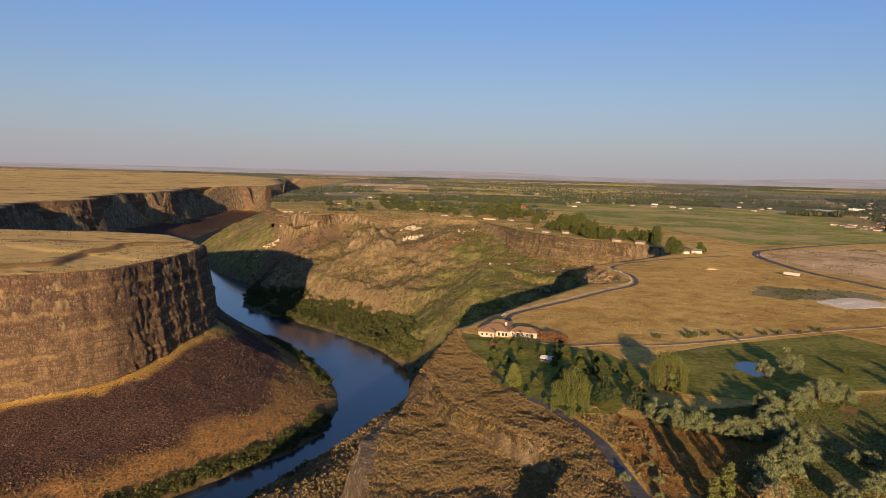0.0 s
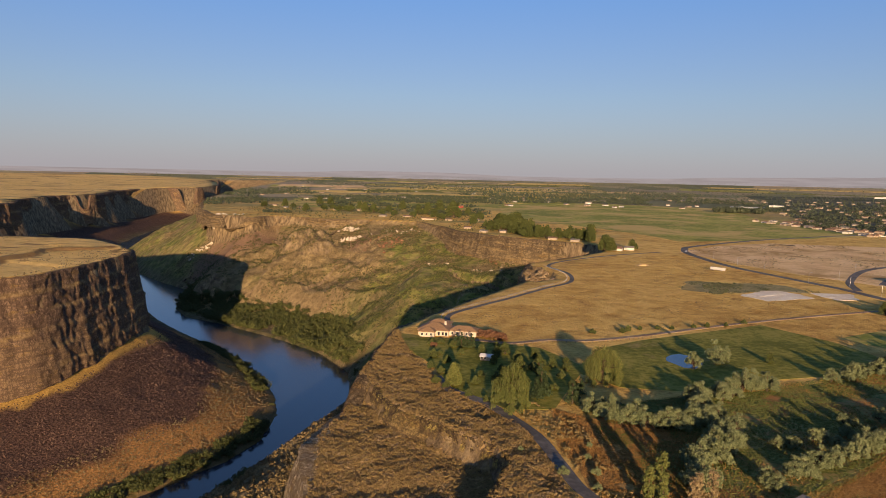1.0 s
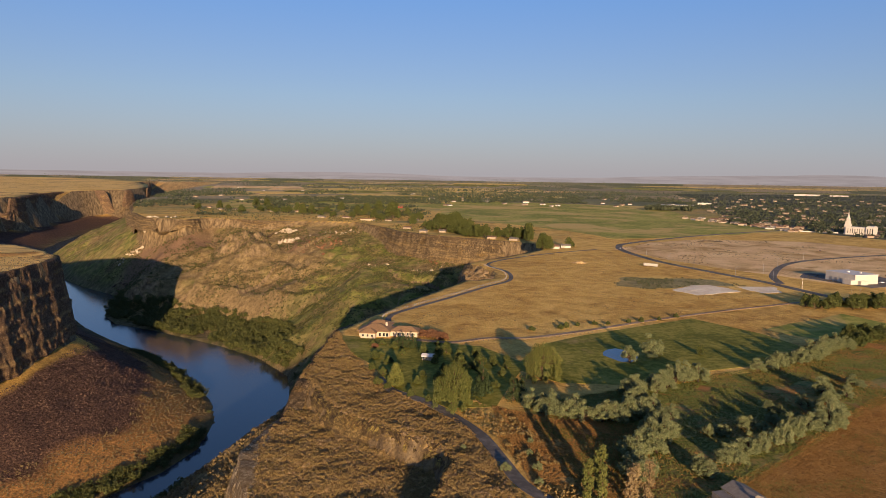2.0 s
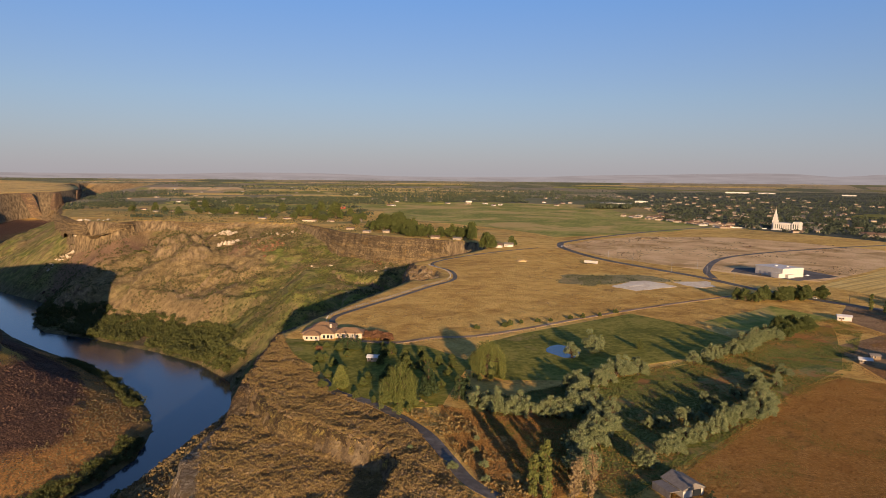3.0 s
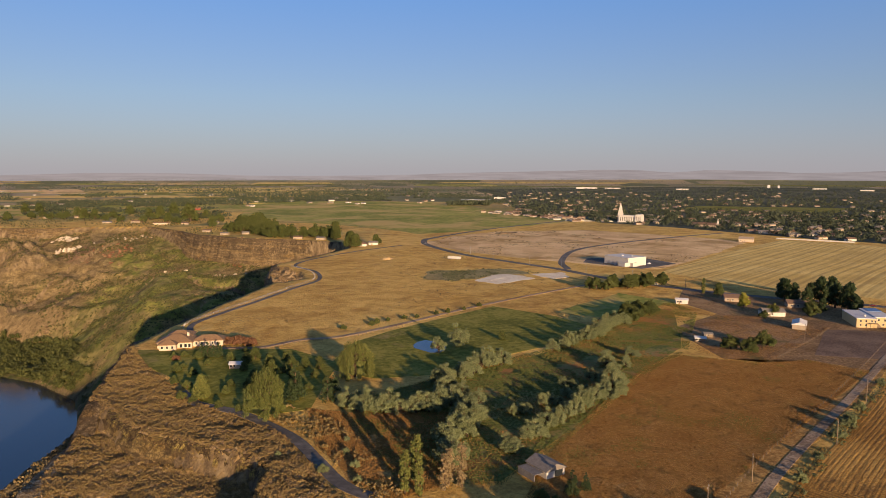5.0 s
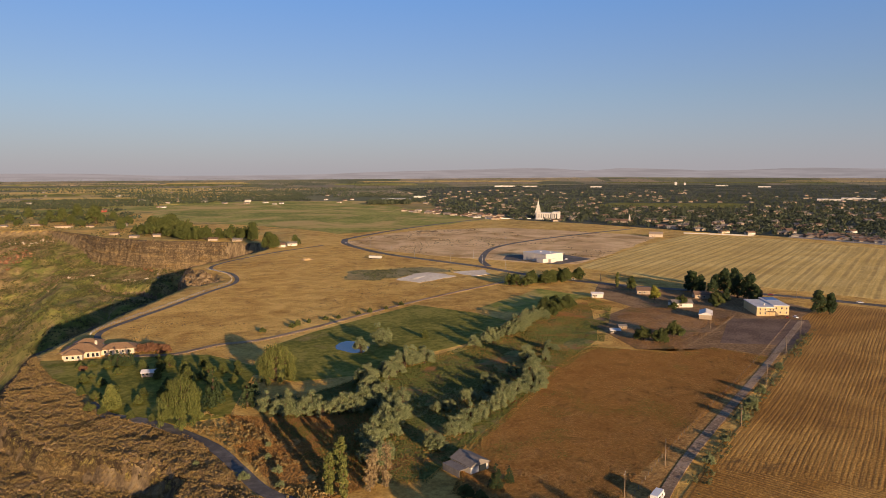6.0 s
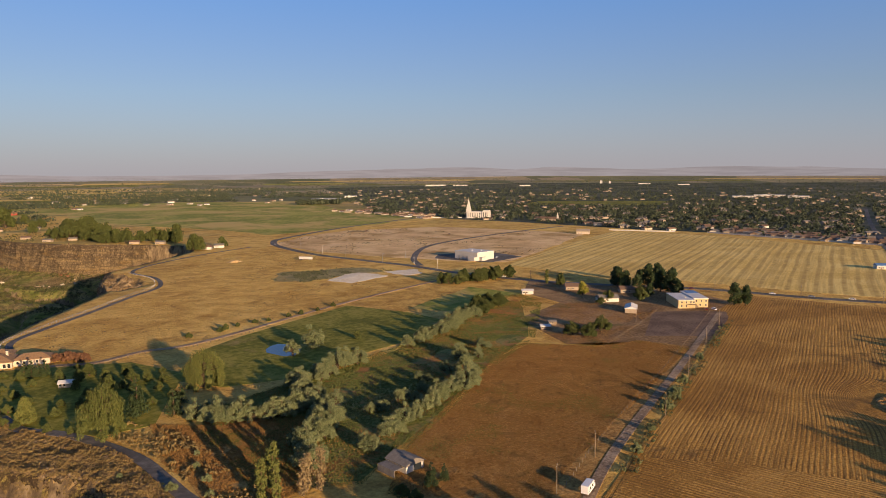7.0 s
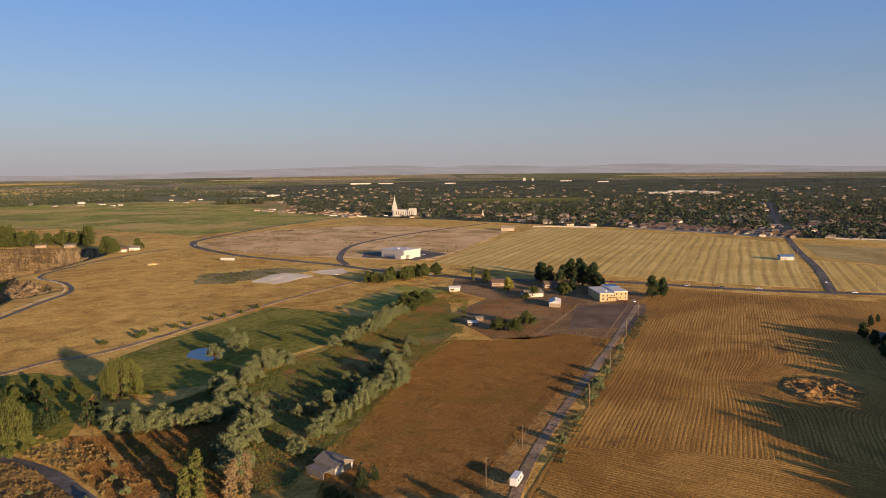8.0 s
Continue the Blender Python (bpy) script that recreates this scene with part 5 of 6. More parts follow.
RUST_FIELD = [(113, 171), (139, 196), (199, 236), (254, 270), (284, 279), (309, 248), (340, 238), (346, 210), (254, 177), (169, 147), (150, 136)]
tufts("dry_grass", in_fields(200000, 110, 350, 130, 285, RUST_FIELD, 9, -0.6, 2), 0.17, 0.22, 3, M_TUFT_RUST, "standing rust-brown grass and weeds")
M_TUFT_STRAW = foliage("straw_blades", (0.21, 0.118, 0.036), (0.25, 0.148, 0.047), (0.30, 0.185, 0.064))
tufts("dry_grass", in_fields(52000, 110, 350, 130, 285, RUST_FIELD, 7, 0.0, 21), 0.26, 0.3, 3, M_TUFT_STRAW, "clumps of straw-coloured grass in the rust-brown field")
tufts("dry_grass", in_fields(50000, 62, 140, 185, 290, [(74, 283), (96, 262), (130, 250), (110, 205), (92, 190), (72, 186), (66, 240)], 8, -0.5, 3), 0.18, 0.25, 3, M_TUFT_RUST, "standing rust-brown grass beside the lane")
WEED_FIELD = [(87, 280), (142, 298), (231, 323), (321, 384), (400, 400), (385, 360), (298, 284), (238, 255), (166, 211), (111, 182), (82, 200)]
tufts("weeds", in_fields(150000, 80, 400, 180, 400, WEED_FIELD, 18, -0.3, 4), 0.3, 0.32, 2, M_TUFT_GREEN, "rank green weeds between the olive trees", "weeds")
tufts("dry_grass", in_fields(70000, 80, 400, 180, 400, WEED_FIELD, 26, 0.15, 5), 0.28, 0.3, 2, M_TUFT_RUST, "patches of rust-brown grass among the weeds")
tufts("weeds", in_fields(50000, 110, 350, 130, 285, RUST_FIELD, 16, 0.3, 14), 0.26, 0.3, 2, M_TUFT_GREEN, "patches of olive-green weeds in the rust-brown grass", "weeds")
YARD_EDGE = [(300, 240), (350, 255), (425, 285), (415, 330), (392, 345), (400, 395), (380, 400), (330, 330), (300, 285)]
tufts("dry_grass", in_fields(24000, 290, 430, 235, 410, YARD_EDGE, 14, 0.0, 6), 0.28, 0.28, 2, M_TUFT_RUST, "rough brown grass round the farmyard")
M_LANEBRUSH = foliage("lane_brush", (0.06, 0.068, 0.028), (0.10, 0.105, 0.042), (0.15, 0.145, 0.062))
LOT = [(409, 903), (509, 993), (620, 1045), (787, 1006), (838, 878), (865, 768), (856, 711), (532, 549), (494, 593), (459, 674), (425, 757)]
pts = in_fields(5200, 400, 870, 540, 1050, LOT, 40, 0.12, 31)
blades("weeds", pts, gen.uniform(0.6, 2.0, len(pts)), 9, 0.26, M_DRYBRUSH, "dry brown weeds scattered on the dirt lot", "weeds")
pts = in_fields(9000, 60, 430, 400, 900, RIM_FIELD, 24, 0.16, 32)
blades("brush", pts, gen.uniform(0.4, 1.3, len(pts)), 9, 0.26, M_DRYBRUSH, "low dark brush scattered on the golden rim field", "brush")
PALE_WEEDS = [(274, 604), (290, 628), (312, 640), (354, 636), (390, 618), (396, 577), (361, 590), (314, 574), (289, 566)]
pts = in_fields(2600, 270, 400, 560, 645, PALE_WEEDS, 16, -0.1, 33)
blades("brush", pts, gen.uniform(0.5, 1.8, len(pts)), 9, 0.26, M_LANEBRUSH, "olive brush on the cleared ground", "brush")
# bushes along the farm lane and beyond the rim lane
LANE_EDGE = [(161, 126), (198, 143), (247, 163), (303, 185), (364, 209), (440, 240), (442, 234), (366, 203), (305, 179), (249, 157), (200, 137), (163, 120)]
pts = in_fields(15000, 150, 450, 110, 245, LANE_EDGE, 14, -0.08, 7)
blades("brush", pts, gen.uniform(0.4, 1.9, len(pts)) ** 1.1, 20, 0.18, M_LANEBRUSH, "olive-green bushes along the farm lane", "brush")
LANE_E = [(70, 190), (68, 206), (67, 228), (64, 251), (58, 275), (49, 296), (60, 300), (72, 282), (80, 262), (84, 235), (84, 205), (82, 190)]
pts = in_fields(2600, 45, 90, 185, 305, LANE_E, 9, -0.1, 8)
blades("brush", pts, gen.uniform(0.5, 1.8, len(pts)), 12, 0.26, M_SAGE, "sage and dry brush beside the rim lane", "brush")
# scrub round the rim houses
pts = scatter(5000, -350, 330, 1150, 2000, lambda i, x, y, z: i["top"] & ~i["in_n"] & (i["d_rim"] < 260), 60, -0.05, 12)
blades("brush", pts, gen.uniform(1.5, 4.0, len(pts)), 8, 0.28, M_SLOPEBRUSH, "olive scrub between the rim houses", "brush")


# ---- pale and red outcrops on the far slope ----
def outcrop(x, y, rx, ry, n, s0, s1, material, label):
    px, py = x + gen.normal(0, rx, n), y + gen.normal(0, ry, n)
    z = land(px, py)[0]
    boulders("outcrop", np.stack([px, py, z + 0.5], 1), gen.uniform(s0, s1, n), material, label)["category"] = "rocks"


M_CHALK = cover("pale_rock", (0.36, 0.29, 0.20), (0.50, 0.42, 0.31), (0.62, 0.54, 0.42), 0.3, 0.05)
M_REDROCK = cover("red_rock", (0.14, 0.07, 0.04), (0.22, 0.11, 0.06), (0.30, 0.17, 0.09), 0.3, 0.05)
outcrop(-66, 1440, 9, 5, 24, 7, 17, M_CHALK, "pale cream rock outcrop below the rim")
outcrop(-58, 1386, 11, 5, 22, 6, 15, M_CHALK, "pale cream rock outcrop on the slope")
outcrop(12, 1322, 16, 22, 60, 3, 9, M_REDROCK, "rust-red rock ribs on the slope")
outcrop(40, 1390, 20, 6, 18, 4, 9, M_CHALK, "pale broken rocks under the rim")
outcrop(103, 1157, 8, 8, 12, 4, 9, M_CHALK, "pale rock outcrop on the slope")
outcrop(157, 1062, 16, 6, 18, 4, 9, M_CHALK, "pale rock band under the palisade")
outcrop(186, 1112, 4, 10, 20, 3, 7, M_REDROCK, "rust-red rocks under the palisade")
outcrop(-372, 1556, 30, 10, 36, 5, 12, M_CHALK, "pale cream rock in the rim cliff")
outcrop(-94, 1108, 10, 8, 16, 4, 9, M_STONE_TAN, "tan rock outcrop above the river woods")
outcrop(-405, 1450, 22, 40, 40, 3, 9, M_STONE, "dark wet rocks in the river rapids")

# ---- buildings ----
def box(bm, x0, y0, z0, x1, y1, z1):
    vs = [bm.verts.new((x, y, z)) for z in (z0, z1) for x, y in ((x0, y0), (x1, y0), (x1, y1), (x0, y1))]
    for f in ((3, 2, 1, 0), (4, 5, 6, 7), (0, 1, 5, 4), (1, 2, 6, 5), (2, 3, 7, 6), (3, 0, 4, 7)):
        bm.faces.new([vs[i] for i in f])


def boxed(*dims, soft=0.0):
    bm = bmesh.new()
    for d in dims:
        box(bm, *d)
    if soft:
        bmesh.ops.bevel(bm, geom=bm.edges[:], offset=soft, segments=2, affect="EDGES", profile=0.6)
    return bm


def hip(bm, x0, y0, x1, y1, z, rise, over=0.6, inset=None, thick=0.25):
    """A hipped roof with eaves; inset 0 makes gables."""
    x0, y0, x1, y1 = x0 - over, y0 - over, x1 + over, y1 + over
    along_x = (x1 - x0) >= (y1 - y0)
    half = (min(x1 - x0, y1 - y0)) / 2
    ins = half if inset is None else inset
    if along_x:
        r0, r1 = (x0 + ins, (y0 + y1) / 2), (x1 - ins, (y0 + y1) / 2)
    else:
        r0, r1 = ((x0 + x1) / 2, y0 + ins), ((x0 + x1) / 2, y1 - ins)
    c = [bm.verts.new(p) for p in ((x0, y0, z), (x1, y0, z), (x1, y1, z), (x0, y1, z))]
    d = [bm.verts.new((v.co.x, v.co.y, z - thick)) for v in c]
    a, b = bm.verts.new((*r0, z + rise)), bm.verts.new((*r1, z + rise))
    if along_x:
        fs = [(c[0], c[1], b, a), (c[2], c[3], a, b), (c[1], c[2], b), (c[3], c[0], a)]
    else:
        fs = [(c[1], c[2], b, a), (c[3], c[0], a, b), (c[0], c[1], a), (c[2], c[3], b)]
    for f in fs:
        bm.faces.new(f)
    for i in range(4):
        bm.faces.new((c[(i + 1) % 4], c[i], d[i], d[(i + 1) % 4]))
    bm.faces.new((d[3], d[2], d[1], d[0]))


M_STUCCO = paint("cream_stucco", (0.50, 0.42, 0.32))
M_TILE = paint("terracotta_roof", (0.25, 0.155, 0.08), 0.8, 0.25, 1.5)
M_WHITEWALL = paint("white_wall", (0.55, 0.52, 0.47), 0.6, 0.05)
M_YELLOW = paint("yellow_wall", (0.50, 0.385, 0.20), 0.7, 0.06)
M_METAL = paint("pale_metal_roof", (0.62, 0.60, 0.58), 0.75, 0.08, 0.4)
M_BLUEROOF = paint("blue_metal_roof", (0.10, 0.20, 0.40), 0.45, 0.1, 0.4)
M_DARKROOF = paint("grey_shingles", (0.19, 0.17, 0.15), 0.85, 0.2, 1.0)
M_BROWNROOF = paint("brown_shingles", (0.17, 0.11, 0.075), 0.85, 0.2, 1.0)
M_TANWALL = paint("tan_siding", (0.34, 0.275, 0.20), 0.75, 0.08)
M_REDWALL = paint("red_barn_wall", (0.35, 0.07, 0.045), 0.75, 0.1)
M_WOOD = paint("weathered_wood", (0.20, 0.15, 0.10), 0.85, 0.2, 2.0)
M_STEEL = paint("galvanised_steel", (0.45, 0.45, 0.45), 0.4, 0.08, 1.0, 0.8)
M_RUBBER = paint("tyre_rubber", (0.02, 0.02, 0.02), 0.9, 0.1)
M_GLASS, _nt, _b = mat("window_glass", 0.08, 0.0, 0.5)
_b.inputs["Base Color"].default_value = (0.02, 0.025, 0.03, 1)


def window(parent, x, y, z, w, h, axis, out):
    """A framed pane on a wall: axis is the wall's run ("x" or "y"), out the sign of its outer side."""
    def slab(a, b, lo, hi, d0, d1):
        d0, d1 = sorted((d0 * out, d1 * out))
        return (x + a, y + d0, z + lo, x + b, y + d1, z + hi) if axis == "x" else (x + d0, y + a, z + lo, x + d1, y + b, z + hi)
    t = 0.12
    fr = boxed(slab(-w / 2, w / 2, 0, t, 0.0, 0.10), slab(-w / 2, w / 2, h - t, h, 0.0, 0.10), slab(-w / 2, -w / 2 + t, t, h - t, 0.0, 0.10), slab(w / 2 - t, w / 2, t, h - t, 0.0, 0.10))
    pane = part("window", boxed(slab(-w / 2 + t, w / 2 - t, t, h - t, 0.0, 0.04)), M_GLASS, parent, "dark glass window")
    part("window_frame", fr, M_WHITEWALL, pane)
    return pane


def placed(root, x, y, heading, z=0.0, size=(1, 1, 1)):
    X, Y, Z = squash(x, y, z)
    k = float(np.hypot(X, Y) / max(1, math.hypot(x, y)))
    root.matrix_basis = Matrix.LocRotScale((float(X), float(Y), float(Z)), Euler((0, 0, radians(heading))), [k * v for v in size])
    return root


# the villa on the rim
villa = tagged(new("villa"), "cream stucco villa with terracotta hipped roofs on the rim", "house")
part("wall", boxed((0, 0, -0.5, 19, 14, 3.6), (19, 3, -0.5, 36, 12, 3.4), (2, -5, -0.5, 11, 0, 3.4)), M_STUCCO, villa)
bm = bmesh.new()
hip(bm, 0, 0, 19, 14, 3.6, 3.2, 1.0)
part("roof", bm, M_TILE, villa, "terracotta hipped roof")
bm = bmesh.new()
hip(bm, 19, 3, 36, 12, 3.45, 2.4, 0.9)
part("roof", bm, M_TILE, villa, "terracotta hipped roof of the wing")
bm = bmesh.new()
hip(bm, 2, -5, 11, 1.5, 3.5, 2.0, 0.9)
part("roof", bm, M_TILE, villa, "terracotta hipped roof of the front bay")
bm = bmesh.new()
hip(bm, 3, 12, 17, 22, 4.6, 2.6, 0.9)
part("roof", bm, M_TILE, villa, "terracotta hipped roof of the rear part")
part("wall", boxed((3, 14, -0.5, 17, 22, 4.6)), M_STUCCO, villa)
for x in (3.6, 6.4, 9.2):
    window(villa, x, -5, 1.0, 1.4, 1.6, "x", -1)
for x in (13, 15.5, 17.6):
    window(villa, x, 0, 0.3, 1.6, 2.3, "x", -1)
for x in (21, 24, 27, 30, 33):
    window(villa, x, 3, 0.9, 1.3, 1.7, "x", -1)
for y in (3, 7, 11):
    window(villa, 0, y, 0.9, 1.4, 1.6, "y", -1)
part("chimney", boxed((15, 8, 5, 16.2, 9.2, 7.6)), M_STUCCO, villa)
placed(villa, 23.5, 419, -16.5, height_at(40, 416))

# white temple with a spire, at the edge of the town
temple = tagged(new("temple"), "white stone temple with a tall stepped spire", "church")
part("base", boxed((-3, -3, -1, 51, 25, 1.2)), M_WHITEWALL, temple)
part("nave", boxed((0, 0, 1.2, 34, 22, 13.5), (1, 1, 13.5, 33, 21, 14.6)), M_WHITEWALL, temple)
part("hall", boxed((34, -1.5, 1.2, 48, 23.5, 15.5), (35.5, 0, 15.5, 46.5, 22, 17.2)), M_WHITEWALL, temple)
part("tower", boxed((-4, 6, 1.2, 6, 16, 19), (-3, 7, 19, 5, 15, 25), (-1.8, 8.2, 25, 3.8, 13.8, 31)), M_WHITEWALL, temple, "stepped white tower")
bm = bmesh.new()
bmesh.ops.create_cone(bm, cap_ends=True, segments=8, radius1=2.4, radius2=0.15, depth=12, matrix=Matrix.Translation((1, 11, 37)))
part("spire", bm, M_WHITEWALL, temple)
part("finial", boxed((0.7, 10.7, 42.5, 1.3, 11.3, 46)), M_YELLOW, temple, "gilded finial")
for i in range(8):
    window(temple, 4 + i * 3.9, 0, 3.0, 1.3, 8.5, "x", -1)
for x in (37, 41, 45):
    window(temple, x, -1.5, 3.0, 1.6, 10, "x", -1)
placed(temple, 986, 1148, -54)

# small chapel at the edge of the town
chapel = tagged(new("chapel"), "small tan brick chapel with a white steeple", "church")
part("wall", boxed((0, 0, -0.6, 34, 13, 4.2)), M_TANWALL, chapel)
bm = bmesh.new()
hip(bm, 0, 0, 34, 13, 4.2, 4.0, 0.6, 0.0)
part("roof", bm, M_BROWNROOF, chapel)
part("porch", boxed((34, 3, -0.6, 39, 10, 5.0), (34.6, 3.6, 5.0, 38.4, 9.4, 6.4)), M_STUCCO, chapel, "cream entrance porch")
part("tower", boxed((34.8, 5, 6.4, 37.8, 8, 10.5)), M_WHITEWALL, chapel)
bm = bmesh.new()
bmesh.ops.create_cone(bm, cap_ends=True, segments=8, radius1=1.4, radius2=0.08, depth=8, matrix=Matrix.Translation((36.3, 6.5, 14.5)))
part("steeple", bm, M_WHITEWALL, chapel)
for i in range(6):
    window(chapel, 4 + i * 5, 0, 1.0, 1.3, 2.2, "x", -1)
placed(chapel, 1042, 983, -60)

# warehouse by the highway
ware = tagged(new("warehouse"), "large white metal warehouse with a flat grey roof", "warehouse")
part("wall", boxed((0, 0, -0.5, 44, 34, 9.2)), M_WHITEWALL, ware)
part("roof", boxed((-0.4, -0.4, 9.2, 44.4, 34.4, 9.6), (18, 12, 9.6, 21, 15, 10.6), (30, 20, 9.6, 32, 22, 10.5)), M_METAL, ware, "pale flat metal roof")
part("annex", boxed((32, -6, -0.5, 44, 0, 4.4), (44, 4, -0.5, 49, 14, 4.0)), M_WHITEWALL, ware)
for x in (6, 14, 22):
    part("roller_door", boxed((x, -0.12, 0, x + 4, 0.06, 4.2)), M_STEEL, ware, "grey roller door")
for i in range(11):
    part("rib", boxed((i * 4.2 + 0.8, -0.08, 0, i * 4.2 + 1.0, 0.0, 9.1)), M_WHITEWALL, ware)
placed(ware, 509.4, 615.3, -85, 0, (0.82, 0.82, 1))
sheet("parking_lot", [(490, 630), (515, 560), (580, 575), (585, 640), (520, 660)], 0.35, M_ASPHALT, "dark asphalt lot round the warehouse", "car park", 2)

# yellow building with the gravel yard
shop = tagged(new("farm_shop"), "two-storey yellow building with white and blue flat roofs", "building")
part("wall", boxed((0, 0, -0.5, 15, 36, 5.6), (15, 5, -0.5, 28, 44, 6.0)), M_YELLOW, shop)
part("roof", boxed((-0.3, -0.3, 5.6, 15.0, 36.3, 6.0)), M_METAL, shop, "white metal roof")
part("roof", boxed((15.0, 4.7, 6.0, 28.3, 44.3, 6.4)), M_METAL, shop, "white metal roof of the wing")
part("roof_band", boxed((18, 30, 6.4, 28.2, 44.2, 6.65)), M_BLUEROOF, shop, "blue metal roof edge")
part("porch", boxed((9, -3, 2.9, 15, 0, 3.2), (9.2, -2.8, -0.5, 9.5, -2.5, 2.9), (14.4, -2.8, -0.5, 14.7, -2.5, 2.9)), M_WOOD, shop, "wooden porch on posts")
part("stair", boxed(*[(15 + i * 0.5, 1.5, -0.5, 15.5 + i * 0.5, 4.2, 3.6 - i * 0.45) for i in range(8)]), M_WOOD, shop, "outside stair")
part("vent", boxed((8, 8, 6.0, 9.2, 9.2, 7.0)), M_STEEL, shop)
for x, z in ((3, 1), (7, 1), (3, 3.5), (7, 3.5), (11, 3.5), (13.5, 3.5)):
    window(shop, x, 0, z, 1.4, 1.5, "x", -1)
for x, z in ((17.5, 3.7), (22, 3.7), (26, 3.7), (21, 1), (26, 1)):
    window(shop, x, 5, z, 1.5, 1.5, "x", -1)
placed(shop, 442.5, 278.4, -40, 0, (0.82, 0.82, 1.08))


def gable_house(name, label, w, d, h, rise, wall, roof, category="house", windows=True, wing=False, inset=0.0):
    root = tagged(new(name), label, category)
    bm = boxed((0, 0, -0.6, w, d, h))
    if not inset:
        for x in (0.0, w):
            a, b, c = bm.verts.new((x, 0, h)), bm.verts.new((x, d, h)), bm.verts.new((x, d / 2, h + rise * 0.95))
            bm.faces.new((a, b, c))
    if wing:
        box(bm, w * 0.55, -d * 0.45, -0.6, w * 0.95, 0, h - 0.2)
    part("wall", bm, wall, root)
    bm = bmesh.new()
    hip(bm, 0, 0, w, d, h, rise, 0.5, inset)
    if wing:
        hip(bm, w * 0.55, -d * 0.45, w * 0.95, d * 0.4, h - 0.1, rise * 0.8, 0.4, inset)
    part("roof", bm, roof, root)
    if windows:
        for fx in (0.15, 0.4):
            window(root, w * fx, 0, 0.9, 1.5, 1.4, "x", -1)
        window(root, w, d / 2, 0.9, 1.4, 1.4, "y", 1)
        part("door", boxed((w * 0.28 - 0.5, -0.06, 0, w * 0.28 + 0.5, 0.02, 2.1)), M_WOOD, root)
    return root


# shed in front, farm buildings
shed = gable_house("shed", "grey-roofed shed with an open white gable end", 10, 8, 2.9, 1.9, M_WHITEWALL, M_DARKROOF, "shed", windows=False)
# dark glass slab on the gable wall stands in for the opening's inner shade
part("doorway", boxed((9.95, 3.6, 0, 10.06, 7.0, 2.7)), M_GLASS, shed, "dark slab painted as the shade of an open doorway")
part("lean_to", boxed((0.6, -4.5, 2.2, 9.2, -0.4, 2.4), (0.6, -4.5, -0.5, 9.2, -4.3, 2.2)), M_DARKROOF, shed, "low lean-to roof")
placed(shed, 125.5, 189, -84)
for x, y, hd, args in ((398, 394, -40, ("outbuilding", "small white outbuilding in the farmyard", 9, 7, 3, 1.2, M_WHITEWALL, M_METAL)),
                       (404, 287, 35, ("outbuilding", "long grey metal-roofed barn beside the yard", 16, 8, 3.4, 1.6, M_TANWALL, M_METAL)),
                       (440, 384, -40, ("farmhouse", "low brown farmhouse among trees", 15, 10, 3.2, 2.2, M_TANWALL, M_BROWNROOF)),
                       (418, 330, -30, ("farmhouse", "pale farmhouse with a grey roof", 15, 10, 3.2, 2.2, M_WHITEWALL, M_DARKROOF)),
                       (463, 345, -40, ("farmhouse", "brown-roofed farmhouse under the pines", 18, 10, 3.2, 2.4, M_TANWALL, M_BROWNROOF)),
                       (316, 296, -40, ("outbuilding", "small weathered hut among bushes", 6, 5, 2.4, 1.0, M_WOOD, M_METAL)),
                       (54, 359, -20, ("outbuilding", "small pale garden hut under the trees", 6, 5, 2.4, 1.0, M_TANWALL, M_METAL)),
                       (330, 302, -30, ("outbuilding", "small weathered hut among bushes", 5, 4, 2.2, 0.9, M_WOOD, M_DARKROOF)),
                       (440, 96, -60, ("farmhouse", "grey-roofed farmhouse behind the pines", 16, 10, 3.3, 2.4, M_TANWALL, M_DARKROOF)),
                       (770, 262, -50, ("barn", "small barn with a blue metal roof", 14, 9, 4, 1.8, M_WHITEWALL, M_BLUEROOF)),
                       (858, 728, -55, ("farmhouse", "cream house with a tan roof by the field", 20, 13, 4.5, 3.4, M_STUCCO, M_TANWALL)),
                       (314, 914, -30, ("farmhouse", "white house at the bend of the rim", 15, 9, 3.6, 2.6, M_WHITEWALL, M_BROWNROOF)),
                       (336, 921, -20, ("farmhouse", "white house at the bend of the rim", 13, 9, 3.4, 2.4, M_WHITEWALL, M_DARKROOF))):
    placed(gable_house(*args), x, y, hd)
for i, (x, y) in enumerate(((-312, 1983), (-265, 1868), (-223, 1866), (-126, 1799), (-64, 1796), (-6, 1568), (48, 1563), (85, 1490), (136, 1462), (191, 1468), (151, 1256), (170, 1182), (215, 1230), (205, 1180), (262, 1060), (290, 1030))):
    w = (16, 14, 20, 13, 15, 18, 20, 34, 15, 20, 15, 14, 14, 13, 15, 14)[i]
    g = gable_house("rim_house", ("low pale tan house with a brown roof on the canyon rim", "low tan house with a grey roof on the canyon rim", "low red-roofed house on the canyon rim")[(0, 1, 0, 0, 0, 1, 0, 2, 0, 0, 1, 0, 1, 0, 1, 1)[i]],
                    w, 11, 4.2, 2.6, M_TANWALL if i != 7 else M_STUCCO, (M_BROWNROOF, M_DARKROOF)[i % 2] if i != 7 else M_TILE)
    g["group"] = "houses along the canyon rim"
    placed(g, x, y, -10 - 7 * (i % 4), 0, (0.9, 0.9, 0.72))

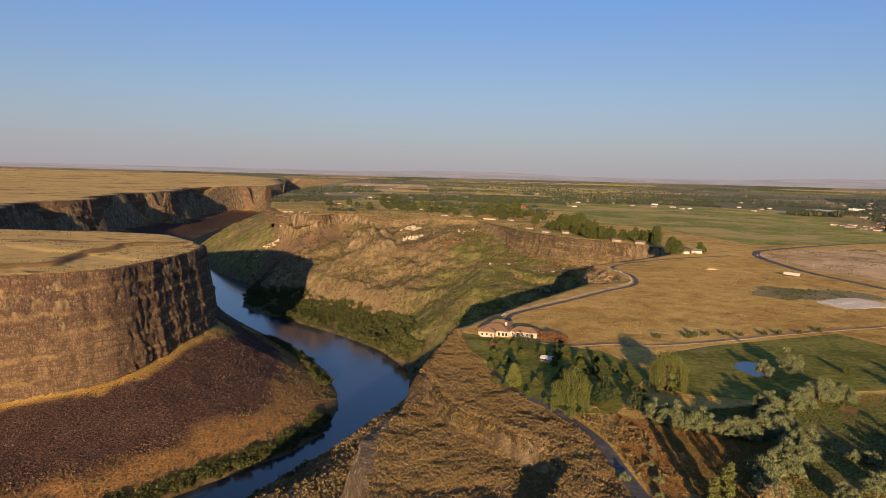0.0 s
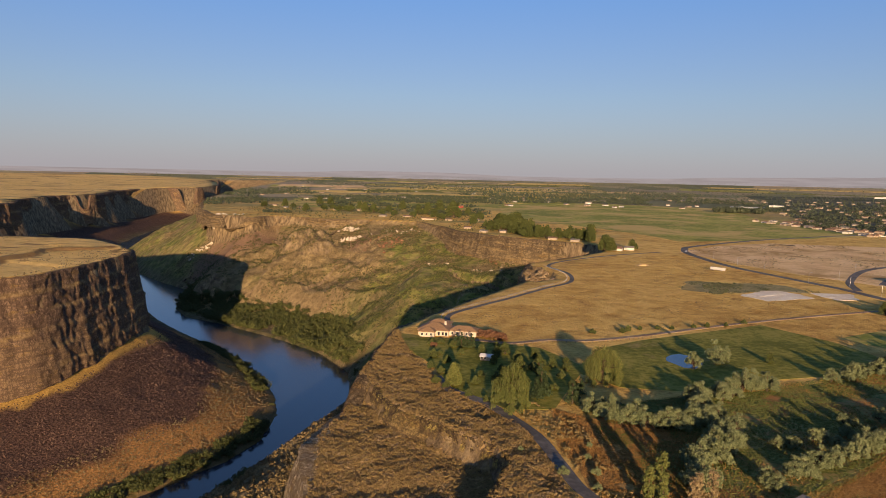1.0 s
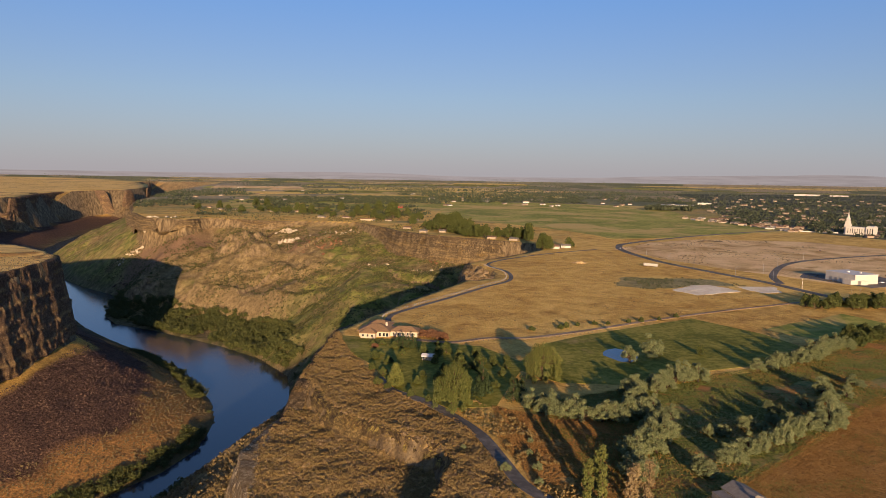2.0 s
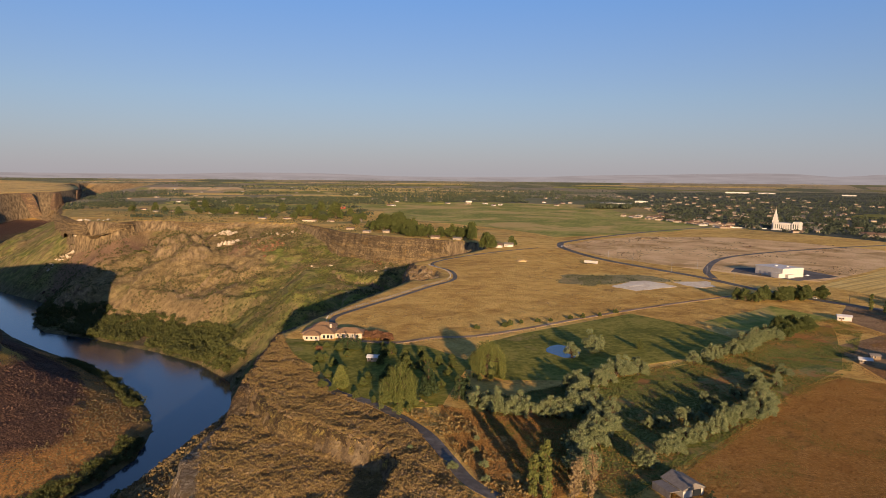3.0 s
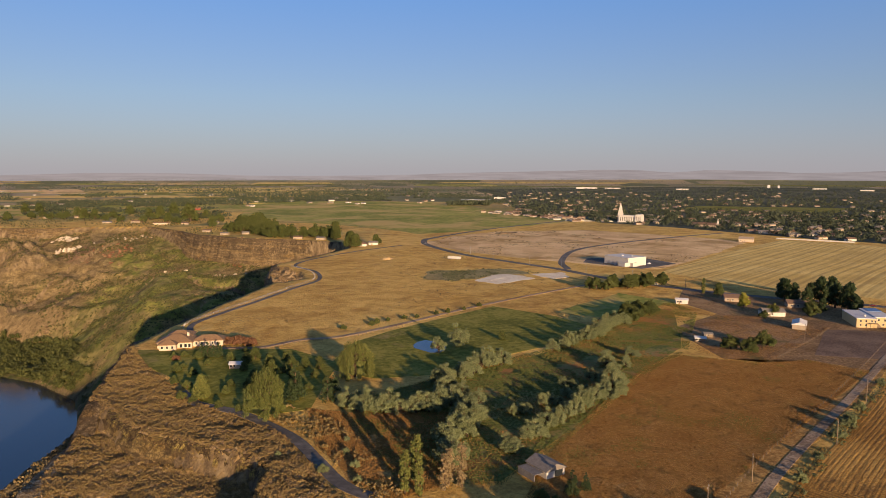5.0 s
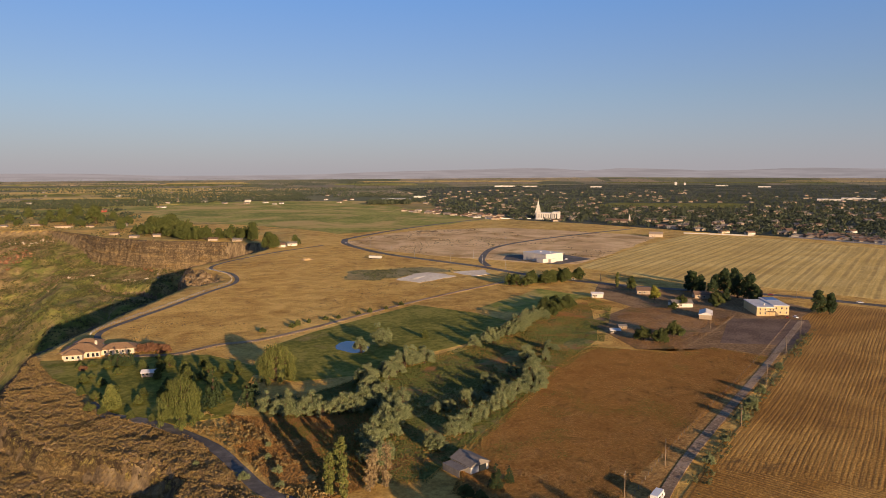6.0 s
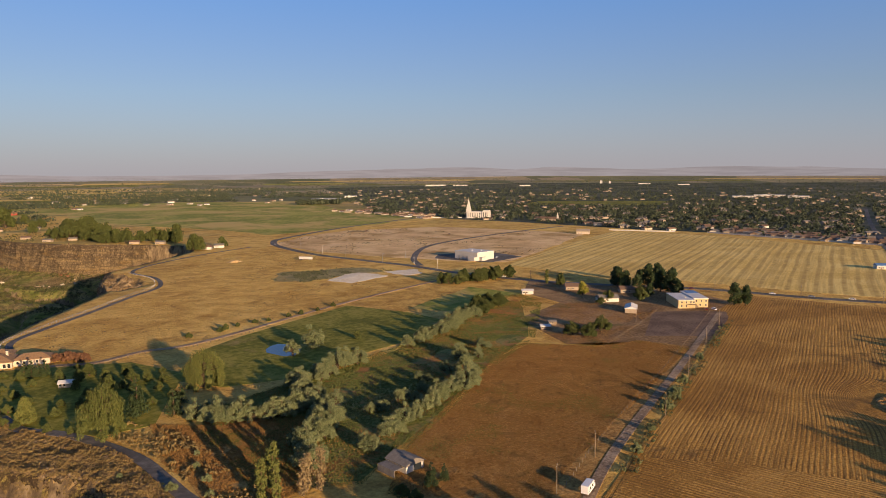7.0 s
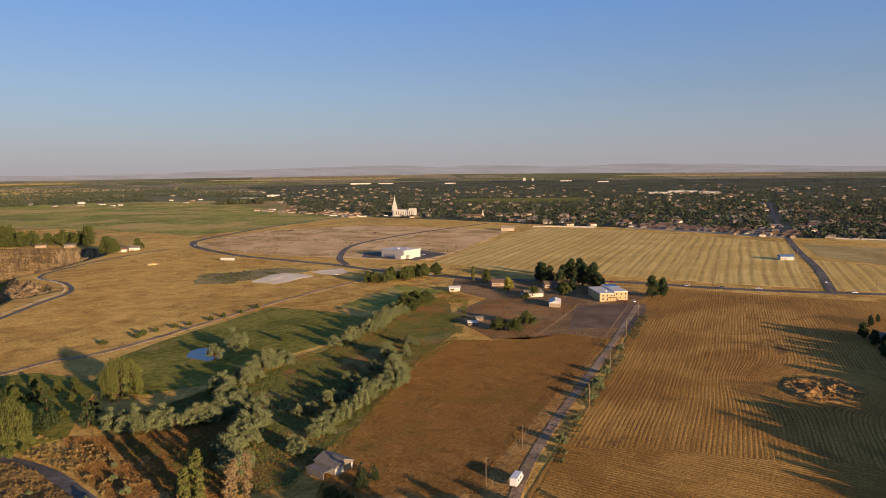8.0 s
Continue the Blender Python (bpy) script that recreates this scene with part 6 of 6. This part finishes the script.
# ---- the town ----
TOWN = [(980, 1500), (1010, 1290), (930, 1160), (1000, 980), (1000, 700), (1040, 600), (1030, 340), (1060, 200), (1300, -300), (16000, -3000), (16000, 9000), (2600, 6000), (1500, 2600)]
# greyed green: distance haze is put into the leaf colour
M_TOWNTREE = foliage("town_trees", (0.030, 0.040, 0.024), (0.054, 0.068, 0.040), (0.09, 0.105, 0.06))
# dark grey-green puts tree shade and distance haze into the ground's colour
M_TOWNGROUND = cover("town_lawns_shade", (0.045, 0.055, 0.03), (0.075, 0.085, 0.05), (0.14, 0.13, 0.09), 0.06, 0.006)
sheet("town_ground", [(980, 1500), (1015, 1290), (935, 1165), (990, 985), (990, 720), (1040, 600), (1030, 340), (1060, 200), (1250, -200), (4500, -900), (6500, 1500), (4500, 4500), (2300, 4200), (1500, 2500)], 0.25, M_TOWNGROUND, "ground of lawns and streets under the town, coloured as tree shade", "ground", 20, 200)


def town_points(n, near, far, seed):
    g = np.random.default_rng(seed)
    az = g.uniform(radians(16), radians(88), n)
    inv = g.uniform(1 / far, 1 / near, n)
    r = 1 / inv
    x, y = r * np.sin(az), r * np.cos(az)
    ok = inside(x, y, TOWN)
    keep = ok & ~((np.hypot(x - 1000, y - 1130) < 46)) & (seg_dist(x, y, [(956, 313), (1419, 498), (1961, 702)])[0] > 14)
    keep &= ~(inside(x, y, [(1500, 1500), (1750, 1650), (2050, 1330), (1750, 1180)]))
    return x[keep], y[keep]


x, y = town_points(30000, 1000, 20000, 3)
thin = (np.hypot(x, y) > 1500) | (np.random.default_rng(8).random(len(x)) < 0.5)
x, y = x[thin], y[thin]
clear = (seg_dist(x, y, [(1045, 590), (1030, 340)])[0] > 34) | (np.random.default_rng(9).random(len(x)) < 0.35)
x, y = x[clear], y[clear]
pts = np.stack([x, y, 0 * x], 1)
blades("town_trees", pts, gen.uniform(5.5, 12, len(pts)), 15, 0.19, M_TOWNTREE, "thousands of dark green trees shading the town", "trees", 0.85, 0.42)
sheet("field", [(1500, 1500), (1750, 1650), (2050, 1330), (1750, 1180)], 0.8, M_LAWN, "green playing field inside the town", "field", 5)

kinds = [gable_house("town_house", lab, w, d, 3.4, 2.4, wa, ro, wing=wi) for lab, w, d, wa, ro, wi in (
    ("white town house with a grey roof", 16, 10, M_WHITEWALL, M_DARKROOF, True), ("tan town house with a brown roof", 17, 11, M_TANWALL, M_BROWNROOF, True),
    ("cream town house with a brown roof", 15, 10, M_STUCCO, M_BROWNROOF, False), ("tan town house with a grey roof", 18, 11, M_TANWALL, M_DARKROOF, True), ("white town house with a brown roof", 14, 9, M_WHITEWALL, M_BROWNROOF, False))]
for kd in kinds:
    kd["group"] = "houses of the town"
hr = random.Random(21)
spots = []
# the first rows behind the white field wall, then the rest
for row in range(3):
    for i in range(22):
        t = (i + 0.5) / 22
        bx, by = 1034 - 18 * t + row * 32, 590 - 250 * t + row * 8
        spots.append((bx + hr.uniform(-3, 3), by + hr.uniform(-2, 2), -62 + hr.choice((0, 0, 90))))
for row in range(2):
    for i in range(10):
        spots.append((1045 + i * 14 + row * 20, 290 - i * 38 + hr.uniform(-4, 4), -62 + hr.choice((0, 90))))
for i in range(34):
    t = (i + 0.5) / 34
    spots.append((906 + 40 * (i % 3) + hr.uniform(-6, 6), 1600 - 420 * t, -50 + hr.choice((0, 90))))
for i in range(70):
    a_, r_ = radians(hr.uniform(-12, 27)), 1 / hr.uniform(1 / 6500, 1 / 2250)
    spots.append((r_ * math.sin(a_), r_ * math.cos(a_), hr.choice((-62, 28, -20))))
hx, hy = town_points(950, 1080, 4200, 9)
order = np.argsort(np.hypot(hx, hy))
hx, hy = hx[order], hy[order]
spots += [(a, b, hr.choice((-62, 28, -45, -20))) for a, b in zip(hx[:105], hy[:105])]
first = set()
for a, b, hd in spots:
    kd = hr.choice(kinds)
    if kd.name not in first:
        first.add(kd.name)
        ob = kd
    else:
        ob = copy_thing(kd, pose(0, 0, 0))
    placed(ob, a, b, hd)


def far_houses(xs, ys, wall, roof, label):
    """Gabled houses too far off to pick apart: one mesh of walls and roofs."""
    verts, faces, slots = [], [], []
    for a, b in zip(xs, ys):
        w, d, h, up_, c = hr.uniform(6, 9), hr.uniform(4.5, 6), 3.4, 2.4, radians(hr.choice((-62, 28, -45, -20)))
        k = len(verts)
        for u, v, z in ((-w, -d, 0), (w, -d, 0), (w, d, 0), (-w, d, 0), (-w, -d, h), (w, -d, h), (w, d, h), (-w, d, h), (-w, 0, h + up_), (w, 0, h + up_)):
            verts.append([float(q) for q in squash(a + u * math.cos(c) - v * math.sin(c), b + u * math.sin(c) + v * math.cos(c), z)])
        for f, m_ in (((0, 1, 5, 4), 0), ((1, 2, 6, 9, 5), 0), ((2, 3, 7, 6), 0), ((3, 0, 4, 8, 7), 0), ((4, 5, 9, 8), 1), ((6, 7, 8, 9), 1)):
            faces.append([k + q for q in f])
            slots.append(m_)
    ob = from_arrays("far_houses", verts, faces, wall)
    ob.data.materials.append(roof)
    ob.data.polygons.foreach_set("material_index", np.array(slots, np.int32))
    return tagged(ob, label, "houses", kind="stuff")


far_houses(hx[105::2], hy[105::2], M_TANWALL, M_DARKROOF, "pale tan houses with grey roofs among the town trees")
far_houses(hx[106::2], hy[106::2], M_TANWALL, M_BROWNROOF, "tan houses with brown roofs among the town trees")


def long_block(name, label, x, y, w, d, h, wall, roof, heading):
    root = tagged(new(name), label, "building")
    part("wall", boxed((0, 0, -0.6, w, d, h)), wall, root)
    part("roof", boxed((-0.4, -0.4, h, w + 0.4, d + 0.4, h + 0.5), (w * 0.3, d * 0.3, h + 0.5, w * 0.42, d * 0.55, h + 1.8)), roof, root)
    return placed(root, x, y, heading)


def from_view(az, r):
    return r * math.sin(radians(az)), r * math.cos(radians(az))


for i, (az, r, w, h) in enumerate(((37.2, 5200, 150, 9), (39.5, 5200, 110, 7), (61.5, 2750, 80, 7), (63.0, 2900, 110, 7), (65.3, 2800, 70, 7), (51.5, 6000, 20, 24), (52.2, 6000, 15, 20), (54.5, 5600, 90, 8),
                                   (57.5, 5200, 80, 7), (27.8, 2600, 110, 6), (30.5, 2900, 50, 6), (45, 5000, 80, 7))):
    x, y = from_view(az, r)
    long_block("commercial_building", "distant long white commercial building in the town" if w > 60 else "distant white building block in the town", x, y, w, 45, h, M_WHITEWALL, M_METAL, -az)
x, y = from_view(5.6, 2050)
placed(gable_house("barn", "long red barn at the edge of the green field", 42, 14, 5, 3, M_REDWALL, M_TILE, "barn"), x, y, -8)
for az, r in ((13.5, 2600), (16.8, 2620), (18, 2800), (-3, 2500), (1.5, 2700), (9, 2800)):
    x, y = from_view(az, r)
    placed(gable_house("farmhouse", "distant white farmhouse among the fields", 22, 13, 5, 3, M_WHITEWALL, M_DARKROOF), x, y, -az + 10)

# a patchwork of fields out to the horizon
fr = random.Random(77)
for i in range(96):
    az, r = (fr.uniform(-14, 74), 1 / fr.uniform(1 / 12000, 1 / 2750)) if i < 46 else (fr.uniform(-14, 17), 1 / fr.uniform(1 / 9000, 1 / 2650))
    x, y = from_view(az, r)
    if (15 < az and r < 5200) or (az > 40 and r < 7500):
        continue
    w, d = fr.uniform(0.10, 0.30) * r, fr.uniform(0.05, 0.16) * r
    m_, lab = fr.choice(((M_TANFIELD, "distant dry yellow field"), (M_GOLD, "distant golden stubble field"), (M_DIRT, "distant bare tan field"), (M_LAWN, "distant green field"), (M_CROP, "distant yellowing green field")))
    ca, sa = math.cos(radians(az)), math.sin(radians(az))
    # only on level land, clear of the canyon
    gu, gv = np.meshgrid(np.linspace(-0.54, 0.54, 9), np.linspace(-0.54, 0.54, 9))
    lie = land(x + gu * ca * w + gv * sa * d, y - gu * sa * w + gv * ca * d)[1]
    if not np.all(lie["top"] & ~lie["in_n"]):
        continue
    sheet("field", [(x + u * ca * w + v * sa * d, y - u * sa * w + v * ca * d) for u, v in ((-0.5, -0.5), (0.5, -0.5), (0.5, 0.5), (-0.5, 0.5))], 0.5 + 0.012 * i, m_, lab, "field", 12, 160)

# far trees: hedges, groves and shelter belts of the farmland
g2 = np.random.default_rng(31)
az = g2.uniform(radians(-20), radians(44), 48000)
r = 1 / g2.uniform(1 / 22000, 1 / 1650, 48000)
x, y = r * np.sin(az), r * np.cos(az)
dense = fnoise(az * 4000, 400000 / r * 18, 260, 91, 4)
_, inf = land(x, y)
ok = inf["top"] & ~inf["in_n"] & (dense > np.where(r < 2300, 0.28, np.where(az < radians(2), -0.02, -0.18))) & ~inside(x, y, TOWN) & ~inside(x, y, [(422, 2392), (793, 2553), (1156, 2283), (978, 1672), (920, 1346), (919, 1215), (595, 1077), (477, 1062), (457, 1218), (385, 1405), (280, 1603)])
pts = np.stack([x[ok], y[ok], 0 * x[ok]], 1)
blades("far_trees", pts, gen.uniform(6, 13, len(pts)), 12, 0.20, M_TOWNTREE, "scattered groves and hedges of the farmland", "trees", 0.85, 0.42)
gx, gy = gen.uniform(0, 1, 70), gen.uniform(0, 1, 70)
pts = np.stack([1010 + gx * 130 + gy * 20, 2010 - gx * 60 + gy * 50, 0 * gx], 1)
blades("far_trees", pts, gen.uniform(16, 24, 70), 40, 0.14, M_TOWNTREE, "dense dark grove at the end of the green field", "trees", 0.85, 0.42)

# white wall between the stubble and the town
def wall_line(name, a, b, h, material, label, gap=3.0):
    root = tagged(new(name), label, "fence")
    n = max(2, int(math.hypot(b[0] - a[0], b[1] - a[1]) / gap))
    L = math.hypot(b[0] - a[0], b[1] - a[1])
    part("panel", boxed((0, -0.08, 0.1, L, 0.08, h)), material, root)
    shape = boxed((-0.12, -0.14, -0.4, 0.12, 0.14, h + 0.15))
    me = bpy.data.meshes.new("post")
    shape.to_mesh(me)
    shape.free()
    me.materials.append(material)
    for i in range(n + 1):
        ob = new("post", me)
        ob.location = (i * L / n, 0, 0)
        ob.parent = root
    return placed(root, a[0], a[1], math.degrees(math.atan2(b[1] - a[1], b[0] - a[0])))


wall_line("field_wall", (1026, 597), (1016, 340), 2.2, M_WHITEWALL, "long white wall between the stubble and the houses")
wall_line("field_wall", (1040, 285), (1090, 130), 2.2, M_WHITEWALL, "long white wall between the stubble and the houses")
wall_line("field_wall", (951, 735), (1000, 640), 2.0, M_WHITEWALL, "white wall at the corner of the stubble field")
wall_line("field_wall", (930, 1200), (985, 1165), 2.0, M_WHITEWALL, "white wall before the temple")

# far plain and hills on the horizon: backdrops with haze painted in as glow
M_HAZE, hz, hb = mat("haze_glow", 1.0, 0.0, 0.0)
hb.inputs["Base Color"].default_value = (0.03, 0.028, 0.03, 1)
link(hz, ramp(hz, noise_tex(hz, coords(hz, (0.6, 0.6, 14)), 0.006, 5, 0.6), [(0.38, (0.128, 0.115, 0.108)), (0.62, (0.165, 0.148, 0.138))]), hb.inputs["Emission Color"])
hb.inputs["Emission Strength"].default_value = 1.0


def far_ring(name, radius, az0, az1, base, profile, label):
    n = 260
    a = np.linspace(az0, az1, n)
    h = profile(a)
    verts = [(radius * math.sin(radians(v)), radius * math.cos(radians(v)), base) for v in a] + [(radius * math.sin(radians(v)), radius * math.cos(radians(v)), CAM_Z + float(e)) for v, e in zip(a, h)]
    faces = [(i, i + 1, n + i + 1, n + i) for i in range(n - 1)]
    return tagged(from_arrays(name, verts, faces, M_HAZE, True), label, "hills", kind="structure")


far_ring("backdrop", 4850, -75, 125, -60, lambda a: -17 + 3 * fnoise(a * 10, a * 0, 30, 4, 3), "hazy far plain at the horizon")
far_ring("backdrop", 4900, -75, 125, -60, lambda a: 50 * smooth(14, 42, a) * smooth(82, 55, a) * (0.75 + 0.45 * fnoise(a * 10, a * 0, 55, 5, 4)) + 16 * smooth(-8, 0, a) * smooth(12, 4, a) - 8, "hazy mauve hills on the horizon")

# ---- small things ----
def utility_pole(h=10):
    root = tagged(new("utility_pole"), "tall wooden utility pole with a crossarm", "pole")
    bm = bmesh.new()
    stem(bm, (0, 0, -0.6), (0, 0, h), 0.18, 0.12, 8)
    part("post", bm, M_WOOD, root)
    part("crossarm", boxed((-1.2, -0.08, h - 1.1, 1.2, 0.08, h - 0.9)), M_WOOD, root)
    for x in (-1.0, 0.0, 1.0):
        part("insulator", boxed((x - 0.06, -0.06, h - 0.9, x + 0.06, 0.06, h - 0.65)), M_WHITEWALL, root)
    return root


def street_lamp(h=10):
    root = tagged(new("street_lamp"), "grey steel street lamp beside the highway", "lamp")
    bm = bmesh.new()
    stem(bm, (0, 0, -0.3), (0, 0, h), 0.14, 0.08, 8)
    part("post", bm, M_STEEL, root)
    bm = bmesh.new()
    stem(bm, (0, 0, h - 0.1), (2.4, 0, h + 0.3), 0.07, 0.05, 6)
    part("arm", bm, M_STEEL, root)
    part("head", boxed((2.2, -0.18, h + 0.2, 3.0, 0.18, h + 0.38), soft=0.05), M_STEEL, root)
    return root


pole = utility_pole()
placed(pole, 155, 138, 30)
for x, y in ((186, 148), (241, 156), (300, 182), (360, 208), (415, 231), (381, 271), (455, 440), (488, 374), (530, 300), (552, 240), (575, 190), (605, 135), (440, 500), (640, 185), (720, 220), (800, 255), (880, 290)):
    placed(copy_thing(pole, pose(0, 0, 0)), x, y, 30 + x % 17)
lamp = street_lamp()
placed(lamp, 424, 640, 0)
for x, y in ((412, 700), (414, 760), (420, 830), (440, 560), (446, 610), (470, 660), (520, 705), (600, 765), (448, 500)):
    placed(copy_thing(lamp, pose(0, 0, 0)), x, y, (x * 7) % 360)


def car(colour, label, name="car"):
    root = tagged(new(name), label, "car")
    body = boxed((-2.3, -0.9, 0.35, 2.3, 0.9, 1.0), soft=0.15)
    part("body", body, colour, root)
    bm = bmesh.new()
    bmesh.ops.create_cube(bm, size=1)
    for v in bm.verts:
        top_ = v.co.z > 0
        v.co = Vector((v.co.x * (2.0 if top_ else 3.0) - 0.2, v.co.y * (1.4 if top_ else 1.7), 1.22 + v.co.z * 0.5))
    part("cabin", bm, M_GLASS, root, "dark glass cabin")
    part("roof", boxed((-1.2, -0.7, 1.46, 0.8, 0.7, 1.52), soft=0.02), colour, root)
    for x in (-1.45, 1.45):
        for y in (-0.85, 0.85):
            bm = bmesh.new()
            bmesh.ops.create_cone(bm, cap_ends=True, segments=14, radius1=0.34, radius2=0.34, depth=0.22, matrix=Matrix.Translation((x, y, 0.34)) @ Matrix.Rotation(math.pi / 2, 4, "X"))
            part("wheel", bm, M_RUBBER, root)
    return root


M_CARW = paint("white_car_paint", (0.75, 0.75, 0.75), 0.3, 0.02)
M_CARR = paint("dark_red_car_paint", (0.16, 0.02, 0.02), 0.3, 0.02)
M_CARG = paint("grey_car_paint", (0.22, 0.23, 0.25), 0.3, 0.02)
for i, (x, y, hd) in enumerate(((549, 261, -70), (559, 235, -72), (571, 210, -68), (603, 149, -60), (524, 318, -60), (418, 905, 60), (470, 983, 35), (449, 470, -70), (640, 180, 22), (452, 262, 40), (456, 258, 60), (412, 300, 10), (540, 590, 5), (548, 585, 5), (700, 860, 30))):
    m_, lab = ((M_CARW, "white car on the asphalt road"), (M_CARG, "grey car on the asphalt road"), (M_CARW, "white car on the asphalt road"), (M_CARW, "white car on the asphalt road"), (M_CARR, "dark red car on the asphalt road"))[i % 5]
    placed(car(m_, lab), x, y, hd, 0.48)

# camper van on the farm lane
rv = tagged(new("camper_van"), "white camper van parked on the farm lane", "camper van")
part("body", boxed((0, -1.25, 0.5, 6.0, 1.25, 3.1), (6.0, -1.15, 0.5, 7.4, 1.15, 1.5), soft=0.12), M_CARW, rv)
part("windscreen", boxed((6.0, -1.05, 1.6, 6.12, 1.05, 2.5)), M_GLASS, rv)
for x in (1.2, 3.4):
    part("window", boxed((x, -1.28, 1.7, x + 1.2, -1.22, 2.4)), M_GLASS, rv)
part("stripe", boxed((0.1, -1.27, 1.2, 5.9, -1.24, 1.4)), M_BLUEROOF, rv)
for x in (1.3, 5.9):
    for y in (-1.1, 1.1):
        bm = bmesh.new()
        bmesh.ops.create_cone(bm, cap_ends=True, segments=14, radius1=0.42, radius2=0.42, depth=0.28, matrix=Matrix.Translation((x, y, 0.42)) @ Matrix.Rotation(math.pi / 2, 4, "X"))
        part("wheel", bm, M_RUBBER, rv)
placed(rv, 160, 131, 22, 0.42)

# box trailer parked beside the highway
tr = tagged(new("box_trailer"), "long white box trailer parked on the field edge", "trailer")
part("box", boxed((0, -1.3, 1.2, 16, 1.3, 4.0), soft=0.06), M_WHITEWALL, tr)
part("chassis", boxed((0.3, -0.5, 0.85, 15.7, 0.5, 1.2)), M_STEEL, tr)
for x in (1.5, 2.9):
    for y in (-1.05, 1.05):
        bm = bmesh.new()
        bmesh.ops.create_cone(bm, cap_ends=True, segments=14, radius1=0.5, radius2=0.5, depth=0.3, matrix=Matrix.Translation((x, y, 0.5)) @ Matrix.Rotation(math.pi / 2, 4, "X"))
        part("wheel", bm, M_RUBBER, tr)
part("landing_leg", boxed((12.5, -0.7, -0.1, 12.7, 0.7, 1.2)), M_STEEL, tr)
placed(tr, 364, 724, -52, 0.2)


# fence along the rim path and between the fields
def fence(name, pts, gap, h, material, label, rails=(0.55, 1.1), wire=0.06, thin=0.09):
    root = tagged(new(name), label, "fence")
    line = bezier_line([(p[0], p[1], 0) for p in pts], gap)
    post = boxed((-thin, -thin, -0.4, thin, thin, h))
    me = bpy.data.meshes.new("post")
    post.to_mesh(me)
    post.free()
    me.materials.append(material)
    for p in line[:280]:
        ob = new("post", me)
        ob.location = (p.x, p.y, 0.2)
        ob.parent = root
    for rz in rails:
        bm = bmesh.new()
        for a, b in zip(line[:-1], line[1:]):
            stem(bm, (a.x, a.y, rz + 0.2), (b.x, b.y, rz + 0.2), wire, wire, 4)
        part("rail", bm, material, root)
    return root


PATH_EDGE = [(41, 442), (45, 480), (71, 514), (102, 549), (142, 597), (176, 637), (188, 690), (181, 742)]
fence("rim_fence", PATH_EDGE, 3.0, 1.4, M_STEEL, "pale steel fence along the rim path", (0.5, 0.9, 1.35), 0.04, 0.06)
fence("field_fence", [(313, 243), (350, 256), (390, 270), (424, 284)], 3.0, 1.5, M_WOOD, "weathered wooden fence beside the gravel yard", (0.5, 1.0, 1.4), 0.015, 0.06)
fence("lane_fence", [(446, 256), (362, 221), (300, 196), (245, 175), (195, 155), (158, 138)], 4.0, 1.2, M_WOOD, "low wire and post fence along the farm lane", (0.5, 0.9), 0.012)
fence("field_fence", [(609, 168), (560, 148), (500, 116), (452, 100)], 3.0, 1.2, M_WOOD, "weathered wire and post fence at the stubble field", (0.5, 0.9), 0.012)
fence("lawn_fence", [(60, 398), (78, 392), (104, 399), (128, 397), (173, 411)], 3.0, 1.0, M_WOOD, "low wooden fence along the gravel lane", (0.5, 0.9))


# heap of straw and earth in the stubble field
def mound(name, x, y, rx, ry, h, seed, material, label):
    n = 70
    verts, faces = [], []
    for j in range(n):
        for i in range(n):
            u, v = i / (n - 1) * 2 - 1, j / (n - 1) * 2 - 1
            e = max(0.0, 1 - (u * u + v * v))
            px, py = x + u * rx, y + v * ry
            z = h * e ** 0.5 * max(0.0, 0.34 + 0.75 * float(fnoise(px, py, 7.0, seed, 2)) + 0.55 * float(fnoise(px, py, 2.2, seed + 1, 3)))
            verts.append((px, py, z + 0.05 if e > 0 else -0.4))
    for j in range(n - 1):
        for i in range(n - 1):
            k = j * n + i
            faces.append((k, k + 1, k + n + 1, k + n))
    return tagged(from_arrays(name, verts, faces, material, True), label, "mound")


mound("straw_mound", 332, 92, 21, 17, 2.2, 3, M_HEAP, "rough heap of straw and earth in the stubble field")
mound("gravel_mound", 342, 562, 30, 15, 0.7, 5, M_WHITE, "low heap of white crushed gravel")
mound("gravel_mound", 399, 557, 14, 8, 0.6, 6, M_WHITE, "small heap of white crushed gravel")
mound("earth_mound", 300, 760, 9, 7, 2.4, 7, M_DIRT, "small heap of brown earth on the dry field")
mound("rubble_mound", 620, 1010, 22, 10, 3.0, 9, M_STONE_TAN, "heap of brown rubble on the dirt lot")
